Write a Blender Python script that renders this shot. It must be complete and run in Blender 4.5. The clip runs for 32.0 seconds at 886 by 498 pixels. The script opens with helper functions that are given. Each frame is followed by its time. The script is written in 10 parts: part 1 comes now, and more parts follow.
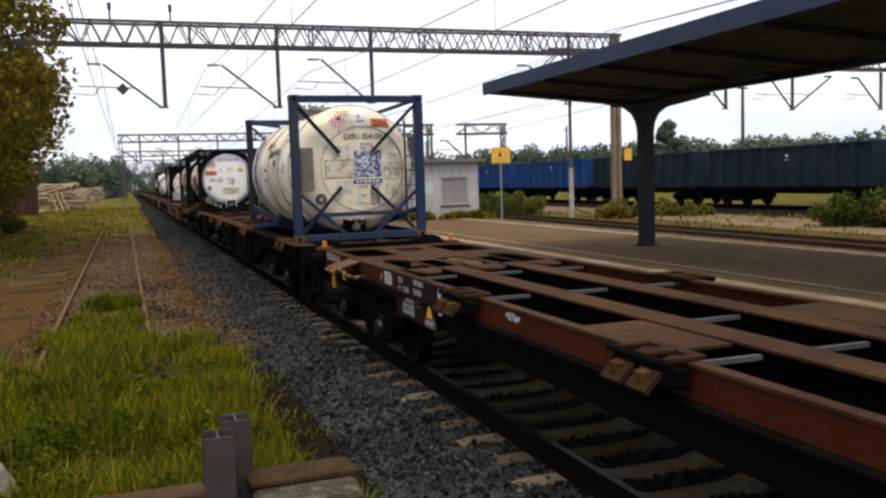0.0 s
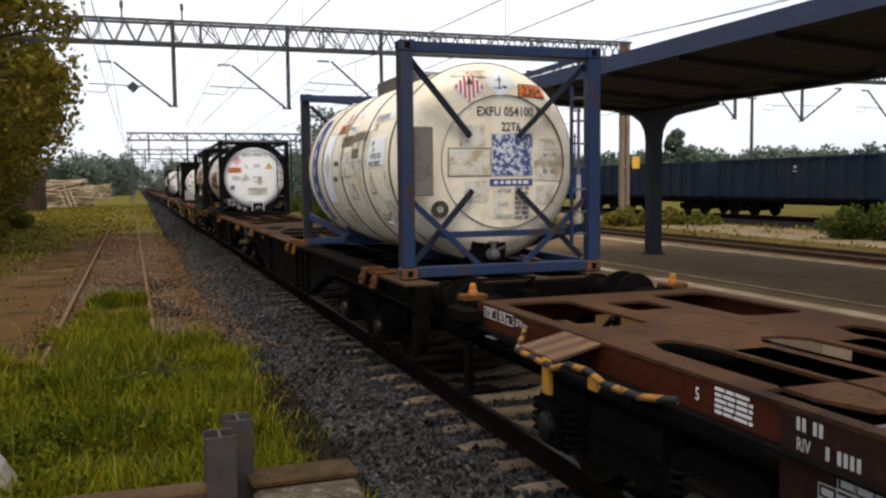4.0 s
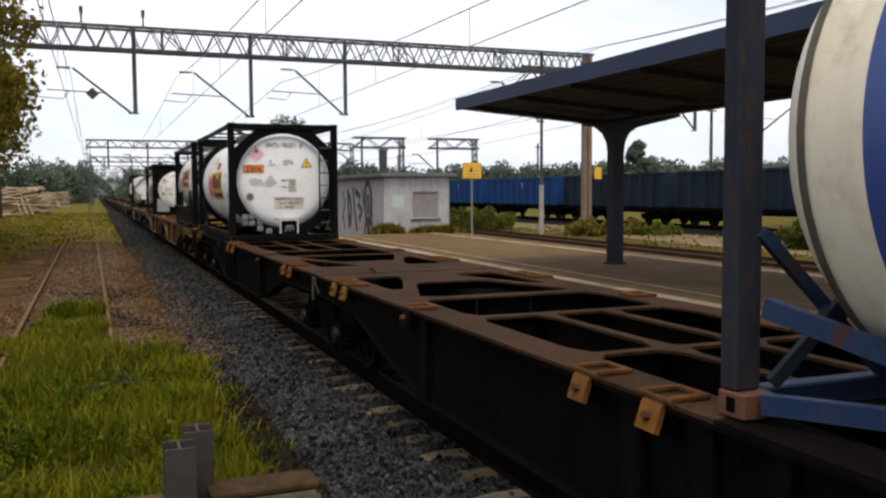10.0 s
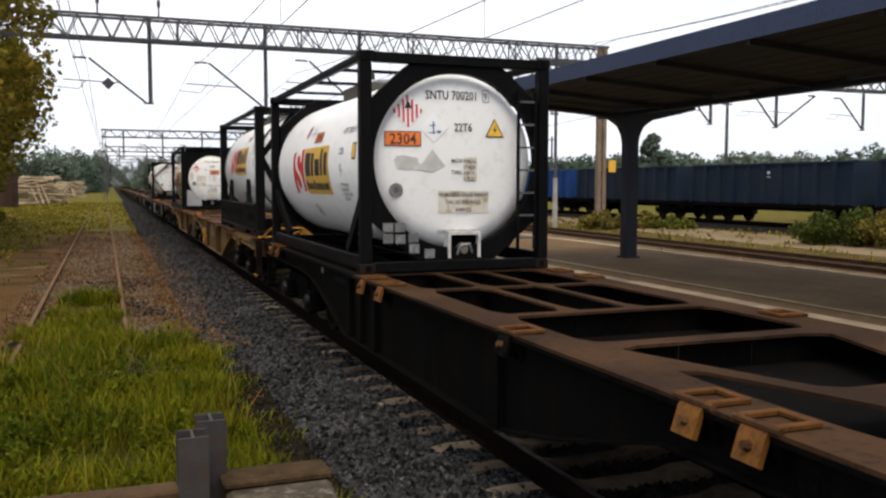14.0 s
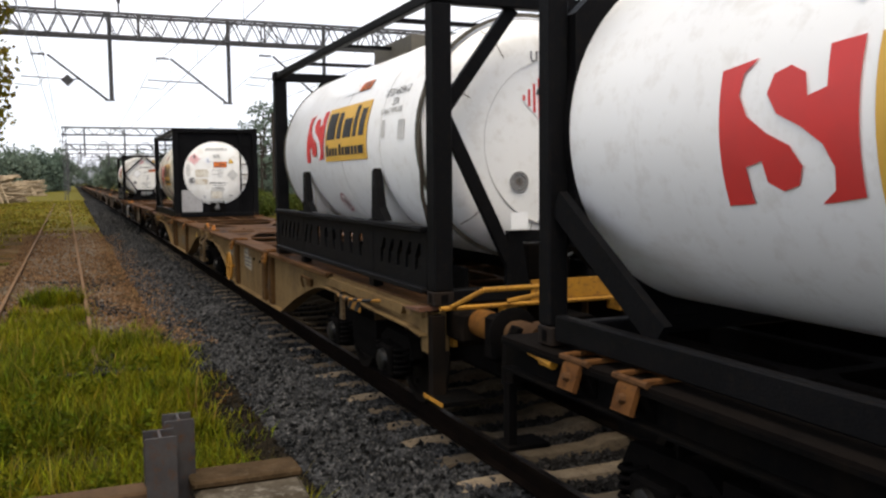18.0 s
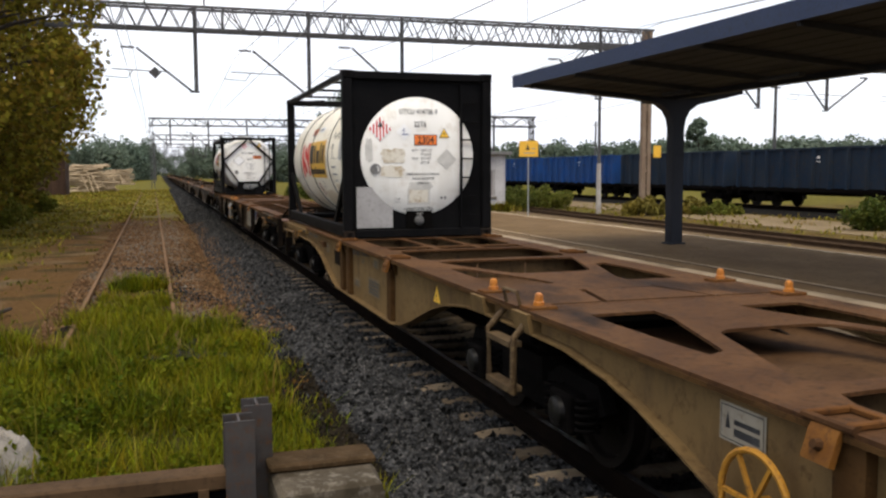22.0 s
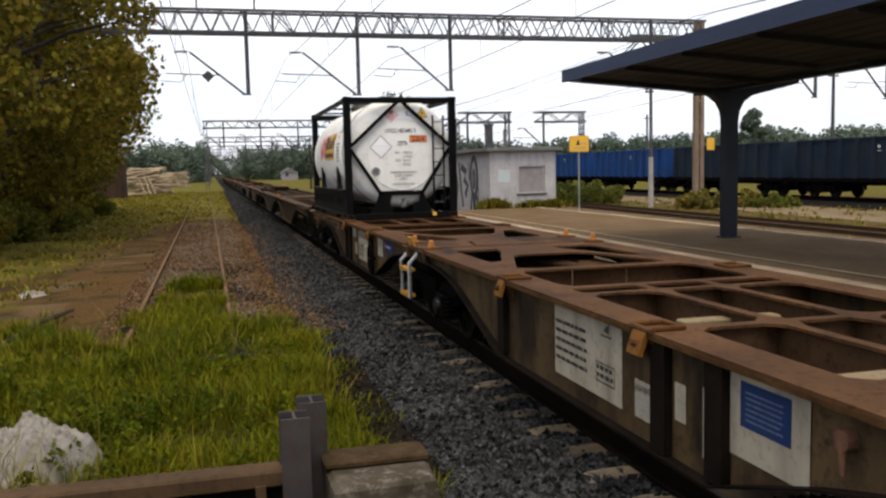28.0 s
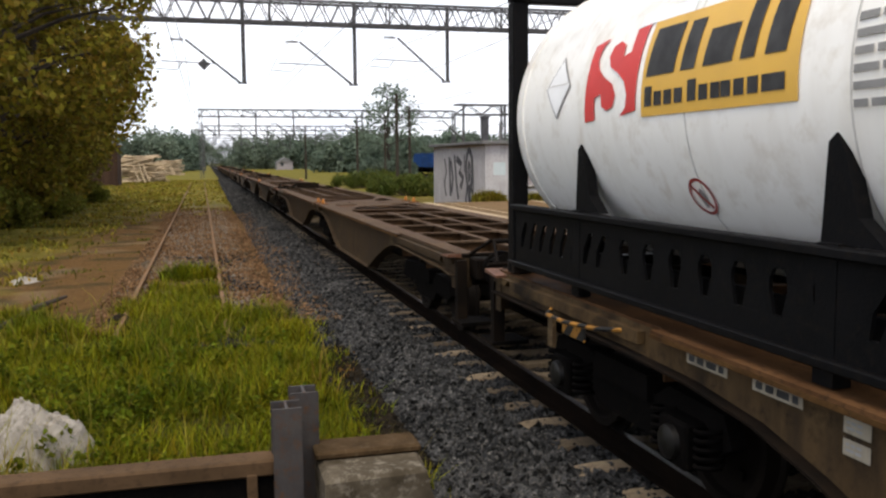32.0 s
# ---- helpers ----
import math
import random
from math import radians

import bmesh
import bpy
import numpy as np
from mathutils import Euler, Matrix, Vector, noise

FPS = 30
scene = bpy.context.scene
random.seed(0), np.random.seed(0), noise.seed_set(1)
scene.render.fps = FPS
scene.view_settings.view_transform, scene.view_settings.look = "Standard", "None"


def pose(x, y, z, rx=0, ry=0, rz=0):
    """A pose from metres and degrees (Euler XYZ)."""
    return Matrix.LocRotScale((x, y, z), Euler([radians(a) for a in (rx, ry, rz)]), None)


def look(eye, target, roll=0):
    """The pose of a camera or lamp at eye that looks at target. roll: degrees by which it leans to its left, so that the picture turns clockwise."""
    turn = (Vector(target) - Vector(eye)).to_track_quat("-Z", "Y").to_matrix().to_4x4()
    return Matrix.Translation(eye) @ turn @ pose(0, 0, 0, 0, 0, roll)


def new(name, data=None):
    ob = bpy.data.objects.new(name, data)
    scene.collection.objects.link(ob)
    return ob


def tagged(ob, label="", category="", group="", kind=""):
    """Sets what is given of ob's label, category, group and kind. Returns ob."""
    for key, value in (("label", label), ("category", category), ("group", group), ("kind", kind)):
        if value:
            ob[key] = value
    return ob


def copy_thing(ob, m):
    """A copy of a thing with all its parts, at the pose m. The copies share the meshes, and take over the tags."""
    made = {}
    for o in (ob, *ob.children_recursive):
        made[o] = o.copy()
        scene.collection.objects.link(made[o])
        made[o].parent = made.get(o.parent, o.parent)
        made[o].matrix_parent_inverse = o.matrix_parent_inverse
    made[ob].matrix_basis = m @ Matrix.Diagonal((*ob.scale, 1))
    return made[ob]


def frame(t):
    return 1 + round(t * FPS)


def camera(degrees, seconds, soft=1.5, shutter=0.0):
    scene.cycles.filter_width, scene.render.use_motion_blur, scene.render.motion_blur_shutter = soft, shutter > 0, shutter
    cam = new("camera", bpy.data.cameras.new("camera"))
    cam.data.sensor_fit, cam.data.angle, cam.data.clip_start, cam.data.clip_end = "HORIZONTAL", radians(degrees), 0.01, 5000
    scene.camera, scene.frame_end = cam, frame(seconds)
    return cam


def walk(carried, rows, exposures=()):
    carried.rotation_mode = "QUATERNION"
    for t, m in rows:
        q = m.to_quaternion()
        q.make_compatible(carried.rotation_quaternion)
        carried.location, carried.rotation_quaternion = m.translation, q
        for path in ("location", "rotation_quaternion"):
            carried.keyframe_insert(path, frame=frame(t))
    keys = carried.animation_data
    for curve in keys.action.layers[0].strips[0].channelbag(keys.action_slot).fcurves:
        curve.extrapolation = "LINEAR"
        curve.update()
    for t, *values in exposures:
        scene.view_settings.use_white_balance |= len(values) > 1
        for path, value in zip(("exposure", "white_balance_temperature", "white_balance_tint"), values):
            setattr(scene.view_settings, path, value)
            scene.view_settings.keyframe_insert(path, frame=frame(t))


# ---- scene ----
cam = camera(53.74, 32.0, 2.4)
walk(cam, [
    (0, pose(0, 0, 2.197, 85.42, 1.85, -19.73)),
    (0.5, pose(0, 0, 2.197, 85.47, 1.63, -19.37)),
    (1, pose(0, 0, 2.197, 85.70, 0.63, -19.37)),
    (1.5, pose(0, 0, 2.197, 86.06, 0.04, -18.76)),
    (2, pose(0, 0, 2.197, 86.08, 0.35, -18.67)),
    (2.5, pose(0, 0, 2.197, 85.98, 1.28, -18.02)),
    (4.5, pose(0, 0, 2.197, 85.66, 0.56, -19.49)),
    (5, pose(0, 0, 2.197, 85.68, 0.81, -19.40)),
    (5.5, pose(0, 0, 2.197, 85.97, 0.79, -19.92)),
    (6, pose(0, 0, 2.197, 86.26, 0.68, -20.54)),
    (6.5, pose(0, 0, 2.197, 86.25, 0.47, -21.04)),
    (7, pose(0, 0, 2.197, 86.15, 0.41, -21.26)),
    (7.5, pose(0, 0, 2.197, 86.08, 0.55, -21.08)),
    (8, pose(0, 0, 2.197, 86.18, 0.42, -21.28)),
    (8.5, pose(0, 0, 2.197, 86.14, 0.47, -21.26)),
    (9, pose(0, 0, 2.197, 86.24, 0.43, -21.58)),
    (9.5, pose(0, 0, 2.197, 86.29, 0.41, -21.52)),
    (10, pose(0, 0, 2.197, 86.30, 0.36, -21.63)),
    (10.5, pose(0, 0, 2.197, 86.23, 0.24, -21.84)),
    (11, pose(0, 0, 2.197, 86.22, 0.33, -21.59)),
    (11.5, pose(0, 0, 2.197, 85.19, -0.19, -20.15)),
    (12, pose(0, 0, 2.197, 83.49, -2.44, -20.54)),
    (12.5, pose(0, 0, 2.197, 85.28, -1.92, -21.08)),
    (13, pose(0, 0, 2.197, 86.06, -1.17, -21.15)),
    (13.5, pose(0, 0, 2.197, 85.93, -0.35, -20.66)),
    (15.5, pose(0, 0, 2.197, 85.26, 1.00, -21.82)),
    (16, pose(0, 0, 2.197, 85.44, 0.92, -22.57)),
    (16.5, pose(0, 0, 2.197, 85.46, 0.57, -22.78)),
    (17, pose(0, 0, 2.197, 85.57, 0.53, -22.85)),
    (17.5, pose(0, 0, 2.197, 85.59, 0.47, -23.23)),
    (18, pose(0, 0, 2.197, 85.43, 0.55, -22.93)),
    (18.5, pose(0, 0, 2.197, 85.54, 0.55, -22.89)),
    (19, pose(0, 0, 2.197, 85.62, 0.63, -22.99)),
    (19.5, pose(0, 0, 2.197, 85.37, 0.60, -22.59)),
    (20, pose(0, 0, 2.197, 85.28, 0.64, -21.98)),
    (20.5, pose(0, 0, 2.197, 85.12, 0.50, -21.75)),
    (21, pose(0, 0, 2.197, 84.95, 0.38, -21.57)),
    (21.5, pose(0, 0, 2.197, 84.50, 0.49, -20.31)),
    (22, pose(0, 0, 2.197, 84.90, 0.20, -17.97)),
    (22.5, pose(0, 0, 2.197, 84.78, 0.76, -16.21)),
    (23, pose(0, 0, 2.197, 84.91, 1.30, -15.65)),
    (23.5, pose(0, 0, 2.197, 85.36, 1.41, -15.60)),
    (24, pose(0, 0, 2.197, 85.57, 1.62, -15.73)),
    (24.5, pose(0, 0, 2.197, 85.30, 1.89, -15.03)),
    (25, pose(0, 0, 2.197, 85.32, 1.81, -15.00)),
    (25.5, pose(0, 0, 2.197, 85.32, 1.58, -15.29)),
    (27.5, pose(0, 0, 2.197, 84.88, 1.43, -14.49)),
    (28, pose(0, 0, 2.197, 84.76, 1.28, -14.72)),
    (28.5, pose(0, 0, 2.197, 84.77, 1.42, -14.45)),
    (29, pose(0, 0, 2.197, 84.86, 0.92, -15.01)),
    (29.5, pose(0, 0, 2.197, 84.51, 0.94, -15.08)),
    (30, pose(0, 0, 2.197, 84.78, 0.54, -15.60)),
    (30.5, pose(0, 0, 2.197, 84.36, 0.49, -15.32)),
    (31, pose(0, 0, 2.197, 84.50, 0.48, -15.33)),
    (31.5, pose(0, 0, 2.197, 84.41, 0.38, -15.32)),
    (32, pose(0, 0, 2.197, 84.23, 0.45, -15.02)),
], [(0, 0.13, 6550, 11), (6, 0.23, 6550, 11), (10, 0.08, 6550, 11), (12, 0.04, 6550, 11), (13, 0.24, 6550, 11), (14, 0.24, 6550, 11), (16, 0.24, 6550, 11), (18, 0.43, 6550, 11), (20, 0.54, 6550, 11), (21.5, 0.39, 6550, 11), (23, 0.34, 6550, 11), (25, 0.16, 6550, 11), (25.6, 0.26, 6550, 11), (28, 0.22, 6550, 11), (30, 0.38, 6550, 11), (32, 0.54, 6550, 11)])

# ---- light ----
world = bpy.data.worlds.new("sky")
scene.world = world
world.use_nodes = True
wn, wl = world.node_tree.nodes, world.node_tree.links
wn.clear()
w_out = wn.new("ShaderNodeOutputWorld")
w_bg = wn.new("ShaderNodeBackground")
w_sky = wn.new("ShaderNodeTexSky")
w_sky.sky_type, w_sky.sun_disc = "NISHITA", False
w_sky.sun_elevation, w_sky.sun_rotation = radians(67), radians(198)
w_dim = wn.new("ShaderNodeVectorMath")
w_dim.operation = "SCALE"
w_dim.inputs["Scale"].default_value = 0.16
w_co = wn.new("ShaderNodeTexCoord")
w_map = wn.new("ShaderNodeMapping")
w_map.inputs["Scale"].default_value = (1.0, 1.0, 3.2)
w_noise = wn.new("ShaderNodeTexNoise")
w_noise.inputs["Scale"].default_value = 2.6
w_noise.inputs["Detail"].default_value = 6
w_noise.inputs["Roughness"].default_value = 0.55
w_ramp = wn.new("ShaderNodeValToRGB")
w_ramp.color_ramp.elements[0].position, w_ramp.color_ramp.elements[0].color = 0.36, (0.72, 0.72, 0.72, 1)
w_ramp.color_ramp.elements[1].position, w_ramp.color_ramp.elements[1].color = 0.60, (1, 1, 1, 1)
w_mix = wn.new("ShaderNodeMix")
w_mix.data_type = "RGBA"
w_fine = wn.new("ShaderNodeTexNoise")
w_fine.inputs["Scale"].default_value, w_fine.inputs["Detail"].default_value = 1.7, 7
w_cloud = wn.new("ShaderNodeValToRGB")
w_cloud.color_ramp.elements[0].position, w_cloud.color_ramp.elements[0].color = 0.40, (0.72, 0.79, 0.95, 1)
w_cloud.color_ramp.elements[1].position, w_cloud.color_ramp.elements[1].color = 0.60, (1.08, 1.09, 1.15, 1)
wl.new(w_map.outputs["Vector"], w_fine.inputs["Vector"])
wl.new(w_fine.outputs["Fac"], w_cloud.inputs["Fac"])
wl.new(w_cloud.outputs["Color"], w_mix.inputs["B"])
wl.new(w_sky.outputs["Color"], w_dim.inputs[0])
wl.new(w_co.outputs["Generated"], w_map.inputs["Vector"])
wl.new(w_map.outputs["Vector"], w_noise.inputs["Vector"])
wl.new(w_noise.outputs["Fac"], w_ramp.inputs["Fac"])
wl.new(w_ramp.outputs["Color"], w_mix.inputs["Factor"])
wl.new(w_dim.outputs["Vector"], w_mix.inputs["A"])
wl.new(w_mix.outputs["Result"], w_bg.inputs["Color"])
w_bg.inputs["Strength"].default_value = 1.0
wl.new(w_bg.outputs["Background"], w_out.inputs["Surface"])

sun = new("sun", bpy.data.lights.new("sun", "SUN"))
sun.data.energy, sun.data.angle, sun.data.color = 2.5, radians(40), (1.0, 0.90, 0.74)
sun.matrix_world = look((-10, -30, 74), (0, 0, 0))


# ---- mesh and material tools ----
class Build:
    """Collects faces for one mesh."""

    def __init__(self):
        self.v, self.f = [], []

    def add(self, verts, faces):
        n = len(self.v)
        self.v.extend([tuple(p) for p in verts])
        self.f.extend([tuple(i + n for i in face) for face in faces])
        return self

    def box(self, x0, x1, y0, y1, z0, z1, c=0.0):
        if c <= 0:
            vs = [(x, y, z) for z in (z0, z1) for y in (y0, y1) for x in (x0, x1)]
            return self.add(vs, [(0, 2, 3, 1), (4, 5, 7, 6), (0, 1, 5, 4), (2, 6, 7, 3), (0, 4, 6, 2), (1, 3, 7, 5)])
        rings = []
        for z, k in ((z0, c), (z0 + c, 0), (z1 - c, 0), (z1, c)):
            rings.append([(x0 + c + k, y0 + k, z), (x1 - c - k, y0 + k, z), (x1 - k, y0 + c + k, z), (x1 - k, y1 - c - k, z),
                          (x1 - c - k, y1 - k, z), (x0 + c + k, y1 - k, z), (x0 + k, y1 - c - k, z), (x0 + k, y0 + c + k, z)])
        return self.loft(rings)

    def loft(self, rings, caps=True, loop=False):
        n, vs, fs = len(rings[0]), [p for r in rings for p in r], []
        for j in range(len(rings) if loop else len(rings) - 1):
            k = (j + 1) % len(rings)
            for i in range(n):
                m = (i + 1) % n
                fs.append((j * n + i, j * n + m, k * n + m, k * n + i))
        if caps and not loop:
            fs.append(tuple(range(n - 1, -1, -1)))
            fs.append(tuple(range((len(rings) - 1) * n, len(rings) * n)))
        return self.add(vs, fs)

    def beam(self, p, q, w, h, up=(0, 0, 1)):
        """A bar from p to q, w wide across and h high towards up."""
        p, q = Vector(p), Vector(q)
        d = (q - p).normalized()
        s = d.cross(Vector(up))
        if s.length < 1e-4:
            s = d.cross(Vector((0, 1, 0)))
        s.normalize()
        u = s.cross(d)
        rings = [[o + s * a * w / 2 + u * b * h / 2 for a, b in ((-1, -1), (1, -1), (1, 1), (-1, 1))] for o in (p, q)]
        return self.loft(rings)

    def tube(self, pts, r, n=8, closed=False):
        pts = [Vector(p) for p in pts]
        rings = []
        for i, p in enumerate(pts):
            a = pts[i - 1] if i or closed else pts[0]
            b = pts[(i + 1) % len(pts)] if i + 1 < len(pts) or closed else pts[-1]
            d = (b - a).normalized()
            s = d.cross(Vector((0.13, 0.2, 1))).normalized()
            u = s.cross(d)
            rr = r[i] if isinstance(r, (list, tuple)) else r
            rings.append([p + (s * math.cos(t) + u * math.sin(t)) * rr for t in [2 * math.pi * k / n for k in range(n)]])
        return self.loft(rings, True, closed)

    def prism(self, poly, axis, a, b):
        """The outline poly drawn out from a to b along an axis; poly holds the two other coordinates in order."""
        def at(p, c):
            return (c, p[0], p[1]) if axis == "x" else (p[0], c, p[1]) if axis == "y" else (p[0], p[1], c)
        return self.loft([[at(p, a) for p in poly], [at(p, b) for p in poly]])

    def lathe(self, prof, n=48, x=0.0, z=0.0, caps=True):
        """Turned about the y axis through (x, z); prof holds (radius, y)."""
        rings = [[(x + r * math.cos(t), y, z + r * math.sin(t)) for t in [2 * math.pi * k / n for k in range(n)]] for r, y in prof]
        return self.loft(rings, caps)

    def ring(self, r0, r1, y0, y1, n=48, x=0.0, z=0.0):
        rings = [[(x + r * math.cos(t), y, z + r * math.sin(t)) for t in [2 * math.pi * k / n for k in range(n)]]
                 for r, y in ((r0, y0), (r1, y0), (r1, y1), (r0, y1))]
        return self.loft(rings, False, True)


MESHES = {}


def mesh_of(name, b, mat, sharp=35, key=None):
    me = bpy.data.meshes.new(name)
    me.from_pydata(b.v, [], b.f)
    bm = bmesh.new()
    bm.from_mesh(me)
    bmesh.ops.recalc_face_normals(bm, faces=bm.faces)
    bm.to_mesh(me)
    bm.free()
    me.materials.append(mat)
    me.polygons.foreach_set("use_smooth", [True] * len(me.polygons))
    me.set_sharp_from_angle(angle=radians(sharp))
    return me


def part(name, b, mat, parent=None, label="", m=None, sharp=35):
    """One mesh object, under a thing or a part where one is given."""
    ob = new(name, b if isinstance(b, bpy.types.Mesh) else mesh_of(name, b, mat, sharp))
    if parent is not None:
        ob.parent = parent
    if m is not None:
        ob.matrix_basis = m
    if label:
        tagged(ob, label)
    if name in ("print", "load_table"):
        tagged(ob, kind="stuff")
    return ob


def thing(name, label, category, m=None, group="", kind=""):
    ob = new(name)
    ob.empty_display_size = 0.3
    if m is not None:
        ob.matrix_basis = m
    return tagged(ob, label, category, group, kind)


def arrays_mesh(name, verts, faces, mat, smooth=False):
    """A mesh from numpy arrays of vertices and equal-sided faces."""
    me = bpy.data.meshes.new(name)
    k = faces.shape[1]
    me.vertices.add(len(verts))
    me.vertices.foreach_set("co", verts.astype(np.float32).ravel())
    me.loops.add(faces.size)
    me.loops.foreach_set("vertex_index", faces.astype(np.int32).ravel())
    me.polygons.add(len(faces))
    me.polygons.foreach_set("loop_start", np.arange(0, faces.size, k, dtype=np.int32))
    me.polygons.foreach_set("loop_total", np.full(len(faces), k, dtype=np.int32))
    me.polygons.foreach_set("use_smooth", np.full(len(faces), smooth))
    me.update(calc_edges=True)
    me.materials.append(mat)
    return me


def material(name, cols, scale=3.0, fine=40.0, rough=0.7, metal=0.0, bump=0.2, bump_scale=60.0, island=0.0, obj=0.0, streak=None, spec=0.5, stretch=(1, 1, 1), split=(0.35, 0.65), hue=0.0, through_light=0.0, stain=None):
    """cols: base, second and stain colour, mixed by a coarse and a fine noise; island or obj: brightness that changes from piece to piece."""
    mt = bpy.data.materials.new(name)
    mt.use_nodes = True
    nt = mt.node_tree
    N, L = nt.nodes, nt.links
    bs = N["Principled BSDF"]
    co = N.new("ShaderNodeTexCoord")
    mp = N.new("ShaderNodeMapping")
    mp.inputs["Scale"].default_value = stretch
    L.new(co.outputs["Object"], mp.inputs["Vector"])

    def noise_of(sc, det=4.0, rg=0.6):
        t = N.new("ShaderNodeTexNoise")
        t.inputs["Scale"].default_value, t.inputs["Detail"].default_value, t.inputs["Roughness"].default_value = sc, det, rg
        L.new(mp.outputs["Vector"], t.inputs["Vector"])
        return t.outputs["Fac"]

    def ramp(fac, a, b):
        t = N.new("ShaderNodeMapRange")
        t.inputs["From Min"].default_value, t.inputs["From Max"].default_value = a, b
        L.new(fac, t.inputs["Value"])
        return t.outputs["Result"]

    def mix(fac, a, b, mode="MIX"):
        t = N.new("ShaderNodeMix")
        t.data_type, t.blend_type = "RGBA", mode
        for sock, val in ((t.inputs["Factor"], fac), (t.inputs["A"], a), (t.inputs["B"], b)):
            if isinstance(val, (int, float)):
                sock.default_value = val
            elif isinstance(val, tuple):
                sock.default_value = (*val, 1) if len(val) == 3 else val
            else:
                L.new(val, sock)
        return t.outputs["Result"]

    coarse, grain = noise_of(scale), noise_of(fine, 3.0, 0.7)
    c = mix(ramp(coarse, *split), cols[0], cols[1])
    if len(cols) > 2:
        c = mix(ramp(grain, 0.52, 0.75), c, cols[2])
    if streak:
        sm = N.new("ShaderNodeMapping")
        sm.inputs["Scale"].default_value = (3.0, 3.0, 0.45)
        L.new(co.outputs["Object"], sm.inputs["Vector"])
        t = N.new("ShaderNodeTexNoise")
        t.inputs["Scale"].default_value, t.inputs["Detail"].default_value = 1.6, 5
        L.new(sm.outputs["Vector"], t.inputs["Vector"])
        c = mix(ramp(t.outputs["Fac"], 0.5, 0.9), c, streak)
    if stain:
        sm = N.new("ShaderNodeMapping")
        sm.inputs["Scale"].default_value = stain[2]
        L.new(co.outputs["Object"], sm.inputs["Vector"])
        t = N.new("ShaderNodeTexNoise")
        t.inputs["Scale"].default_value, t.inputs["Detail"].default_value, t.inputs["Roughness"].default_value = stain[1], 7, 0.65
        L.new(sm.outputs["Vector"], t.inputs["Vector"])
        c = mix(ramp(t.outputs["Fac"], *stain[3]), c, stain[0])
    if island or obj:
        src = N.new("ShaderNodeNewGeometry").outputs["Random Per Island"] if island else N.new("ShaderNodeObjectInfo").outputs["Random"]
        k = island or obj
        h = N.new("ShaderNodeHueSaturation")
        L.new(c, h.inputs["Color"])
        t = N.new("ShaderNodeMapRange")
        t.inputs["To Min"].default_value, t.inputs["To Max"].default_value = 1 - k, 1 + k
        L.new(src, t.inputs["Value"])
        L.new(t.outputs["Result"], h.inputs["Value"])
        if hue:
            t = N.new("ShaderNodeMapRange")
            t.inputs["To Min"].default_value, t.inputs["To Max"].default_value = 0.5 + hue, 0.5 - hue
            sp = N.new("ShaderNodeMath")
            sp.operation = "FRACT"
            sc = N.new("ShaderNodeMath")
            sc.operation = "MULTIPLY"
            sc.inputs[1].default_value = 17.3
            L.new(src, sc.inputs[0])
            L.new(sc.outputs["Value"], sp.inputs[0])
            L.new(sp.outputs["Value"], t.inputs["Value"])
            L.new(t.outputs["Result"], h.inputs["Hue"])
        c = h.outputs["Color"]
    L.new(c, bs.inputs["Base Color"])
    bs.inputs["Metallic"].default_value = metal
    bs.inputs["Specular IOR Level"].default_value = spec
    rr = N.new("ShaderNodeMapRange")
    rr.inputs["To Min"].default_value, rr.inputs["To Max"].default_value = max(0.05, rough - 0.12), min(1.0, rough + 0.12)
    L.new(coarse, rr.inputs["Value"])
    L.new(rr.outputs["Result"], bs.inputs["Roughness"])
    if bump > 0:
        bp = N.new("ShaderNodeBump")
        bp.inputs["Strength"].default_value, bp.inputs["Distance"].default_value = bump, 0.02
        L.new(noise_of(bump_scale, 5.0, 0.65), bp.inputs["Height"])
        L.new(bp.outputs["Normal"], bs.inputs["Normal"])
    if through_light:
        tr = N.new("ShaderNodeBsdfTranslucent")
        L.new(c, tr.inputs["Color"])
        ms = N.new("ShaderNodeMixShader")
        ms.inputs["Fac"].default_value = through_light
        L.new(bs.outputs["BSDF"], ms.inputs[1])
        L.new(tr.outputs["BSDF"], ms.inputs[2])
        L.new(ms.outputs["Shader"], N["Material Output"].inputs["Surface"])
    return mt


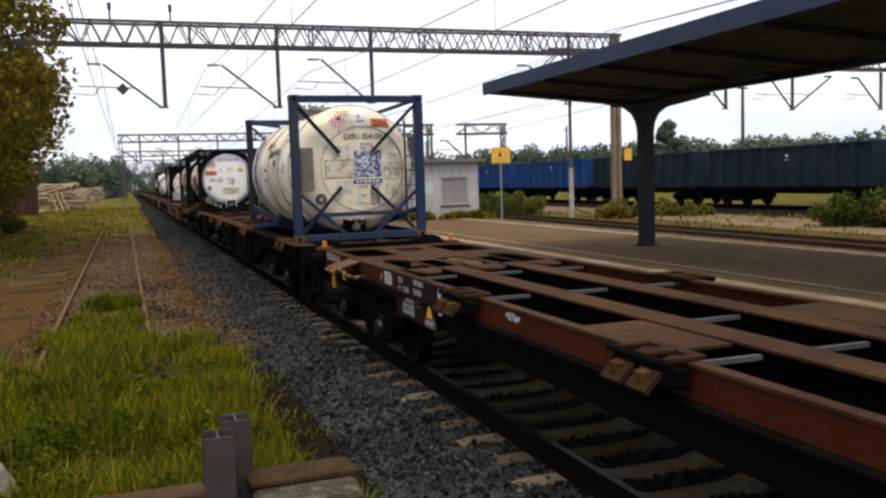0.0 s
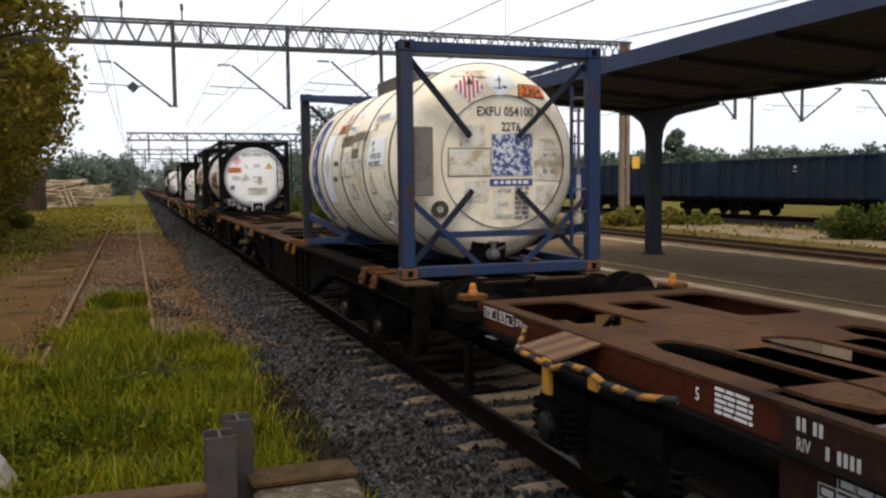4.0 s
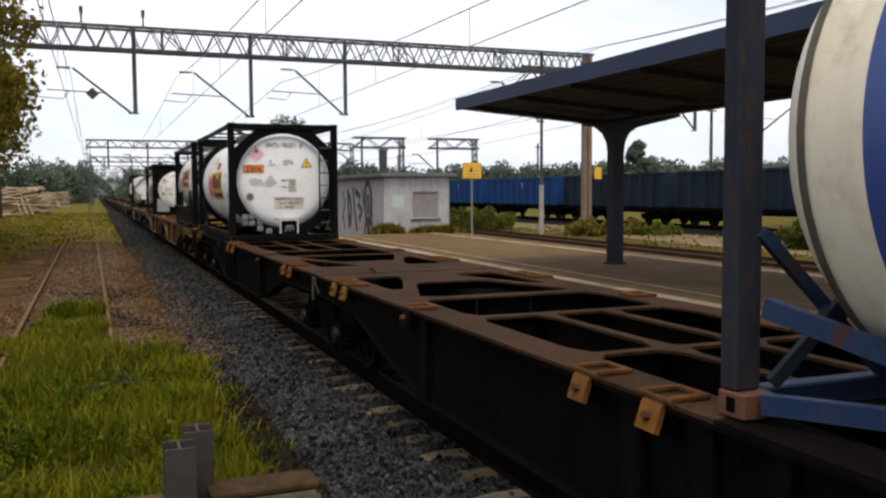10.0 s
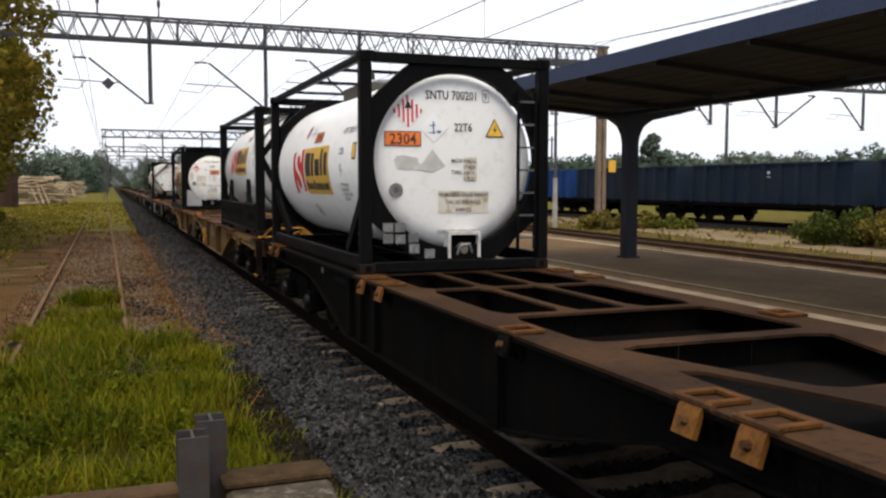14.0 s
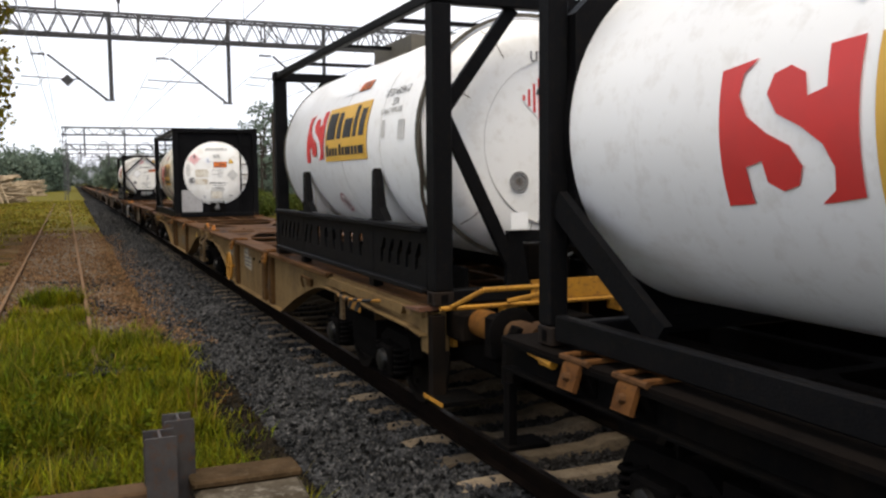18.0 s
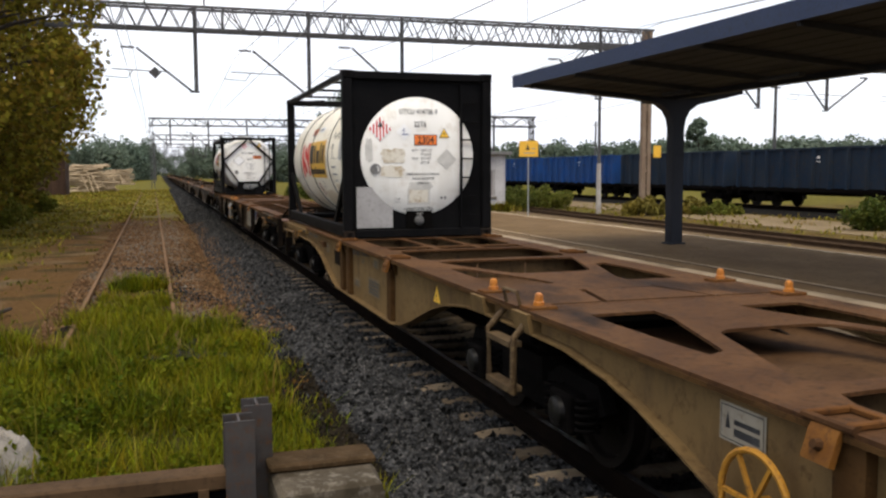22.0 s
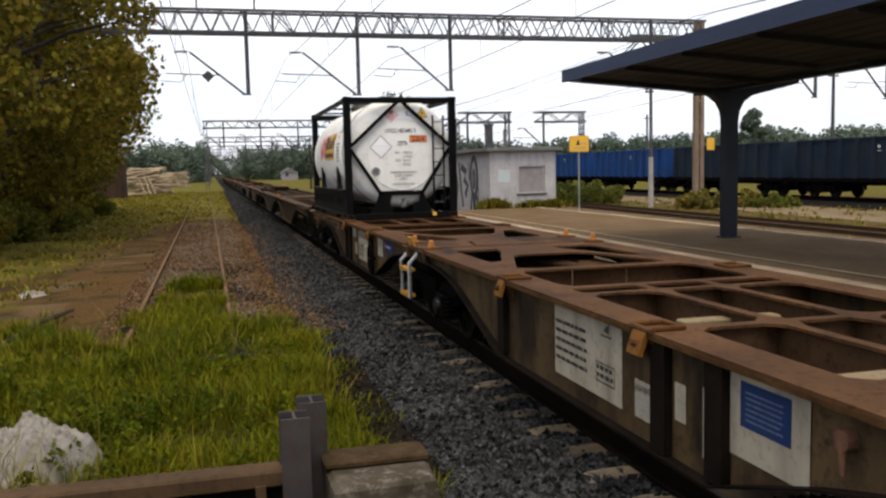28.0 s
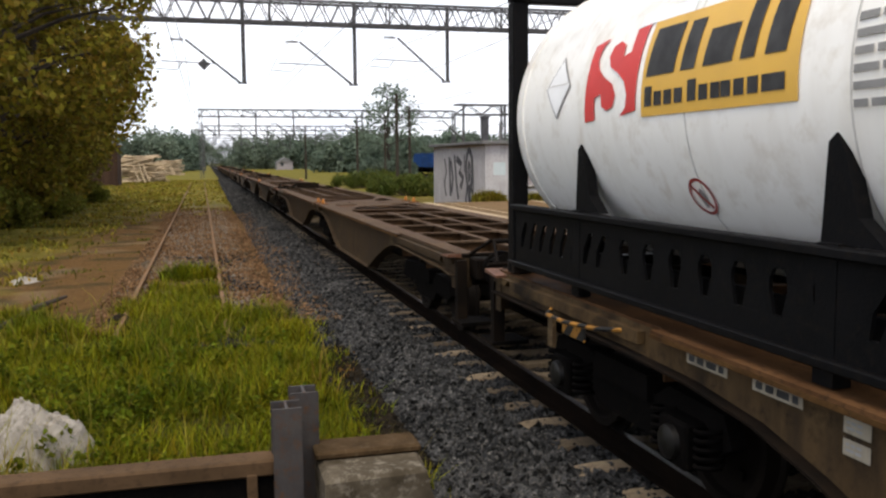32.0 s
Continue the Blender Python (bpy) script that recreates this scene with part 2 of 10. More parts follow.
def striped(name, c1, c2, per_metre):
    """Bands of two colours along the y axis, slightly slanted and worn."""
    mt = material(name, [c1, tuple(v * 0.75 for v in c1), c2], 6, 18, 0.7, bump=0.1, spec=0.2)
    N, L = mt.node_tree.nodes, mt.node_tree.links
    bs = N["Principled BSDF"]
    src = bs.inputs["Base Color"].links[0].from_socket
    co = N.new("ShaderNodeTexCoord")
    sep = N.new("ShaderNodeSeparateXYZ")
    L.new(co.outputs["Object"], sep.inputs["Vector"])
    ad = N.new("ShaderNodeMath")
    ad.operation = "ADD"
    L.new(sep.outputs["Y"], ad.inputs[0])
    L.new(sep.outputs["Z"], ad.inputs[1])
    mu = N.new("ShaderNodeMath")
    mu.operation = "MULTIPLY"
    mu.inputs[1].default_value = per_metre
    L.new(ad.outputs["Value"], mu.inputs[0])
    fr = N.new("ShaderNodeMath")
    fr.operation = "FRACT"
    L.new(mu.outputs["Value"], fr.inputs[0])
    gt = N.new("ShaderNodeMath")
    gt.operation = "GREATER_THAN"
    gt.inputs[1].default_value = 0.5
    L.new(fr.outputs["Value"], gt.inputs[0])
    mx = N.new("ShaderNodeMix")
    mx.data_type = "RGBA"
    L.new(gt.outputs["Value"], mx.inputs["Factor"])
    L.new(src, mx.inputs["A"])
    mx.inputs["B"].default_value = (*c2, 1)
    L.new(mx.outputs["Result"], bs.inputs["Base Color"])
    return mt


M_BALLAST = material("ballast stone", [(0.0115, 0.0118, 0.0122), (0.031, 0.0309, 0.0308), (0.10, 0.094, 0.086)], 1.2, 30, 0.9, island=0.9, spec=0.03)
# Separate, duller stone colour that carries the shade under the train.
M_BALLAST_SHADED = material("ballast stone toned for shade", [(0.020, 0.0185, 0.0172), (0.036, 0.033, 0.030), (0.06, 0.053, 0.044)], 1.2, 30, 0.9, island=0.6, spec=0.02)
M_BROWN_GRAVEL = material("rust-brown gravel", [(0.080, 0.041, 0.018), (0.12, 0.069, 0.034), (0.175, 0.122, 0.076)], 1.5, 30, 0.9, island=0.6, spec=0.03)
# Near-black: the shade in the gaps between loose stones is painted here.
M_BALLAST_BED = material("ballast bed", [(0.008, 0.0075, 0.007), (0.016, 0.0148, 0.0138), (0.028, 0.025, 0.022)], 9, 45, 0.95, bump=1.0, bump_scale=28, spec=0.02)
# Rust taken to near-black: shade under the wagons is put into the colour.
M_RAIL_SHADED = material("rusty rail", [(0.0045, 0.0033, 0.0027), (0.009, 0.006, 0.0042), (0.004, 0.003, 0.0027)], 3, 40, 0.8, 0.0, spec=0.01)
M_RAIL_OLD = material("old rusty siding rail", [(0.115, 0.066, 0.034), (0.16, 0.097, 0.052), (0.07, 0.038, 0.02)], 3, 40, 0.8, spec=0.05)
M_RAIL_BROWN = material("brown rusty rail", [(0.05, 0.032, 0.019), (0.075, 0.048, 0.028), (0.03, 0.02, 0.013)], 3, 40, 0.8, spec=0.05)
M_EARTH_BED = material("brown earthy ballast", [(0.10, 0.068, 0.037), (0.15, 0.108, 0.065), (0.06, 0.042, 0.022)], 1.2, 12, 0.95, bump=1.0, bump_scale=18, spec=0.02)
M_RAIL_HEAD = material("worn rail head", [(0.05, 0.043, 0.038), (0.03, 0.024, 0.02)], 3, 40, 0.35, 0.8)
M_SLEEPER = material("concrete sleeper", [(0.165, 0.128, 0.085), (0.115, 0.086, 0.056), (0.055, 0.042, 0.03)], 5, 22, 0.9, obj=0.45, spec=0.05)
M_GRASS = material("grass", [(0.064, 0.078, 0.0024), (0.148, 0.140, 0.0048)], 0.9, 9, 0.7, bump=0, island=0.75, spec=0.08, hue=0.04, through_light=0.35)
M_GRASS_DULL = material("dull trodden grass", [(0.070, 0.072, 0.010), (0.105, 0.092, 0.018)], 0.9, 9, 0.8, bump=0, island=0.5, spec=0.04, hue=0.03, through_light=0.25)
M_WEED = material("leafy weeds", [(0.062, 0.080, 0.0045), (0.092, 0.100, 0.006)], 0.9, 9, 0.7, bump=0, island=0.5, spec=0.06, hue=0.03, through_light=0.35)
M_GRASS_DRY = material("short dry grass", [(0.135, 0.118, 0.010), (0.18, 0.135, 0.022)], 0.3, 9, 0.7, bump=0, island=0.5, spec=0.1, hue=0.03, through_light=0.3)
M_PLATFORM = material("platform asphalt", [(0.108, 0.068, 0.033), (0.148, 0.099, 0.053), (0.064, 0.040, 0.019)], 0.9, 7, 0.9, bump=0.3, spec=0.03)
M_EDGE = material("platform edge slab", [(0.38, 0.30, 0.20), (0.25, 0.19, 0.125)], 1.5, 12, 0.9, obj=0.15, spec=0.03)
M_SAND = material("sandy path", [(0.20, 0.15, 0.09), (0.145, 0.105, 0.06), (0.095, 0.075, 0.03)], 0.4, 8, 0.95, spec=0.03)
M_CANOPY = material("dark blue painted canopy steel", [(0.012, 0.015, 0.024), (0.02, 0.024, 0.034), (0.02, 0.018, 0.016)], 1.2, 20, 0.6, spec=0.25)
M_SOFFIT = material("grey-blue painted soffit boards", [(0.038, 0.041, 0.048), (0.055, 0.057, 0.062), (0.028, 0.027, 0.027)], 1.4, 16, 0.7, spec=0.2, stretch=(1, 0.3, 1))
M_OIL_EARTH = material("dark oily earth", [(0.010, 0.0085, 0.007), (0.02, 0.016, 0.011), (0.035, 0.025, 0.014)], 5, 30, 0.95, bump=0.8, bump_scale=30, spec=0.02)
M_LITTER = material("dead orange-brown leaves", [(0.12, 0.062, 0.018), (0.075, 0.038, 0.013)], 3, 20, 0.85, bump=0, island=0.5, spec=0.05)
M_CANOPY_BLUE = material("blue fascia paint", [(0.021, 0.034, 0.074), (0.029, 0.043, 0.088), (0.02, 0.023, 0.032)], 1.0, 15, 0.55, spec=0.3)
M_TRUSS = material("grey painted lattice steel", [(0.055, 0.057, 0.062), (0.085, 0.085, 0.087), (0.055, 0.04, 0.03)], 2, 30, 0.7, spec=0.2)
M_WIRE = material("wire", [(0.07, 0.07, 0.075), (0.1, 0.1, 0.1)], 2, 30, 0.6, bump=0)
M_MAST = material("mast concrete", [(0.38, 0.36, 0.33), (0.28, 0.25, 0.22)], 1.5, 20, 0.9)
M_MAST_RUST = material("mast rust", [(0.16, 0.105, 0.065), (0.22, 0.16, 0.11), (0.09, 0.055, 0.035)], 1.5, 20, 0.85)
M_PLASTER = material("pale dirty plaster", [(0.47, 0.455, 0.455), (0.40, 0.385, 0.38), (0.26, 0.245, 0.24)], 0.9, 12, 0.9, streak=(0.24, 0.225, 0.215), spec=0.2)
M_ROOFFELT = material("roofing felt", [(0.10, 0.10, 0.10), (0.15, 0.145, 0.14)], 2, 30, 0.9)
M_SHUTTER = material("boarded window", [(0.28, 0.25, 0.25), (0.23, 0.205, 0.205)], 3, 30, 0.8)
M_GRAFFITI = material("graffiti paint", [(0.03, 0.03, 0.033), (0.06, 0.06, 0.066)], 5, 40, 0.8)
M_GRAFFITI_PALE = material("pale blue graffiti", [(0.42, 0.50, 0.50), (0.5, 0.55, 0.55)], 5, 40, 0.8)
M_YELLOW = material("yellow sign", [(0.75, 0.42, 0.03), (0.68, 0.38, 0.03)], 2, 20, 0.5, bump=0)
M_SIGNPOST = material("sign post", [(0.25, 0.26, 0.26), (0.33, 0.33, 0.32)], 3, 20, 0.6)
M_GONDOLA = material("weathered dark blue wagon paint", [(0.010, 0.021, 0.041), (0.019, 0.028, 0.042), (0.036, 0.030, 0.024)], 0.6, 8, 0.7, streak=(0.020, 0.018, 0.017), spec=0.06)
M_GONDOLA_BLUE = material("brighter blue wagon paint", [(0.011, 0.055, 0.20), (0.016, 0.05, 0.15), (0.03, 0.03, 0.035)], 0.6, 8, 0.6, streak=(0.02, 0.026, 0.05), spec=0.08)
# Gear and wheel colours hold grime plus the shade beneath the wagons.
M_UNDER = material("grimy running gear darkened for shade", [(0.003, 0.0027, 0.0025), (0.005, 0.0043, 0.004), (0.009, 0.007, 0.005)], 3, 25, 0.85, spec=0.02)
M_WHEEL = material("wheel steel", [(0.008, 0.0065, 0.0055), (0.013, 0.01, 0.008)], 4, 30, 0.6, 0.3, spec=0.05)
M_LEAF = material("poplar leaves", [(0.100, 0.088, 0.0105), (0.205, 0.156, 0.0175)], 0.5, 8, 0.7, bump=0, island=0.6, spec=0.1, hue=0.03, through_light=0.4)
# Paler, bluer leaf colour: the distance's haze is put into it.
M_LEAF_HAZED = material("distant leaves paled for haze", [(0.092, 0.126, 0.092), (0.128, 0.158, 0.115)], 0.05, 0.5, 0.8, bump=0, island=0.35, spec=0.1, hue=0.02, through_light=0.3)
M_BUSH = material("bush leaves", [(0.048, 0.066, 0.010), (0.078, 0.086, 0.014)], 0.5, 8, 0.6, bump=0, island=0.5, spec=0.1, hue=0.03, through_light=0.3)
M_BUSH_LIGHT = material("fresh green bush leaves", [(0.095, 0.108, 0.017), (0.13, 0.132, 0.022)], 0.5, 8, 0.6, bump=0, island=0.5, spec=0.1, hue=0.03, through_light=0.3)
M_BUSH_YELLOW = material("yellowish bush leaves", [(0.145, 0.108, 0.017), (0.095, 0.085, 0.016)], 0.5, 8, 0.6, bump=0, island=0.4, spec=0.12)
M_BARK = material("bark", [(0.045, 0.036, 0.027), (0.026, 0.021, 0.017), (0.065, 0.052, 0.04)], 4, 18, 0.95, bump=0.8, bump_scale=14, stretch=(1, 1, 0.3), spec=0.1)
M_SHED = material("dark weathered boards", [(0.035, 0.02, 0.014), (0.06, 0.035, 0.022), (0.022, 0.015, 0.012)], 1.5, 15, 0.9, stretch=(1, 1, 0.3), obj=0.25, spec=0.1)
M_LOG = material("pale cut timber", [(0.40, 0.31, 0.20), (0.30, 0.23, 0.15), (0.16, 0.12, 0.08)], 2, 12, 0.9, island=0.35, spec=0.1)
M_RUBBLE = material("white lime rubble", [(0.27, 0.247, 0.215), (0.19, 0.172, 0.147), (0.10, 0.088, 0.072)], 3, 14, 0.95, bump=1.0, bump_scale=8, spec=0.05)
M_HBEAM = material("grey rusty steel section", [(0.034, 0.031, 0.031), (0.060, 0.054, 0.051), (0.080, 0.040, 0.020)], 4, 25, 0.65, 0.2, spec=0.12)
M_RUSTBEAM = material("brown rusty beam", [(0.055, 0.034, 0.018), (0.082, 0.05, 0.027), (0.03, 0.019, 0.012)], 3, 25, 0.85, spec=0.05)
M_CONCRETE = material("worn concrete", [(0.085, 0.070, 0.050), (0.040, 0.032, 0.021), (0.17, 0.15, 0.12)], 5, 16, 0.95, bump=0.6, bump_scale=20, spec=0.05)
M_RAMP = material("dark unseen ramp", [(0.055, 0.043, 0.027), (0.032, 0.030, 0.014), (0.075, 0.06, 0.04)], 2, 14, 0.95, bump=0.6, bump_scale=20, spec=0.03)
M_DECK = material("rust brown deck steel", [(0.051, 0.0240, 0.0102), (0.098, 0.0485, 0.0205), (0.022, 0.0120, 0.007)], 1.3, 14, 0.75, bump=0.25, spec=0.06, stain=((0.016, 0.010, 0.007), 1.3, (1, 0.5, 1), (0.54, 0.70)))
M_DECK_BROWN = material("worn brown deck steel", [(0.039, 0.0180, 0.0078), (0.069, 0.0335, 0.0148), (0.017, 0.010, 0.007)], 1.3, 14, 0.75, bump=0.25, spec=0.06, stain=((0.016, 0.010, 0.007), 1.3, (1, 0.5, 1), (0.54, 0.70)))
M_DECK_DARK = material("sooty brown deck steel", [(0.024, 0.0130, 0.0068), (0.056, 0.0290, 0.0137), (0.009, 0.0063, 0.0048)], 1.0, 14, 0.8, bump=0.25, spec=0.05)
M_W_RED = material("red-brown wagon paint", [(0.046, 0.0100, 0.0034), (0.058, 0.0130, 0.0045), (0.026, 0.0085, 0.005)], 1.2, 20, 0.6, streak=(0.05, 0.016, 0.009), spec=0.06)
M_W_BLACK = material("sooty black wagon paint", [(0.0022, 0.0021, 0.0020), (0.0038, 0.0035, 0.0033), (0.008, 0.006, 0.0045)], 1.2, 20, 0.7, streak=(0.009, 0.0065, 0.0045), spec=0.02)
M_W_BEIGE = material("dirty beige wagon paint", [(0.155, 0.099, 0.041), (0.128, 0.081, 0.033), (0.072, 0.042, 0.017)], 0.9, 12, 0.65, streak=(0.06, 0.034, 0.017), spec=0.08, stain=((0.05, 0.031, 0.017), 1.2, (1, 1, 0.4), (0.58, 0.74)))
M_W_BROWN = material("grimy brown-grey wagon paint", [(0.084, 0.054, 0.025), (0.054, 0.033, 0.015), (0.022, 0.014, 0.008)], 0.9, 12, 0.65, streak=(0.028, 0.019, 0.012), spec=0.08, stain=((0.012, 0.0085, 0.006), 1.1, (1, 1, 0.35), (0.50, 0.62)))
M_ORANGE = material("rusty orange paint", [(0.17, 0.072, 0.012), (0.115, 0.046, 0.011), (0.05, 0.024, 0.011)], 4, 25, 0.6, spec=0.1)
M_YELLOWP = material("yellow rail paint", [(0.42, 0.20, 0.022), (0.32, 0.15, 0.022), (0.12, 0.06, 0.025)], 5, 25, 0.5, spec=0.15)
M_GALV = material("galvanised steel", [(0.42, 0.42, 0.41), (0.33, 0.33, 0.32)], 4, 25, 0.45, 0.6)
M_T_CREAM = material("dirty cream tank cladding", [(0.82, 0.735, 0.565), (0.77, 0.665, 0.485), (0.66, 0.555, 0.40)], 0.8, 6, 0.45, bump=0.05, streak=(0.66, 0.55, 0.39), split=(0.5, 0.85), stain=((0.36, 0.22, 0.10), 1.6, (1.0, 1.6, 0.6), (0.585, 0.80)))
M_T_WHITE = material("white tank cladding", [(0.84, 0.83, 0.80), (0.80, 0.785, 0.75), (0.74, 0.715, 0.67)], 0.8, 7, 0.36, bump=0.03, split=(0.5, 0.85), stain=((0.55, 0.49, 0.40), 1.0, (1.0, 0.5, 1.3), (0.60, 0.85)))
M_T_GREYWHITE = material("dirty white tank cladding", [(0.83, 0.815, 0.77), (0.79, 0.77, 0.71), (0.68, 0.64, 0.57)], 0.9, 5, 0.42, bump=0.05, streak=(0.70, 0.67, 0.61), split=(0.45, 0.8), stain=((0.48, 0.37, 0.25), 1.3, (1.0, 1.4, 0.6), (0.62, 0.85)))
M_T_IVORY = material("ivory white tank cladding", [(0.84, 0.78, 0.64), (0.79, 0.72, 0.565), (0.70, 0.61, 0.46)], 0.8, 5, 0.42, bump=0.04, split=(0.5, 0.8), streak=(0.70, 0.61, 0.46), stain=((0.52, 0.40, 0.25), 1.1, (1.0, 0.6, 1.2), (0.58, 0.78)))
M_BAND = material("dark grey strap", [(0.055, 0.048, 0.035), (0.09, 0.078, 0.055)], 4, 20, 0.6)
M_F_BLUE = material("blue container paint", [(0.013, 0.030, 0.082), (0.020, 0.036, 0.080), (0.022, 0.021, 0.024)], 1.6, 22, 0.5, streak=(0.05, 0.042, 0.042), spec=0.15, stain=((0.055, 0.024, 0.010), 5.0, (1, 1, 0.35), (0.56, 0.68)))
M_F_BLACK = material("black container paint", [(0.0036, 0.0037, 0.0041), (0.006, 0.0059, 0.0064), (0.011, 0.009, 0.0075)], 1.6, 22, 0.5, spec=0.04)
M_CORNER = material("rusty corner casting", [(0.13, 0.048, 0.017), (0.07, 0.028, 0.013), (0.025, 0.014, 0.010)], 5, 25, 0.8)
M_CASTING = material("dull brown-black corner casting", [(0.012, 0.010, 0.009), (0.022, 0.014, 0.009), (0.007, 0.006, 0.006)], 5, 25, 0.7, spec=0.06)
M_PLATE_GREY = material("grey plate", [(0.40, 0.39, 0.36), (0.33, 0.32, 0.3)], 3, 20, 0.5)
M_WHITE_PATCH = material("white sticker", [(0.88, 0.88, 0.87), (0.82, 0.82, 0.81)], 3, 20, 0.5, bump=0)
M_CHEQUER = material("crumpled silver reflective tape", [(0.24, 0.24, 0.235), (0.12, 0.12, 0.118), (0.42, 0.42, 0.41)], 14, 30, 0.35, 0.3, bump=0.4, bump_scale=25)
M_DARK_PATCH = material("dark grey reflective square", [(0.10, 0.10, 0.10), (0.16, 0.16, 0.155)], 4, 20, 0.5, bump=0)
M_GREY_PATCH = material("faded grey sticker", [(0.46, 0.45, 0.42), (0.58, 0.56, 0.52)], 6, 30, 0.6, bump=0)
M_TAN_PATCH = material("tan repaired patch", [(0.70, 0.66, 0.57), (0.60, 0.55, 0.45), (0.48, 0.42, 0.33)], 3, 20, 0.6, bump=0, stain=((0.42, 0.33, 0.22), 6.0, (1, 1, 1), (0.5, 0.6)))
M_INK = material("black lettering", [(0.03, 0.03, 0.03), (0.06, 0.06, 0.06)], 5, 30, 0.5, bump=0, spec=0.08)
M_INK_GREY = material("grey small print", [(0.22, 0.22, 0.21), (0.30, 0.29, 0.28)], 5, 30, 0.6, bump=0, spec=0.08)
M_PRINT_WHITE = material("white lettering", [(0.72, 0.71, 0.69), (0.58, 0.56, 0.54)], 5, 30, 0.6, bump=0, spec=0.1)
M_ORANGE_PLATE = material("orange hazard plate", [(0.85, 0.20, 0.025), (0.75, 0.17, 0.02)], 3, 20, 0.5, bump=0)
M_RED = material("red print", [(0.62, 0.035, 0.03), (0.55, 0.04, 0.035)], 3, 20, 0.5, bump=0)
M_LOGO_YELLOW = material("ochre yellow panel", [(0.70, 0.40, 0.05), (0.62, 0.36, 0.06)], 2, 15, 0.5, bump=0)
M_BLUE_PANEL = material("dark blue panel", [(0.02, 0.05, 0.22), (0.03, 0.06, 0.2)], 2, 15, 0.45, bump=0)
M_SMUDGE = material("dark scraped glue patch", [(0.075, 0.058, 0.04), (0.16, 0.13, 0.095), (0.45, 0.38, 0.28)], 4, 26, 0.85, bump=0, stretch=(1, 1, 2.5), spec=0.1)
M_FAINT = material("faint grey lettering", [(0.013, 0.0125, 0.012), (0.018, 0.017, 0.016)], 5, 30, 0.8, bump=0, spec=0.03)
M_BLUE_DIM = material("faded dark blue panel", [(0.010, 0.026, 0.09), (0.014, 0.03, 0.085), (0.022, 0.024, 0.03)], 3, 18, 0.7, bump=0, spec=0.1)
M_BLUE_PRINT = material("faded blue-grey print", [(0.10, 0.13, 0.20), (0.07, 0.09, 0.15)], 5, 30, 0.7, bump=0, spec=0.05)
M_DOCPLATE = material("brown-grey steel plate", [(0.17, 0.155, 0.135), (0.13, 0.115, 0.10), (0.08, 0.065, 0.05)], 2, 16, 0.7, spec=0.15)
M_BLUE_TORN = material("torn blue sticker", [(0.03, 0.06, 0.20), (0.62, 0.63, 0.63), (0.10, 0.12, 0.2)], 22, 60, 0.5, bump=0, split=(0.48, 0.54))
M_YELLOW_TRI = material("yellow warning sticker", [(0.85, 0.50, 0.04), (0.8, 0.46, 0.04)], 2, 15, 0.5, bump=0)
M_PANEL_PALE = material("dirty white painted steel", [(0.62, 0.61, 0.59), (0.5, 0.48, 0.45), (0.3, 0.27, 0.24)], 4, 18, 0.6, spec=0.2)
M_RED_WORN = material("worn dark red print", [(0.30, 0.03, 0.02), (0.22, 0.04, 0.03)], 5, 25, 0.6, bump=0)
M_LADDER = material("dull brown ladder paint", [(0.085, 0.055, 0.026), (0.055, 0.034, 0.017), (0.16, 0.11, 0.055)], 5, 25, 0.7, spec=0.15)
M_VALVE = material("scuffed grey valve metal", [(0.17, 0.17, 0.165), (0.11, 0.105, 0.10), (0.05, 0.045, 0.04)], 8, 40, 0.5, 0.4, spec=0.3)
M_INNER = material("rusty inner girder steel", [(0.045, 0.023, 0.011), (0.08, 0.044, 0.021), (0.022, 0.013, 0.008)], 1.5, 16, 0.8, spec=0.05)
M_PANEL_PALE2 = material("dull light grey plate", [(0.34, 0.33, 0.325), (0.28, 0.27, 0.265), (0.21, 0.20, 0.19)], 3, 18, 0.6, bump=0, spec=0.15)
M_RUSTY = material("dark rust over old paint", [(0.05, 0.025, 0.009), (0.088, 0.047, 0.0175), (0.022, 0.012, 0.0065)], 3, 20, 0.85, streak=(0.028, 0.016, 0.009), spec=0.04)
M_LOCK_SEAT = material("rusty ochre lock casting", [(0.112, 0.048, 0.0135), (0.074, 0.031, 0.0105), (0.035, 0.018, 0.010)], 5, 25, 0.8, spec=0.06)
M_PANEL_DIRTY = material("dirty pale notice panel", [(0.34, 0.30, 0.23), (0.285, 0.25, 0.185), (0.20, 0.16, 0.11)], 3, 14, 0.7, bump=0, streak=(0.16, 0.13, 0.10), spec=0.05)
M_STENCIL = material("pale stencil paint", [(0.215, 0.165, 0.10), (0.175, 0.13, 0.072), (0.12, 0.08, 0.042)], 5, 25, 0.8, bump=0, split=(0.3, 0.7), spec=0.04)
M_STRIPE = striped("yellow and black stripes", (0.28, 0.13, 0.02), (0.012, 0.011, 0.010), 4.2)
M_STRIPE_FADED = striped("faded stripes on rust", (0.14, 0.076, 0.032), (0.062, 0.034, 0.019), 5.0)
M_W_GRIME = material("sooty brown wagon paint", [(0.034, 0.023, 0.013), (0.055, 0.036, 0.019), (0.016, 0.011, 0.008)], 0.9, 12, 0.7, streak=(0.018, 0.012, 0.008), spec=0.06, stain=((0.10, 0.070, 0.036), 1.4, (1, 1, 0.5), (0.62, 0.72)))
M_SPIGOT = material("bright orange spigot paint", [(0.42, 0.15, 0.012), (0.30, 0.10, 0.012), (0.10, 0.04, 0.012)], 6, 25, 0.45, spec=0.4)
M_AXLE_CAP = material("greasy axle cap steel", [(0.011, 0.010, 0.009), (0.006, 0.0055, 0.005)], 9, 30, 0.35, 0.2, spec=0.25)
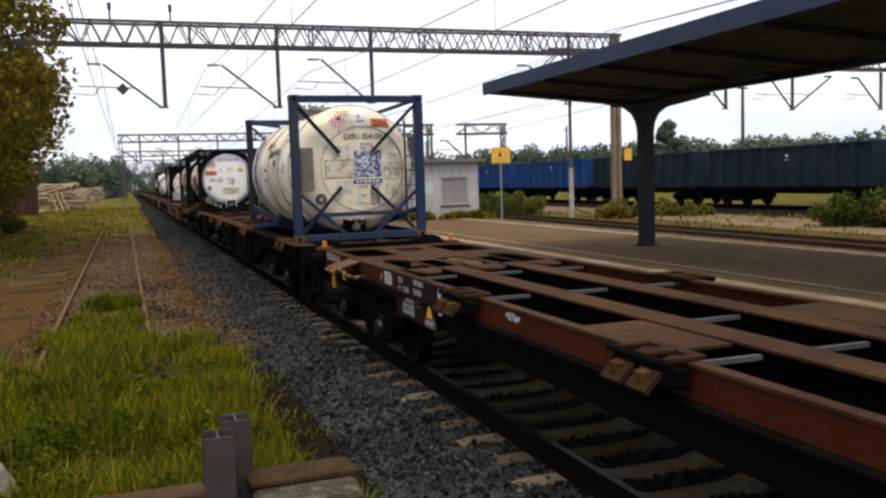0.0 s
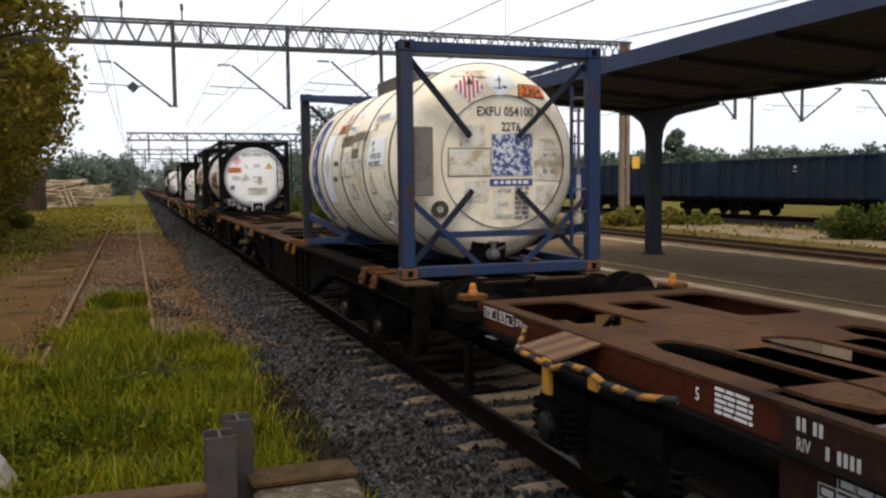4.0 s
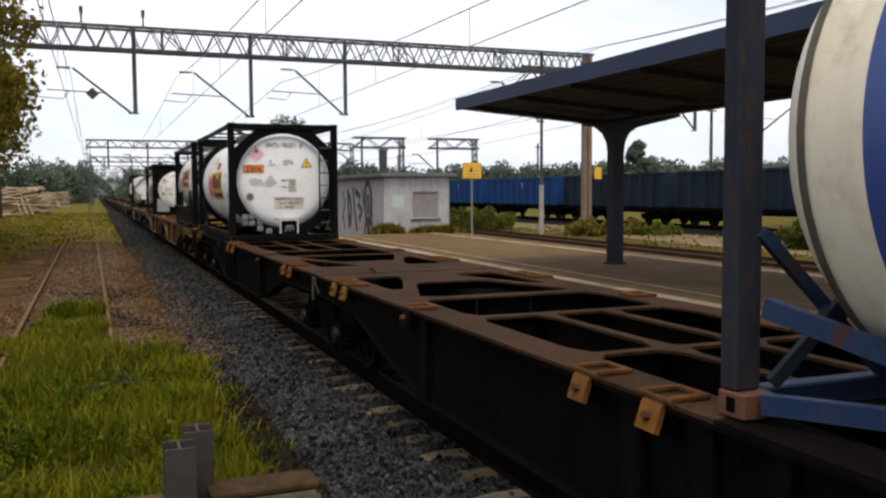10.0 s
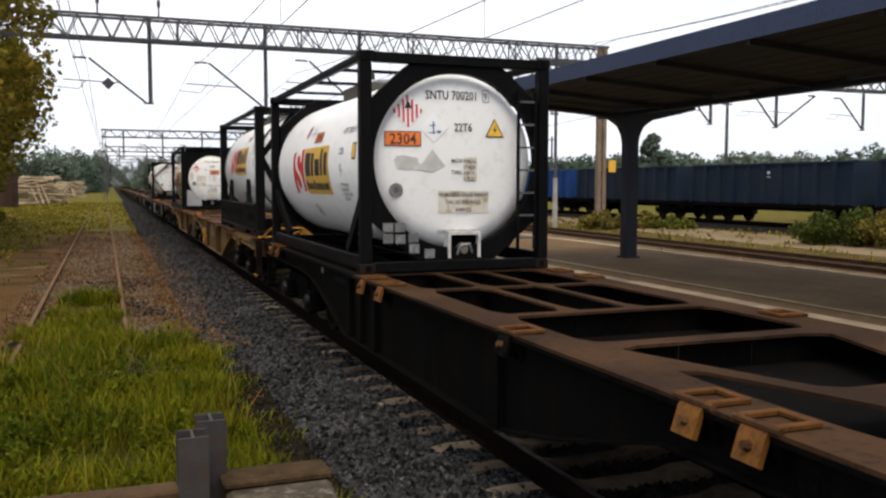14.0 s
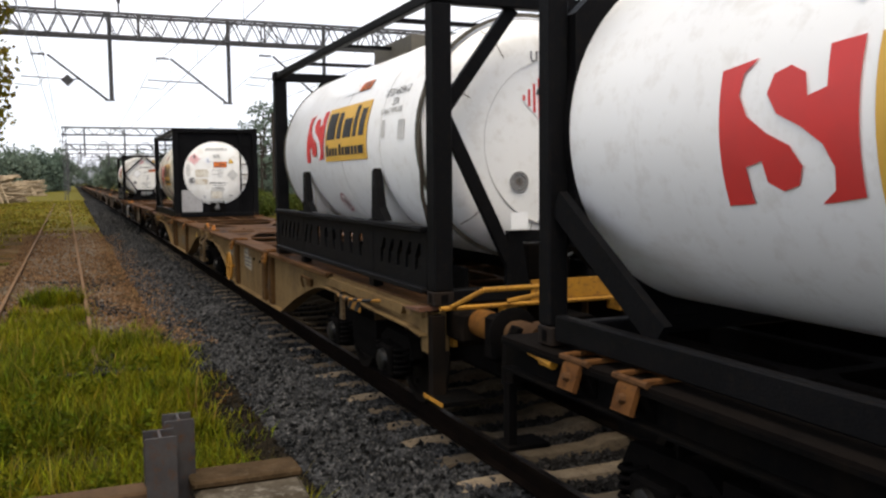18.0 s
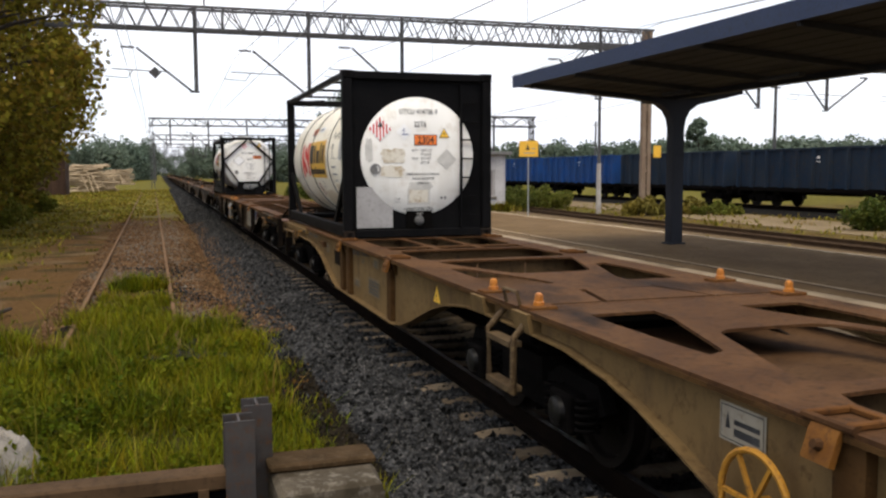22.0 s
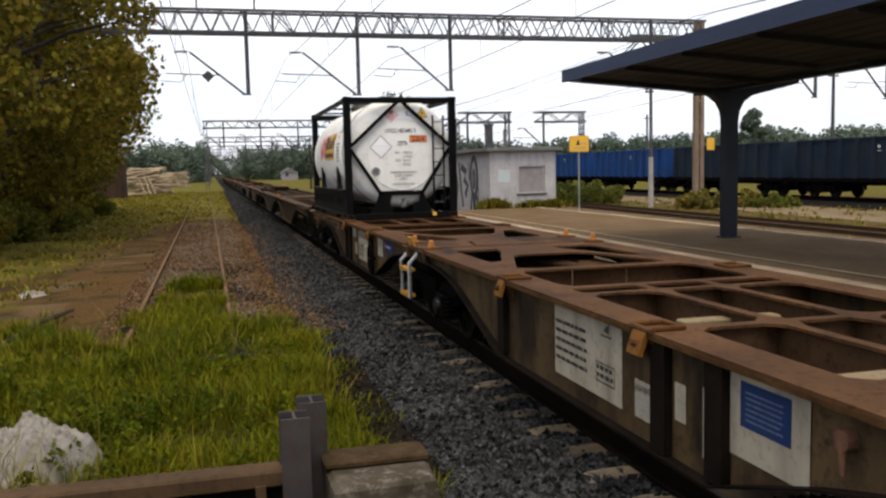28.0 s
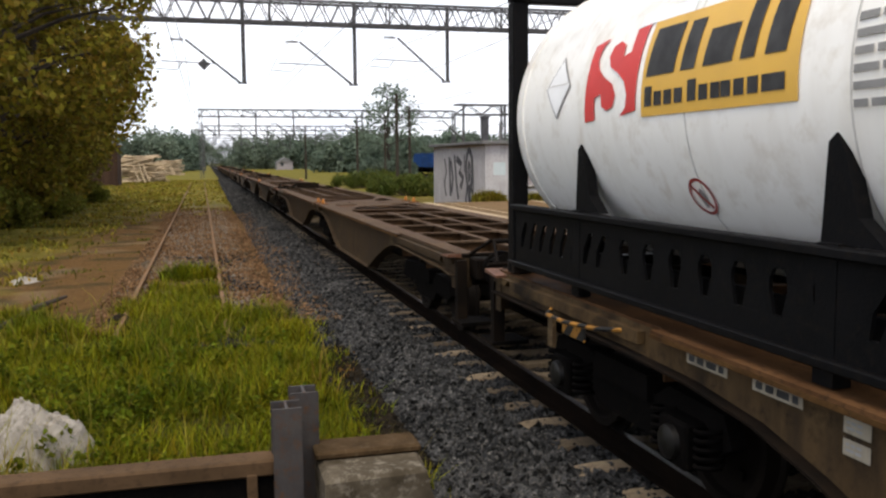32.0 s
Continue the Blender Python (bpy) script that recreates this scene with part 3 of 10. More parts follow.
M_DECK_DULL = material("dull grey-brown deck steel", [(0.050, 0.031, 0.019), (0.078, 0.050, 0.030), (0.024, 0.016, 0.011)], 1.0, 14, 0.8, bump=0.25, spec=0.05)
M_RUNG = material("dull grey ladder rung", [(0.11, 0.11, 0.11), (0.07, 0.07, 0.07)], 6, 25, 0.55, 0.3)
M_F_BLUE_DIRTY = material("grimy dark blue brace paint", [(0.012, 0.017, 0.032), (0.018, 0.022, 0.034), (0.026, 0.020, 0.017)], 2.5, 22, 0.6, spec=0.12)
M_CAP_GREY = material("dull grey gauge metal", [(0.22, 0.215, 0.21), (0.15, 0.145, 0.14), (0.32, 0.31, 0.30)], 8, 40, 0.5, 0.2, spec=0.3)
M_BROWN_STAIN = material("brown stain on old cladding", [(0.69, 0.595, 0.44), (0.61, 0.505, 0.35), (0.75, 0.665, 0.51)], 1.6, 9, 0.5, bump=0)
M_RUBBER = material("black rubber", [(0.02, 0.02, 0.02), (0.03, 0.03, 0.03)], 4, 25, 0.7, spec=0.04)
M_GLASS_DARK = material("dark dirty pane", [(0.04, 0.05, 0.055), (0.07, 0.075, 0.075)], 2, 15, 0.2, bump=0)
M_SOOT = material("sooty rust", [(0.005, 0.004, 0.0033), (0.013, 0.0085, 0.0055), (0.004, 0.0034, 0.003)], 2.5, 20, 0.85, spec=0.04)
M_DIAL = material("old brown gauge brass", [(0.07, 0.055, 0.04), (0.045, 0.035, 0.026), (0.12, 0.10, 0.075)], 8, 40, 0.45, 0.3, spec=0.3)
M_POST_RUST = material("rust-stained blue paint", [(0.026, 0.027, 0.034), (0.018, 0.021, 0.032), (0.050, 0.030, 0.019)], 3, 25, 0.7, bump=0.2, stretch=(1, 1, 0.35), spec=0.1)
M_MOSS_TOP = material("brown mossy concrete edge", [(0.058, 0.036, 0.018), (0.034, 0.022, 0.011), (0.085, 0.060, 0.034)], 7, 25, 0.95, bump=0.7, bump_scale=25, spec=0.04)
M_SCRUB = material("yellow-green scrub leaves", [(0.15, 0.14, 0.02), (0.11, 0.115, 0.015)], 0.5, 8, 0.7, bump=0, island=0.5, spec=0.1, hue=0.03, through_light=0.4)
# Near-black deck colour for the shade beneath the standing tanks.
M_DECK_TANK_SHADE = material("deck steel with tank shade painted in", [(0.0042, 0.0034, 0.003), (0.0075, 0.0055, 0.0042), (0.003, 0.0026, 0.0024)], 1.2, 14, 0.8, bump=0.25, spec=0.03)
M_LOCK_DARK = material("dark greasy lock casting", [(0.040, 0.019, 0.010), (0.024, 0.012, 0.007), (0.010, 0.007, 0.006)], 5, 25, 0.8, spec=0.05)
M_PANEL_DARK = material("grimy dark red paint", [(0.022, 0.009, 0.006), (0.014, 0.008, 0.006), (0.035, 0.014, 0.008)], 2, 18, 0.75, bump=0.1, spec=0.05)

# ---- ground and tracks ----
TRACK_X, GROUND_Z = 3.918, -0.34
PLAT_Z = 0.30


def near_edge(y):
    return 9.22 + 0.004 * y


def far_edge(y):
    return 14.78 + 0.0 * y


def spaced(a, b, n, p=1.0):
    return [a + (b - a) * (i / n) ** p for i in range(n + 1)]


def build_ground():
    xs = sorted({round(v, 3) for v in [-1800, -900, -400, -200, -100, -60, -40] + spaced(-30, 1.2, 60) + [1.8, 2.2, 5.7, 6.4] + spaced(7, 40, 20) + [60, 100, 200, 400, 900, 1800]})
    ys = sorted({round(v, 3) for v in [-600, -200, -80, -30, -12, -4] + spaced(0, 40, 80) + spaced(42, 140, 30) + [170, 210, 260, 330, 420, 600, 1000, 1800, 3200]})
    vs, fs = [], []
    for y in ys:
        for x in xs:
            k = 1.0 if x < 1.3 and y < 150 else 0.3
            z = GROUND_Z + k * 0.09 * noise.noise(Vector((x * 0.35, y * 0.35, 0.0))) + k * 0.03 * noise.noise(Vector((x * 1.7, y * 1.7, 3.0)))
            if -1.9 < x < 1.0 and 14 < y < 140:
                z = GROUND_Z + 0.04 + 0.3 * (z - GROUND_Z)
            vs.append((x, y, z))
    n = len(xs)
    for j in range(len(ys) - 1):
        for i in range(n - 1):
            fs.append((j * n + i, j * n + i + 1, (j + 1) * n + i + 1, (j + 1) * n + i))
    b = Build().add(vs, fs)
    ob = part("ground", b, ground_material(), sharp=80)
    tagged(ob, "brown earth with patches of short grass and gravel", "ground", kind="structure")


def ground_material():
    """Earth, gravel round the siding and weedy grass, mixed by place and by noise."""
    mt = bpy.data.materials.new("yard ground")
    mt.use_nodes = True
    N, L = mt.node_tree.nodes, mt.node_tree.links
    bs = N["Principled BSDF"]
    co = N.new("ShaderNodeTexCoord")

    def noise_of(sc, det=5.0):
        t = N.new("ShaderNodeTexNoise")
        t.inputs["Scale"].default_value, t.inputs["Detail"].default_value = sc, det
        L.new(co.outputs["Object"], t.inputs["Vector"])
        return t.outputs["Fac"]

    def rng(v, a, b, lo=0.0, hi=1.0):
        t = N.new("ShaderNodeMapRange")
        for key, val in (("From Min", a), ("From Max", b), ("To Min", lo), ("To Max", hi)):
            t.inputs[key].default_value = val
        L.new(v, t.inputs["Value"])
        return t.outputs["Result"]

    def calc(op, a, b):
        t = N.new("ShaderNodeMath")
        t.operation = op
        for s, v in zip(t.inputs, (a, b)):
            if isinstance(v, (int, float)):
                s.default_value = v
            else:
                L.new(v, s)
        return t.outputs["Value"]

    def mix(f, a, b):
        t = N.new("ShaderNodeMix")
        t.data_type = "RGBA"
        L.new(f, t.inputs["Factor"])
        for s, v in ((t.inputs["A"], a), (t.inputs["B"], b)):
            if isinstance(v, tuple):
                s.default_value = (*v, 1)
            else:
                L.new(v, s)
        return t.outputs["Result"]

    sep = N.new("ShaderNodeSeparateXYZ")
    L.new(co.outputs["Object"], sep.inputs["Vector"])
    x, y = sep.outputs["X"], sep.outputs["Y"]
    big, mid, fine = noise_of(0.25), noise_of(1.3), noise_of(16, 3)
    earth = mix(rng(fine, 0.35, 0.7), (0.050, 0.027, 0.010), (0.110, 0.063, 0.025))
    earth = mix(rng(mid, 0.4, 0.7), earth, (0.082, 0.045, 0.016))
    earth = mix(rng(noise_of(0.8, 6.0), 0.50, 0.62), earth, mix(rng(fine, 0.35, 0.7), (0.026, 0.019, 0.008), (0.052, 0.037, 0.015)))
    earth = mix(rng(noise_of(0.45, 7.0), 0.56, 0.82), earth, (0.14, 0.105, 0.065))
    gravel = mix(rng(fine, 0.4, 0.65), (0.055, 0.044, 0.034), (0.15, 0.125, 0.095))
    green = mix(rng(mid, 0.35, 0.65), (0.080, 0.080, 0.010), (0.118, 0.094, 0.020))
    wob = rng(big, 0.3, 0.7, -1.6, 1.6)
    xs = calc("ADD", x, wob)
    near_rail = rng(calc("ABSOLUTE", calc("ADD", x, 0.4), 0.0), 1.6, 0.9)
    c = mix(calc("MULTIPLY", near_rail, rng(mid, 0.3, 0.55)), earth, gravel)
    left = rng(calc("ADD", xs, calc("MULTIPLY", y, -0.03)), -4.6, -6.2)
    far = calc("MULTIPLY", rng(calc("ADD", y, calc("MULTIPLY", wob, 5.0)), 44, 58), rng(mid, 0.2, 0.45))
    right = calc("MULTIPLY", rng(x, 9, 12), 0.45)
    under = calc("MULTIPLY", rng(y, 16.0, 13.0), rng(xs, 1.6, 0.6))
    c = mix(calc("MAXIMUM", calc("MULTIPLY", left, rng(mid, 0.2, 0.5)), calc("MAXIMUM", far, calc("MULTIPLY", right, rng(mid, 0.3, 0.6)))), c, green)
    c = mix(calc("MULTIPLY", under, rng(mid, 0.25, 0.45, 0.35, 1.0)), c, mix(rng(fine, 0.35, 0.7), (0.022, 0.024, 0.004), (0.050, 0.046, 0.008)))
    L.new(c, bs.inputs["Base Color"])
    bs.inputs["Roughness"].default_value = 0.95
    bs.inputs["Specular IOR Level"].default_value = 0.03
    bp = N.new("ShaderNodeBump")
    bp.inputs["Strength"].default_value, bp.inputs["Distance"].default_value = 0.9, 0.03
    L.new(noise_of(22, 4), bp.inputs["Height"])
    L.new(bp.outputs["Normal"], bs.inputs["Normal"])
    return mt


build_ground()


def build_rail(name, x0, x1, y0, y1, top, mat, label, head=True):
    """A rail with foot, web and head; its line runs from x0 at y0 to x1 at y1."""
    prof = [(-0.075, 0), (0.075, 0), (0.07, 0.014), (0.012, 0.03), (0.010, 0.115), (0.035, 0.13), (0.036, 0.162), (0.028, 0.172),
            (-0.028, 0.172), (-0.036, 0.162), (-0.035, 0.13), (-0.010, 0.115), (-0.012, 0.03), (-0.07, 0.014)]
    b = Build().loft([[(x + a, y, top - 0.172 + c) for a, c in prof] for x, y in ((x0, y0), (x1, y1))])
    rail = part(name, b, mat)
    tagged(rail, label, "rail", "rails", "structure")
    if head:
        part("running_surface", Build().loft([[(x - 0.027, y, top + 0.002), (x + 0.027, y, top + 0.002), (x + 0.027, y, top + 0.004), (x - 0.027, y, top + 0.004)]
             for x, y in ((x0, y0), (x1, y1))]), M_RAIL_HEAD, rail)
    return rail


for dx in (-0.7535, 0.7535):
    build_rail("rail", TRACK_X + dx, TRACK_X + dx, -40, 700, 0.0, M_RAIL_SHADED, "dark rusty running rail under the goods train")
for dx in (-0.75, 0.75):
    build_rail("siding_rail", -0.565 + dx * 1.02, -1.18 + dx * 1.02, 12.5, 112, -0.20, M_RAIL_OLD, "light rusty rail of the disused siding sunk in gravel", False)
for dx in (-0.75, 0.75):
    build_rail("rail", 19.0 + dx, 23.5 + dx, -20, 120, -0.05, M_RAIL_BROWN, "rusty rail beyond the platform", False)
    build_rail("rail", 34.9 + dx, 34.9 + dx, -40, 300, 0.05, M_RAIL_SHADED, "rusty rail under the open wagons", False)

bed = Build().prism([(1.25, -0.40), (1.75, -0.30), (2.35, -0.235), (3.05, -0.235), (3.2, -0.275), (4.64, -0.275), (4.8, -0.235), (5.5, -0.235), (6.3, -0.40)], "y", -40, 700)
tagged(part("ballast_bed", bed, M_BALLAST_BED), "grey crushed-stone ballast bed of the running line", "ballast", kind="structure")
bed2 = Build().loft([[(x + a, y, z) for a, z in ((-2.3, -0.40), (-1.5, -0.22), (1.5, -0.22), (2.3, -0.40))] for x, y in ((19.0, -20), (23.5, 120))])
tagged(part("ballast_bed", bed2, M_EARTH_BED), "brown earthy ballast beyond the platform", "ballast", kind="structure")
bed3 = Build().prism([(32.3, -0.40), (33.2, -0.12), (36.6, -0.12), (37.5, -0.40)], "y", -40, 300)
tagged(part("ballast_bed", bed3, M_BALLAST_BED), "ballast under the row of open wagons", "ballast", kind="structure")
path = Build().loft([[(x + a, y, -0.31) for a in (0, 5.0)] + [(x + a, y, -0.36) for a in (5.0, 0)] for x, y in ((25, -10), (25, 20), (27, 48), (29, 70))])
tagged(part("sandy_path", path, M_SAND), "pale sandy service path between the tracks", "path", kind="structure")


def stones(name, n, area, zf, size, mat, seed, keep=None, clear=None):
    """Many small angular stones scattered over an area."""
    rs = np.random.RandomState(seed)
    base = np.array([(1, 0, 0), (-1, 0, 0), (0, 1, 0), (0, -1, 0), (0, 0, 1), (0, 0, -1)], float)
    tri = np.array([(0, 2, 4), (2, 1, 4), (1, 3, 4), (3, 0, 4), (2, 0, 5), (1, 2, 5), (3, 1, 5), (0, 3, 5)])
    x0, x1, y0, y1 = area
    # denser where the camera is near
    y = y0 + (y1 - y0) * rs.rand(n) ** 2.2
    x = x0 + (x1 - x0) * rs.rand(n)
    if keep:
        patch = np.sin(x * 2.3 + 1.7 * np.sin(y * 0.71)) + np.sin(y * 1.37 + 2.1 * np.sin(x * 1.9 + y * 0.33))
        m = rs.rand(n) < np.clip(keep(x, y) + 0.22 * patch, 0, 1)
        x, y = x[m], y[m]
        n = len(x)
    if clear:
        k = (y - 3.66) / 0.605
        m = (np.abs(k - np.round(k)) * 0.605 > 0.145) | (x < clear + 0.07 * np.sin(np.round(k) * 2.7)) | (rs.rand(n) < 0.24)
        x, y = x[m], y[m]
        n = len(x)
    s = size * (0.6 + 0.8 * rs.rand(n))
    v = base[None] * (0.65 + 0.6 * rs.rand(n, 6, 1)) * s[:, None, None]
    a = rs.rand(n, 3) * 6.28
    ca, sa = np.cos(a[:, 0]), np.sin(a[:, 0])
    v = np.stack([v[:, :, 0] * ca[:, None] - v[:, :, 1] * sa[:, None], v[:, :, 0] * sa[:, None] + v[:, :, 1] * ca[:, None], v[:, :, 2]], -1)
    cb, sb = np.cos(a[:, 1]), np.sin(a[:, 1])
    v = np.stack([v[:, :, 0], v[:, :, 1] * cb[:, None] - v[:, :, 2] * sb[:, None], v[:, :, 1] * sb[:, None] + v[:, :, 2] * cb[:, None]], -1)
    z = zf(x, y, rs)
    v += np.stack([x, y, z], -1)[:, None, :]
    f = (tri[None] + 6 * np.arange(n)[:, None, None]).reshape(-1, 3)
    ob = part(name, arrays_mesh(name, v.reshape(-1, 3), f, mat), None)
    return ob


def bed_height(x, y, rs):
    h = np.interp(x, [1.15, 1.75, 2.35, 3.05, 3.2, 4.64, 4.8, 5.5, 6.3], [-0.37, -0.30, -0.235, -0.235, -0.275, -0.275, -0.235, -0.235, -0.40])
    return h + 0.012 + 0.02 * rs.rand(len(x))


tagged(stones("ballast_stones", 46000, (1.28, 3.12, 3.5, 45), bed_height, 0.043, M_BALLAST, 3, None, 2.70), "loose grey crushed ballast stones", "ballast", kind="stuff")
tagged(stones("oily_ballast_stones", 22000, (3.2, 5.4, 3.5, 40), lambda x, y, rs: bed_height(x, y, rs) - 0.014, 0.029, M_BALLAST_SHADED, 4), "ballast stones between the rails toned for train shade", "ballast", kind="stuff")
tagged(stones("brown_gravel", 20000, (-1.9, 1.95, 13.5, 50), lambda x, y, rs: np.where(x > 1.2, np.interp(x, [1.15, 1.75, 2.35], [-0.345, -0.285, -0.22]), GROUND_Z + 0.035) + 0.02 * rs.rand(len(x)), 0.028, M_BROWN_GRAVEL, 6), "loose rust-brown gravel along the siding", "gravel", kind="stuff")

tagged(stones("oily_clods", 2600, (1.22, 1.66, 6.6, 11.4), lambda x, y, rs: np.interp(x, [1.15, 1.75], [-0.335, -0.27]) + 0.05 * rs.rand(len(x)), 0.034, M_OIL_EARTH, 14), "black oily clods and stones at the edge of the ballast", "earth", kind="stuff")

tagged(stones("far_ballast_stones", 15000, (1.3, 3.14, 44, 130), lambda x, y, rs: bed_height(x, y, rs) + 0.01, 0.085, M_BALLAST, 15), "grey crushed ballast stones further along the line", "ballast", kind="stuff")
tagged(stones("mixed_gravel", 11000, (1.25, 2.5, 9.5, 60), lambda x, y, rs: bed_height(x, y, rs) + 0.012, 0.034, M_BROWN_GRAVEL, 16, lambda x, y: np.clip((y - 10.5) / 6, 0, 1) * np.clip(1.05 - (x - 1.3) / 0.9, 0, 1) - 0.25), "rust-brown stones mixed into the ballast", "gravel", kind="stuff")
tagged(stones("grey_gravel", 6000, (-1.2, 1.3, 12, 24), lambda x, y, rs: GROUND_Z + 0.05 + 0.02 * rs.rand(len(x)), 0.030, M_BALLAST, 17, lambda x, y: 0.75 * np.exp(-((x + 0.1) / 0.75) ** 2) - 0.12), "grey stones spilled over the siding", "gravel", kind="stuff")

SL_SECTION = [(-1.30, -0.36), (-1.30, -0.205), (-1.05, -0.180), (-0.50, -0.180), (-0.32, -0.225), (0.32, -0.225), (0.50, -0.180), (1.05, -0.180), (1.30, -0.205), (1.30, -0.36)]


def sleeper_mesh():
    b = Build()
    top = SL_SECTION[1:-1]
    rings = []
    for y, k in ((-0.15, 0.12), (-0.10, 0.0), (0.10, 0.0), (0.15, 0.12)):
        rings.append([(SL_SECTION[0][0], y, -0.40)] + [(p[0], y, p[1] - k) for p in top] + [(SL_SECTION[-1][0], y, -0.40)])
    b.loft(rings)
    return mesh_of("sleeper", b, M_SLEEPER)


# ---- platform, canopy, hut, masts ----
def build_platform():
    y0, y1 = -14, 38.5
    b = Build().loft([[(near_edge(y) + 0.34, y, -0.40), (far_edge(y) - 0.26, y, -0.40), (far_edge(y) - 0.26, y, PLAT_Z), (near_edge(y) + 0.34, y, PLAT_Z)] for y in (y0, y1)])
    ob = tagged(part("platform", b, M_PLATFORM), "worn brown asphalt island platform surface", "platform", kind="structure")
    rng = random.Random(4)
    for edge, w in ((near_edge, 0.34), (far_edge, -0.26)):
        y = y0
        while y < y1:
            e = min(y + 1.5, y1)
            a, c = (0.0, w) if w > 0 else (w, 0.0)
            dz = 0.012 * rng.random()
            q = Build().loft([[(edge(v) + a, v, -0.35), (edge(v) + c - 0.006, v, -0.35), (edge(v) + c - 0.006, v, PLAT_Z + 0.008 + dz), (edge(v) + a, v, PLAT_Z + 0.008 + dz)] for v in (y + 0.01, e - 0.01)])
            part("edge_slab", q, M_EDGE, ob)
            y += 1.5
    stripe = Build().loft([[(near_edge(y) + 1.02, y, PLAT_Z), (near_edge(y) + 1.11, y, PLAT_Z), (near_edge(y) + 1.11, y, PLAT_Z + 0.004), (near_edge(y) + 1.02, y, PLAT_Z + 0.004)] for y in (y0, y1)])
    for off in (0.37, 0.94):
        part("paving_joint", Build().loft([[(near_edge(y) + off, y, PLAT_Z + 0.001), (near_edge(y) + off + 0.05, y, PLAT_Z + 0.001), (near_edge(y) + off + 0.05, y, PLAT_Z + 0.003), (near_edge(y) + off, y, PLAT_Z + 0.003)] for y in (y0, y1)]), M_BALLAST_BED, ob, "dark joint in the paving")
    part("painted_line", stripe, M_EDGE, ob, "faded pale safety line")


def build_canopy():
    ob = thing("platform_canopy", "dark blue butterfly platform canopy on a flared steel pillar", "canopy", pose(0, 0, 0))
    xc, ye, yn = 12.55, 21.2, -16.0
    wn_, wf = 8.85, 15.1
    part("roof", Build().loft([[(wn_, y, 4.41), (xc, y, 4.13), (wf, y, 4.50), (wf, y, 4.60), (xc, y, 4.26), (wn_, y, 4.60)] for y in (ye, yn)]), M_ROOFFELT, ob)
    # soffit boards under the two slopes
    for x0, z0, x1, z1 in ((wn_, 4.405, xc, 4.125), (xc, 4.125, wf, 4.495)):
        n = 9
        for k in range(n):
            f0, f1 = k / n, (k + 1) / n - 0.012
            a0, a1, b0, b1 = x0 + (x1 - x0) * f0, x0 + (x1 - x0) * f1, z0 + (z1 - z0) * f0, z0 + (z1 - z0) * f1
            part("soffit_board", Build().loft([[(a0, y, b0 - 0.03), (a1, y, b1 - 0.03), (a1, y, b1 - 0.003), (a0, y, b0 - 0.003)] for y in (ye - 0.06, yn)]), M_SOFFIT, ob)
    part("fascia", Build().loft([[(wn_ - 0.06, y, 4.33), (wn_ - 0.004, y, 4.33), (wn_ - 0.004, y, 4.64), (wn_ - 0.06, y, 4.64)] for y in (ye + 0.05, yn)]), M_CANOPY_BLUE, ob, "blue painted edge board")
    part("fascia", Build().loft([[(wf + 0.004, y, 4.44), (wf + 0.06, y, 4.44), (wf + 0.06, y, 4.64), (wf + 0.004, y, 4.64)] for y in (ye + 0.05, yn)]), M_CANOPY_BLUE, ob, "blue painted edge board")
    part("end_board", Build().loft([[(wn_, y, 4.36), (xc, y, 4.08), (wf, y, 4.45), (wf, y, 4.62), (xc, y, 4.28), (wn_, y, 4.62)] for y in (ye + 0.004, ye + 0.05)]), M_CANOPY_BLUE, ob, "blue painted end board")
    for k in range(9):
        y = ye - 0.9 - 2.4 * k
        for x0, z0, x1, z1 in ((wn_ + 0.05, 4.30, xc - 0.1, 4.04), (xc + 0.1, 4.05, wf - 0.05, 4.41)):
            part("rafter", Build().beam((x0, y, z0 + 0.02), (x1, y, z1 + 0.02), 0.07, 0.10), M_SOFFIT, ob)
    part("gutter_beam", Build().box(xc - 0.12, xc + 0.12, yn, ye - 0.2, 3.98, 4.09), M_CANOPY, ob)
    for yp in (19.6, 7.6, -4.4):
        leg = [(-0.16, PLAT_Z - 0.02), (0.16, PLAT_Z - 0.02), (0.16, 3.25), (0.20, 3.48), (0.32, 3.70), (0.56, 3.86), (1.1, 3.98), (1.9, 4.16), (1.9, 4.24), (0.0, 3.975), (-2.6, 4.16), (-2.6, 4.08), (-1.2, 3.97), (-0.56, 3.86), (-0.32, 3.70), (-0.20, 3.48), (-0.16, 3.25)]
        part("pillar", Build().prism([(xc + 0.06 + a, z) for a, z in leg], "y", yp - 0.15, yp + 0.15), M_CANOPY, ob, "flared steel pillar with two bracket arms")
        part("pillar_foot", Build().box(xc - 0.16, xc + 0.28, yp - 0.2, yp + 0.2, PLAT_Z, PLAT_Z + 0.04), M_CANOPY, ob)
    for y in (18.2, 14.6, 11.0):
        part("strip_lamp", Build().box(11.7, 11.85, y - 0.6, y + 0.6, 3.98, 4.06, 0.01), M_SOFFIT, ob, "unlit strip lamp under the roof")


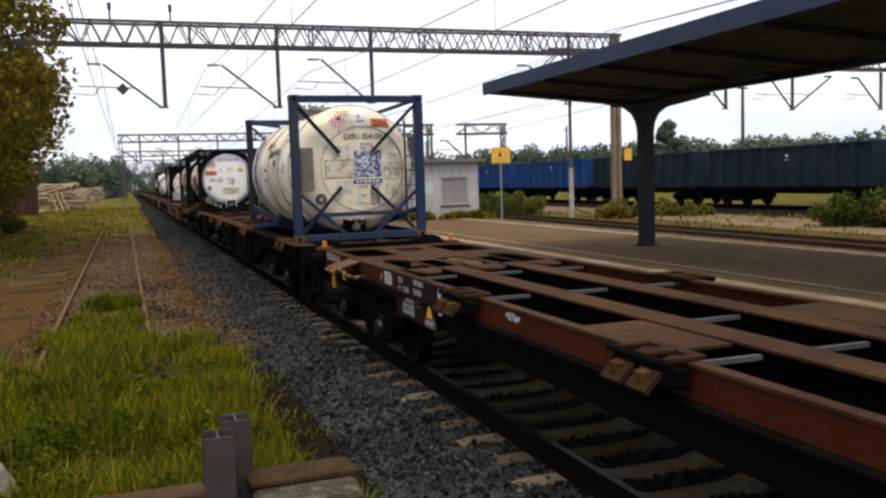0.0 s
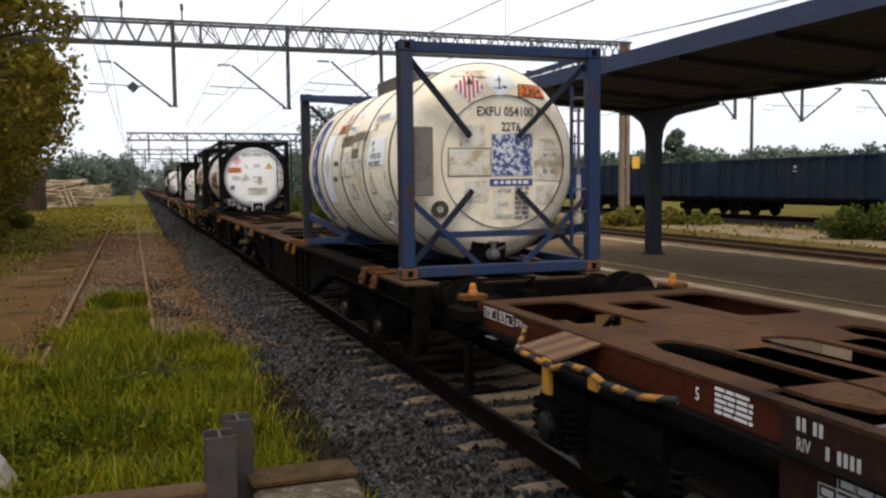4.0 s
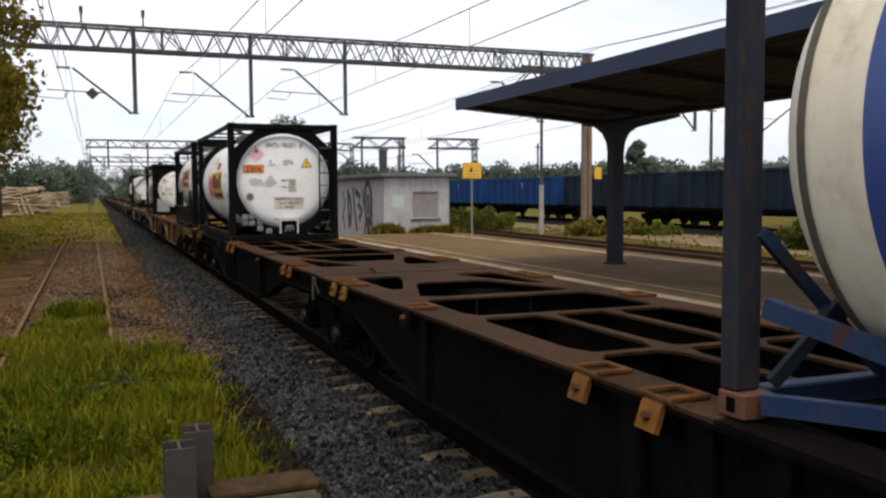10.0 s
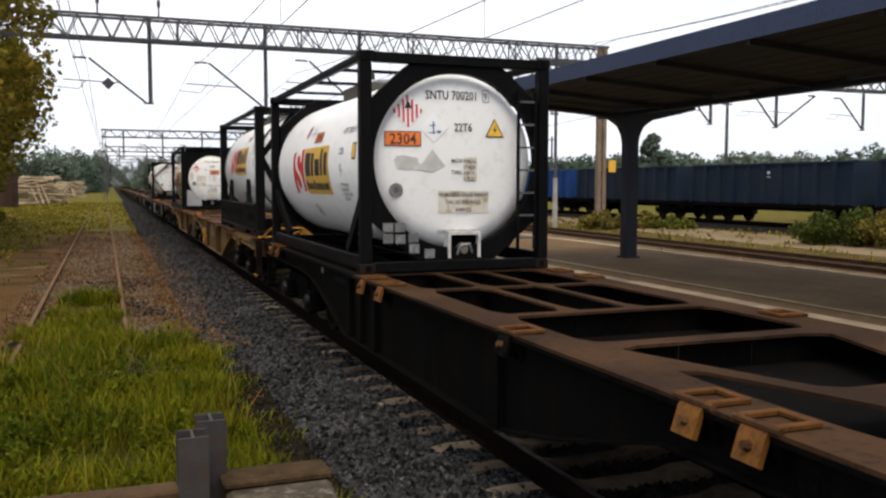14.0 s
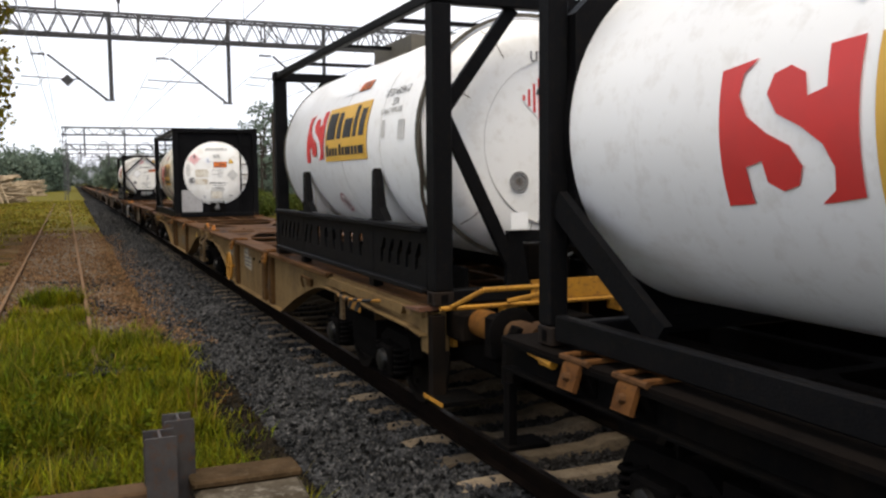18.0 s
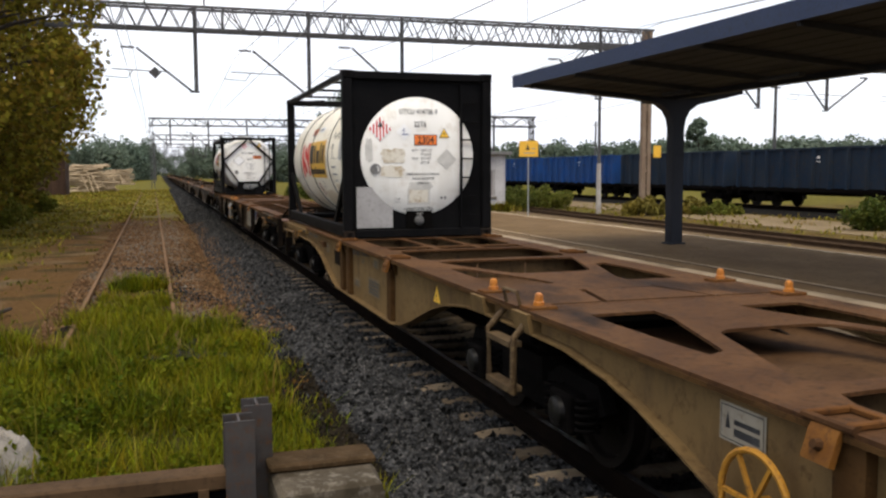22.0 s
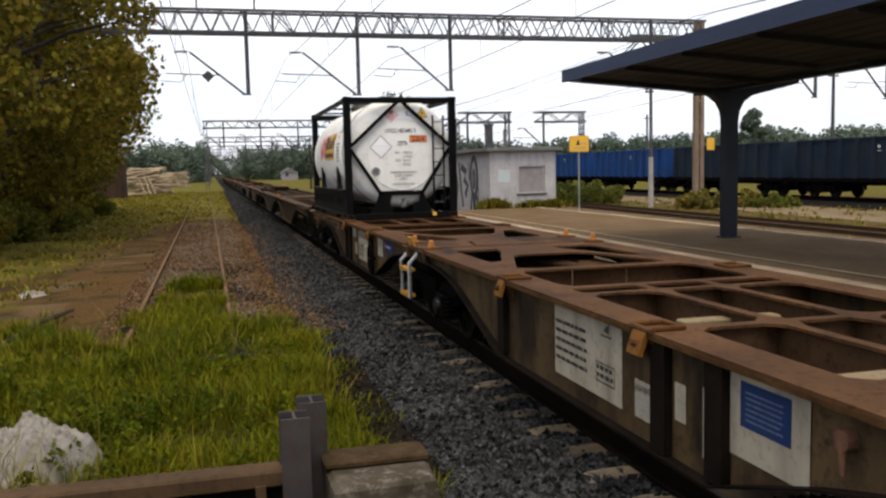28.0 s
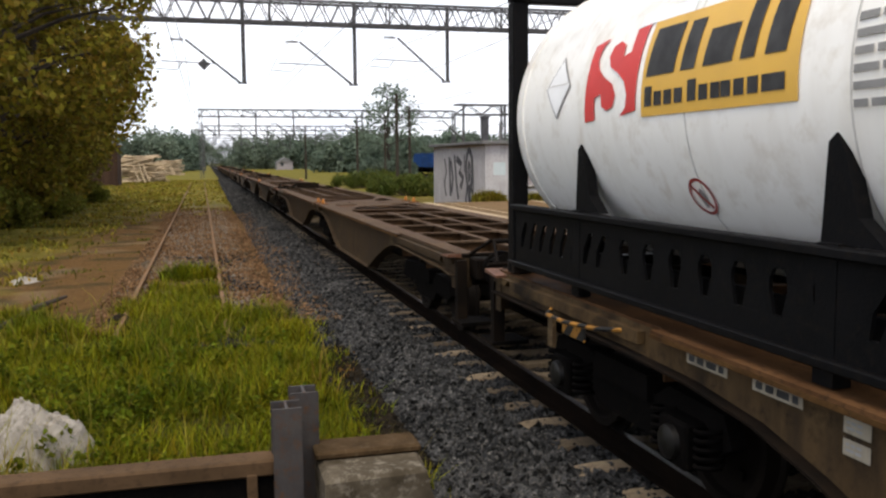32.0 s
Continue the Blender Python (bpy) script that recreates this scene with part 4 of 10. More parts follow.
def build_hut():
    x0, x1, y0, y1, z0, z1 = 12.6, 15.9, 39.3, 49.0, -0.4, 2.95
    ob = thing("platform_hut", "small flat-roofed white plastered hut with graffiti", "hut", pose(0, 0, 0))
    wx0, wx1, wz0, wz1 = 14.0, 15.35, 0.95, 2.25
    front = Build()
    front.box(x0, wx0, y0, y0 + 0.25, z0, z1).box(wx1, x1, y0, y0 + 0.25, z0, z1).box(wx0, wx1, y0, y0 + 0.25, z0, wz0).box(wx0, wx1, y0, y0 + 0.25, wz1, z1)
    part("front_wall", front, M_PLASTER, ob)
    part("side_wall", Build().box(x0, x0 + 0.25, y0 + 0.25, y1, z0, z1), M_PLASTER, ob, "side wall with dark graffiti")
    part("side_wall", Build().box(x1 - 0.25, x1, y0 + 0.25, y1, z0, z1), M_PLASTER, ob)
    part("back_wall", Build().box(x0 + 0.25, x1 - 0.25, y1 - 0.25, y1, z0, z1), M_PLASTER, ob)
    part("roof", Build().box(x0 - 0.25, x1 + 0.25, y0 - 0.3, y1 + 0.25, z1, z1 + 0.16, 0.02), M_ROOFFELT, ob, "grey felted roof slab")
    win = part("window", Build().box(wx0 + 0.06, wx1 - 0.06, y0 + 0.1, y0 + 0.14, wz0 + 0.06, wz1 - 0.06), M_SHUTTER, ob, "boarded-up window")
    fr = Build()
    fr.box(wx0, wx1, y0 + 0.06, y0 + 0.18, wz0, wz0 + 0.06).box(wx0, wx1, y0 + 0.06, y0 + 0.18, wz1 - 0.06, wz1)
    fr.box(wx0, wx0 + 0.06, y0 + 0.06, y0 + 0.18, wz0 + 0.06, wz1 - 0.06).box(wx1 - 0.06, wx1, y0 + 0.06, y0 + 0.18, wz0 + 0.06, wz1 - 0.06)
    part("window_frame", fr, M_PLATE_GREY, win)
    part("window_sill", Build().box(wx0 - 0.08, wx1 + 0.08, y0 - 0.08, y0 - 0.003, wz0 - 0.06, wz0), M_CONCRETE, win)
    part("chimney", Build().box(13.7, 14.05, 43.2, 43.55, z1 + 0.16, 4.35, 0.02).box(13.66, 14.09, 43.16, 43.59, 4.35, 4.45), M_GRAFFITI, ob, "sooty dark chimney")
    part("vent_pipe", Build().tube([(15.1, 44.5, z1 + 0.1), (15.1, 44.5, 4.2)], 0.07), M_ROOFFELT, ob)
    # graffiti strokes on the wall that faces the line
    xg = x0 - 0.006
    rng = random.Random(11)
    def stroke(pts, w, mat, name):
        rings = []
        for i, (yy, zz) in enumerate(pts):
            p, q = Vector(pts[max(i - 1, 0)]), Vector(pts[min(i + 1, len(pts) - 1)])
            d = (q - p).normalized() * w / 2
            rings.append([(xg, yy - d.y, zz + d.x), (xg - 0.006, yy - d.y, zz + d.x), (xg - 0.006, yy + d.y, zz - d.x), (xg, yy + d.y, zz - d.x)])
        part(name, Build().loft(rings), mat, ob, "dark painted graffiti stroke" if mat is M_GRAFFITI else "pale blue graffiti")
    def loop(cy, cz, ry, rz, w):
        stroke([(cy + ry * math.cos(t), cz + rz * math.sin(t)) for t in [k * math.pi / 8 for k in range(17)]], w, M_GRAFFITI, "graffiti")
    loop(41.9, 1.75, 0.55, 0.95, 0.32)
    loop(41.9, 1.65, 0.16, 0.45, 0.20)
    loop(41.6, 0.45, 0.22, 0.35, 0.24)
    for pts, w in (([(42.5, 0.1), (42.3, 0.8), (42.0, 0.5), (41.9, 0.1)], 0.28), ([(44.2, 2.3), (43.3, 2.0), (43.7, 1.6), (43.0, 1.3), (43.5, 0.8)], 0.40), ([(44.6, 2.5), (44.3, 1.2), (43.9, 0.2)], 0.30),
                   ([(45.6, 2.4), (45.4, 0.3)], 0.34), ([(45.3, 2.2), (44.9, 1.3), (45.2, 0.5)], 0.3), ([(46.6, 2.3), (46.2, 1.6), (46.7, 1.0), (46.3, 0.3)], 0.22), ([(42.8, 2.5), (42.7, 1.6)], 0.16), ([(41.35, 2.4), (41.2, 1.0), (41.3, 0.2)], 0.14)):
        stroke(pts, w, M_GRAFFITI, "graffiti")
    part("graffiti", Build().box(13.0, 13.6, y0 - 0.008, y0 - 0.003, 1.5, 2.1), M_GRAFFITI_PALE, ob, "pale blue scribble")
    return ob


def build_sign():
    ob = thing("warning_sign", "yellow rectangular warning board on a thin grey post", "sign", pose(19.06, 43.8, 0))
    part("post", Build().tube([(0, 0, GROUND_Z - 0.05), (0, 0, 3.9)], 0.035), M_SIGNPOST, ob)
    bd = part("board", Build().box(-0.55, 0.55, -0.06, -0.035, 2.95, 3.8, 0.006), M_YELLOW, ob)
    part("pictogram", Build().prism([(-0.18, 3.3), (0.05, 3.3), (-0.06, 3.62)], "y", -0.068, -0.061), M_INK, bd, "small dark triangular pictogram")
    part("print", Build().box(0.1, 0.4, -0.066, -0.061, 3.36, 3.4).box(-0.3, 0.35, -0.066, -0.061, 3.12, 3.17), M_INK_GREY, bd, "unreadable line of print")


def lattice(b, p0, p1, h, w, step, r):
    """A box truss of four chords with zigzag bars along x."""
    x0, y, z = p0
    x1 = p1[0]
    for dy in (-w / 2, w / 2):
        for dz in (0, h):
            b.beam((x0, y + dy, z + dz), (x1, y + dy, z + dz), r * 2.2, r * 2.2)
        n = int(abs(x1 - x0) / step)
        for i in range(n):
            a, c = x0 + (x1 - x0) * i / n, x0 + (x1 - x0) * (i + 1) / n
            m = (a + c) / 2
            b.beam((a, y + dy, z), (m, y + dy, z + h), r, r)
            b.beam((m, y + dy, z + h), (c, y + dy, z), r, r)
            if i % 6 == 3:
                b.beam((a, y + dy, z), (a, y + dy, z + h), r * 1.3, r * 1.3)
                b.beam((a, y + dy, z + h), (c, y + dy, z), r, r)
    return b


def build_portal(y, x0, x1, hangers, arms, zb=9.22, detail=True, label="grey lattice catenary portal beam over the tracks", masts=None):
    ob = thing("catenary_portal", label, "catenary portal", pose(0, y, 0), "catenary portals")
    b = Build()
    lattice(b, (x0, 0, zb), (x1, 0, zb), 1.08, 0.9, 1.0 if detail else 2.2, 0.055 if detail else 0.09)
    part("lattice_beam", b, M_TRUSS, ob)
    for x in masts or (x0 + 0.4, x1):
        if detail and x == x1:
            part("mast_leg", Build().box(27.26, 27.52, -0.15, 0.15, GROUND_Z - 0.2, zb + 1.1, 0.02), M_MAST_RUST, ob, "rusty mast channel")
            part("mast_leg", Build().box(27.62, 27.86, -0.15, 0.15, GROUND_Z - 0.2, zb + 1.1, 0.02), M_MAST_RUST, ob, "rusty mast channel")
            for k in range(11):
                part("mast_tie", Build().box(27.50, 27.60, -0.12, 0.12, 0.3 + 0.9 * k, 0.48 + 0.9 * k), M_MAST_RUST, ob)
            continue
        m = Build()
        for dx in (-0.22, 0.22):
            for dy in (-0.22, 0.22):
                m.beam((x + dx, dy, GROUND_Z - 0.2), (x + dx, dy, zb + 1.1), 0.10, 0.10)
        for i in range(16 if detail else 6):
            z = GROUND_Z + (zb + 1.1 - GROUND_Z) * i / (16 if detail else 6)
            dz = (zb + 1.1 - GROUND_Z) / (16 if detail else 6)
            for dy in (-0.22, 0.22):
                m.beam((x - 0.22, dy, z), (x + 0.22, dy, z + dz), 0.05, 0.05)
        part("mast", m, M_MAST_RUST if detail else M_TRUSS, ob, "rusty lattice mast")
    for x, z, top in hangers:
        part("hanger", Build().tube([(x, 0, z), (x, 0, top)], 0.105 if detail else 0.13, 8), M_TRUSS, ob)
        part("hanger_foot", Build().box(x - 0.32, x + 0.14, -0.1, 0.1, z - 0.05, z + 0.03), M_TRUSS, ob)
    for xa, za, xt, zt in arms:
        arm = part("bracket_arm", Build().tube([(xa, 0, za), (xt, 0, zt)], 0.055 if detail else 0.08, 6), M_TRUSS, ob)
        ins = Build()
        d = Vector((xt - xa, 0, zt - za))
        prof = []
        for k in range(6):
            prof += [((xt - 0.1 - 0.11 * k, 0, zt), 0.03), ((xt - 0.12 - 0.11 * k, 0, zt), 0.075), ((xt - 0.15 - 0.11 * k, 0, zt), 0.075), ((xt - 0.17 - 0.11 * k, 0, zt), 0.03)]
        ins.tube([p for p, r in prof], [r for p, r in prof], 8)
        part("insulator", ins, M_BARK, arm, "ribbed brown insulator")
        q = Vector((xa, 0, za)) + d * 0.45
        part("registration_arm", Build().tube([q, (q.x - 2.6, 0, q.z + 0.08)], 0.028, 6).tube([(q.x - 1.6, 0, q.z + 0.04), (q.x - 1.9, 0, q.z - 0.35), (q.x - 2.9, 0, q.z - 0.28)], 0.02, 6), M_TRUSS, arm)
    if detail:
        for x in (-0.4, 2.4):
            part("finial", Build().tube([(x, -0.3, zb + 1.05), (x, -0.3, zb + 1.75)], 0.05, 6).tube([(x, -0.3, zb + 1.62), (x, -0.3, zb + 1.95)], 0.09, 8), M_TRUSS, ob, "short insulator stub on the beam")
    return ob


build_platform()
build_canopy()
build_hut()
build_sign()
PORTAL_Y = 46.0
HANG = [(1.95, 6.2, 10.3), (7.62, 6.18, 10.3), (12.63, 6.42, 10.3), (24.5, 6.33, 10.3)]
ARMS = [(1.75, 6.2, -0.85, 8.28), (7.45, 6.2, 4.78, 8.30), (12.45, 6.45, 9.9, 8.66), (24.3, 6.4, 21.9, 8.5)]
portal = build_portal(PORTAL_Y, -12.0, 27.75, HANG, ARMS)
dm = part("diamond_board", Build().prism([(0.0, 6.78), (0.3, 7.08), (0.0, 7.38), (-0.3, 7.08)], "y", -0.10, -0.07), M_TRUSS, portal, "small grey diamond-shaped signal board")
for py in (142, 205, 270, 345, 430):
    build_portal(py, -1.2, 40.0, [(x * 1.0, 6.2, 10.2) for x in (1.95, 7.62, 13.5, 24.5)], [(x - 0.2, 6.2, x - 2.8, 8.3) for x in (1.95, 7.62, 13.5, 24.5)], 9.3, False, "distant grey lattice catenary portal")

# the slender mast under the beam: concrete foot and steel post
mast = thing("catenary_mast", "slim grey catenary mast with a pale concrete foot", "mast", pose(24.5, 46.0, 0))
part("shaft", Build().tube([(0, 0, 2.6), (0, 0, 9.2)], [0.10, 0.08], 10), M_TRUSS, mast)
part("foot", Build().tube([(0, 0, GROUND_Z - 0.2), (0, 0, 2.6)], [0.15, 0.13], 10), M_MAST, mast)
part("notice", Build().box(27.92, 28.40, -0.35, -0.3, 2.95, 3.65), M_YELLOW, portal, "small yellow notice on the mast")
for x, y, h in ((49.5, 62, 9.6), (30.5, 150, 9.0), (21, 92, 8.0), (23.5, 118, 8.5), (16.0, 75.0, 8.0), (17.5, 105.0, 7.5), (14.0, 130, 7.5), (58, 110, 9)):
    pm = thing("line_pole", "dark wooden line pole beside the tracks", "pole", pose(x, y, 0), "line poles")
    part("shaft", Build().tube([(0, 0, GROUND_Z - 0.2), (0, 0, h)], [0.17, 0.12], 8), M_BARK if x < 30 else M_TRUSS, pm)
    part("top_fitting", Build().box(-0.5, 0.5, -0.06, 0.06, h - 0.6, h - 0.48), M_TRUSS, pm)


def wire(name, pts, r, label):
    ob = part(name, Build().tube(pts, r, 5), M_WIRE)
    tagged(ob, label, "wire", "overhead wires")


def sag(a, b, d, n=10):
    a, b = Vector(a), Vector(b)
    return [a.lerp(b, i / n) - Vector((0, 0, d * 4 * (i / n) * (1 - i / n))) for i in range(n + 1)]


for x in (-0.75, 4.1, 9.4, 21.6):
    stops = [-20, 46, 142, 205, 270, 345, 430]
    for y0, y1 in zip(stops, stops[1:]):
        xa, xb = x + (0.2 if y0 % 2 else -0.2), x + (0.2 if y1 % 2 else -0.2)
        wire("messenger_wire", sag((xa, y0, 8.0), (xb, y1, 8.0), 1.1), 0.016, "thin dark catenary messenger wire")
        wire("contact_wire", [(xa, y0, 6.0), (xb, y1, 6.0)], 0.013, "thin dark contact wire")
        for k in range(1, 8):
            p = sag((xa, y0, 8.0), (xb, y1, 8.0), 1.1, 8)[k]
            wire("dropper", [p, (p.x, p.y, 6.0)], 0.008, "thin dropper between catenary wires")
for z, x, dx in ((10.9, 28.6, 0.0), (10.6, 27.2, 0.0), (8.4, 30.0, 3.0), (7.4, 32.0, 3.0)):
    wire("feeder_wire", sag((x + dx, -10, z), (x, 46, z), 0.7), 0.02, "thin overhead feeder wire")
    wire("feeder_wire", sag((x, 46, z), (x, 142, z), 1.2), 0.02, "thin overhead feeder wire")
# cross beams with hanging arms over the tracks beyond the platform
far_portal = build_portal(58.0, 29.0, 75.0, [(44.7, 7.0, 10), (51.2, 6.9, 10), (60.5, 6.9, 10)], [(44.7, 7.0, 42.6, 9.3), (51.2, 6.9, 48.9, 9.5), (51.2, 6.9, 55.2, 9.6), (60.5, 6.9, 58.0, 9.5)], 10.2, False, "grey catenary portal over the far tracks", (75.0,))
for gx in (26.9, 36.0):
    build_portal(95.0, gx, gx + 6.1, [(gx + 1.0, 3.0, 8.4)], [(gx + 0.9, 4.6, gx - 1.4, 6.6)], 7.3, False, "short grey lattice gantry over the far tracks", (gx + 5.7,))


# ---- open wagons on the far track ----
def build_gondola(y, length, mat, label):
    """A high-sided open wagon, its near side in the plane x = 0."""
    ob = thing("open_wagon", label, "wagon", pose(33.55, y, 0.05), "open goods wagons")
    z0, z1 = 1.0, 3.32
    side = Build()
    part("near_side", side.box(0.06, 0.11, 0, length, z0 + 0.16, z1 - 0.1), mat, ob)
    part("far_side", Build().box(2.69, 2.74, 0, length, z0 + 0.16, z1 - 0.1), mat, ob)
    part("end_wall", Build().box(0.11, 2.69, 0.0, 0.06, z0 + 0.16, z1), mat, ob)
    part("end_wall", Build().box(0.11, 2.69, length - 0.06, length, z0 + 0.16, z1), mat, ob)
    part("floor", Build().box(0.11, 2.69, 0.06, length - 0.06, z0 + 0.10, z0 + 0.16), M_UNDER, ob)
    part("top_rail", Build().box(-0.02, 0.14, 0, length, z1 - 0.1, z1 + 0.02, 0.01), mat, ob)
    part("top_rail", Build().box(2.66, 2.82, 0, length, z1 - 0.1, z1 + 0.02, 0.01), mat, ob)
    part("sill", Build().box(-0.02, 0.12, 0, length, z0 - 0.08, z0 + 0.16, 0.01), M_UNDER, ob)
    part("headstock", Build().box(0.1, 2.7, -0.12, 0.05, z0 - 0.35, z0 + 0.1), M_UNDER, ob)
    part("headstock", Build().box(0.1, 2.7, length - 0.05, length + 0.12, z0 - 0.35, z0 + 0.1), M_UNDER, ob)
    n = 10
    for i in range(n + 1):
        yy = 0.08 + (length - 0.16) * i / n
        part("side_rib", Build().loft([[(-0.17, yy - 0.05, z), (-0.17, yy + 0.05, z), (0.06, yy + 0.09, z), (0.06, yy - 0.09, z)] for z in (z0 + 0.12, z1 - 0.1)]), mat, ob)
    part("inscription", Build().box(0.050, 0.056, length * 0.47, length * 0.485, 2.74, 2.88).box(0.050, 0.056, length * 0.465, length * 0.49, 2.56, 2.60), M_PRINT_WHITE, ob, "small white markings")
    for yb in (length * 0.14, length * 0.86):
        bog = part("bogie", Build().box(0.3, 2.5, yb - 0.35, yb + 0.35, 0.3, 0.85), M_UNDER, ob)
        for x in (0.35, 2.3):
            part("bogie_side", Build().box(x, x + 0.15, yb - 1.3, yb + 1.3, 0.42, 0.7), M_UNDER, bog)
        for dy in (-0.9, 0.9):
            for x in (0.62, 2.1):
                w = Build()
                w.loft([[(x + a, yb + dy + r * math.cos(t), 0.46 + r * math.sin(t)) for t in [2 * math.pi * k / 20 for k in range(20)]] for a, r in ((0, 0.46), (0.12, 0.46))])
                part("wheel", w, M_WHEEL, bog)
            part("axle_box", Build().box(0.25, 0.5, yb + dy - 0.16, yb + dy + 0.16, 0.32, 0.62, 0.02), M_UNDER, bog)
    for yy in (-0.75, length + 0.13):
        for x in (0.5, 2.3):
            part("buffer", Build().lathe([(0.1, yy), (0.1, yy + 0.45), (0.22, yy + 0.46), (0.22, yy + 0.62)], 14, x, 1.0 - 0.02), M_UNDER, ob)
    part("underframe", Build().box(1.0, 1.8, 0.1, length - 0.1, 0.72, z0 + 0.1), M_UNDER, ob)
    return ob


GL, GP = 12.8, 14.05
for i, y in enumerate((4.3, 18.35, 32.4, 46.45, 60.5, 74.55, 88.6, 102.65, 116.7, 130.75)):
    blue = y > 58
    build_gondola(y, GL, M_GONDOLA_BLUE if blue else M_GONDOLA, "high-sided open goods wagon in bright blue paint" if blue else "high-sided open goods wagon in dirty dark blue paint")


# ---- plants ----
def leaf_cloud(name, centres, per, size, mat, seed, flat=0.6):
    """Leaves as bent four-cornered blades round many clump centres (x, y, z, radius)."""
    rs = np.random.RandomState(seed)
    c = np.array(centres)
    n = len(c) * per
    idx = np.repeat(np.arange(len(c)), per)
    d = rs.randn(n, 3)
    d /= np.linalg.norm(d, axis=1)[:, None]
    rad = rs.rand(n) ** 0.45
    p = c[idx, :3] + d * rad[:, None] * c[idx, 3][:, None] * np.array([1, 1, flat + 0.4])
    a = rs.randn(n, 3)
    a /= np.linalg.norm(a, axis=1)[:, None]
    b = np.cross(a, rs.randn(n, 3))
    b /= np.linalg.norm(b, axis=1)[:, None]
    s = size * (0.6 + 0.8 * rs.rand(n))[:, None]
    v = np.stack([p - a * s * 0.5, p + b * s * 0.36, p + a * s * 0.55, p - b * s * 0.36], 1)
    f = np.arange(4 * n).reshape(n, 4)
    return arrays_mesh(name, v.reshape(-1, 3), f, mat)


def build_tree(x, y, height, spread, seed, label, clumps=70, per=150, leaf=0.22, low=0.12, mat=None, name="tree", narrow=1.0):
    rng = random.Random(seed)
    ob = thing(name, label, "tree", pose(x, y, GROUND_Z), "trees" if name == "tree" else "")
    b = Build()
    pts = [(0, 0, -0.2), (0.1, 0.05, height * 0.2), (-0.1, 0.1, height * 0.45), (0.1, 0, height * 0.7), (0.05, 0, height * 0.95)]
    r0 = 0.026 * height
    b.tube(pts, [r0, r0 * 0.75, r0 * 0.5, r0 * 0.3, 0.03], 9)
    centres = []
    for i in range(clumps):
        t = low + (1 - low) * (i + rng.random()) / clumps
        reach = spread * math.sin(math.pi * min(1, 0.16 + 0.84 * t) ** narrow) ** 0.55 * (0.35 + 0.7 * rng.random() ** 0.5) * min(1.0, 0.16 + 1.9 * t)
        a = rng.random() * 6.283
        z = height * t * 0.97
        c = (reach * math.cos(a), reach * math.sin(a), z)
        centres.append((*c, spread * (0.17 + 0.15 * rng.random()) * min(1.0, 0.6 + t)))
        if i % 3 == 0:
            b.tube([(0, 0, z * 0.8), (c[0] * 0.5, c[1] * 0.5, z * 0.93), (c[0], c[1], z)], [r0 * 0.3, r0 * 0.2, 0.02], 5)
    part("trunk", b, M_BARK, ob, "grey-brown trunk with rising limbs")
    part("crown", leaf_cloud("crown", centres, per, leaf, mat or M_LEAF, seed), None, ob)
    return ob


def build_bush(x, y, w, h, seed, mat, label, per=230, leaf=0.13):
    rng = random.Random(seed)
    ob = thing("bush", label, "bush", pose(x, y, GROUND_Z), "bushes beside the tracks")
    cs, b = [], Build()
    for i in range(int(10 + 8 * w)):
        a, r = rng.random() * 6.283, rng.random() ** 0.5
        px, py = r * math.cos(a) * w / 2, r * math.sin(a) * w / 2.6
        pz = h * (0.15 + 0.62 * rng.random() * (1 - 0.5 * r * r))
        cs.append((px, py, pz, h * 0.26))
        if i % 2 == 0:
            b.tube([(px * 0.3, py * 0.3, -0.1), (px, py, pz)], [0.03, 0.008], 5)
    part("stem", b, M_BARK, ob)
    part("foliage", leaf_cloud("foliage", cs, per, leaf, mat, seed), None, ob)


for i, (x, y, h, s) in enumerate(((-9.2, 30, 15, 4.6), (-7.9, 38.5, 16, 5.3), (-8.0, 47, 15, 5.3), (-8.9, 56, 15, 5.2), (-10.5, 66, 14, 4.8), (-16, 42, 15, 5), (-17, 60, 15, 5))):
    build_tree(x, y, h, s, 20 + i, "tall leafy poplar with olive-green foliage down to the ground", 110, 210, 0.24, 0.05)
for i, (x, y, w, h) in enumerate(((-8.8, 34, 3.0, 1.9), (-8.9, 42, 3.0, 1.6), (-9.3, 26, 3.6, 2.4), (-9.6, 53, 3, 1.5), (-11, 63, 3, 1.6), (-11, 21, 4, 2.2))):
    build_bush(x, y, w, h, 60 + i, M_LEAF, "dense olive-green scrub at the foot of the trees")
for i, (x, y, w, h) in enumerate(((-8.0, 37, 2.4, 2.2), (-7.2, 44, 2.4, 1.6), (-7.6, 50, 2.2, 1.6), (-7.2, 60, 2.0, 1.5))):
    build_bush(x, y, w, h, 160 + i, M_SCRUB, "yellow-green scrub in front of the trees")
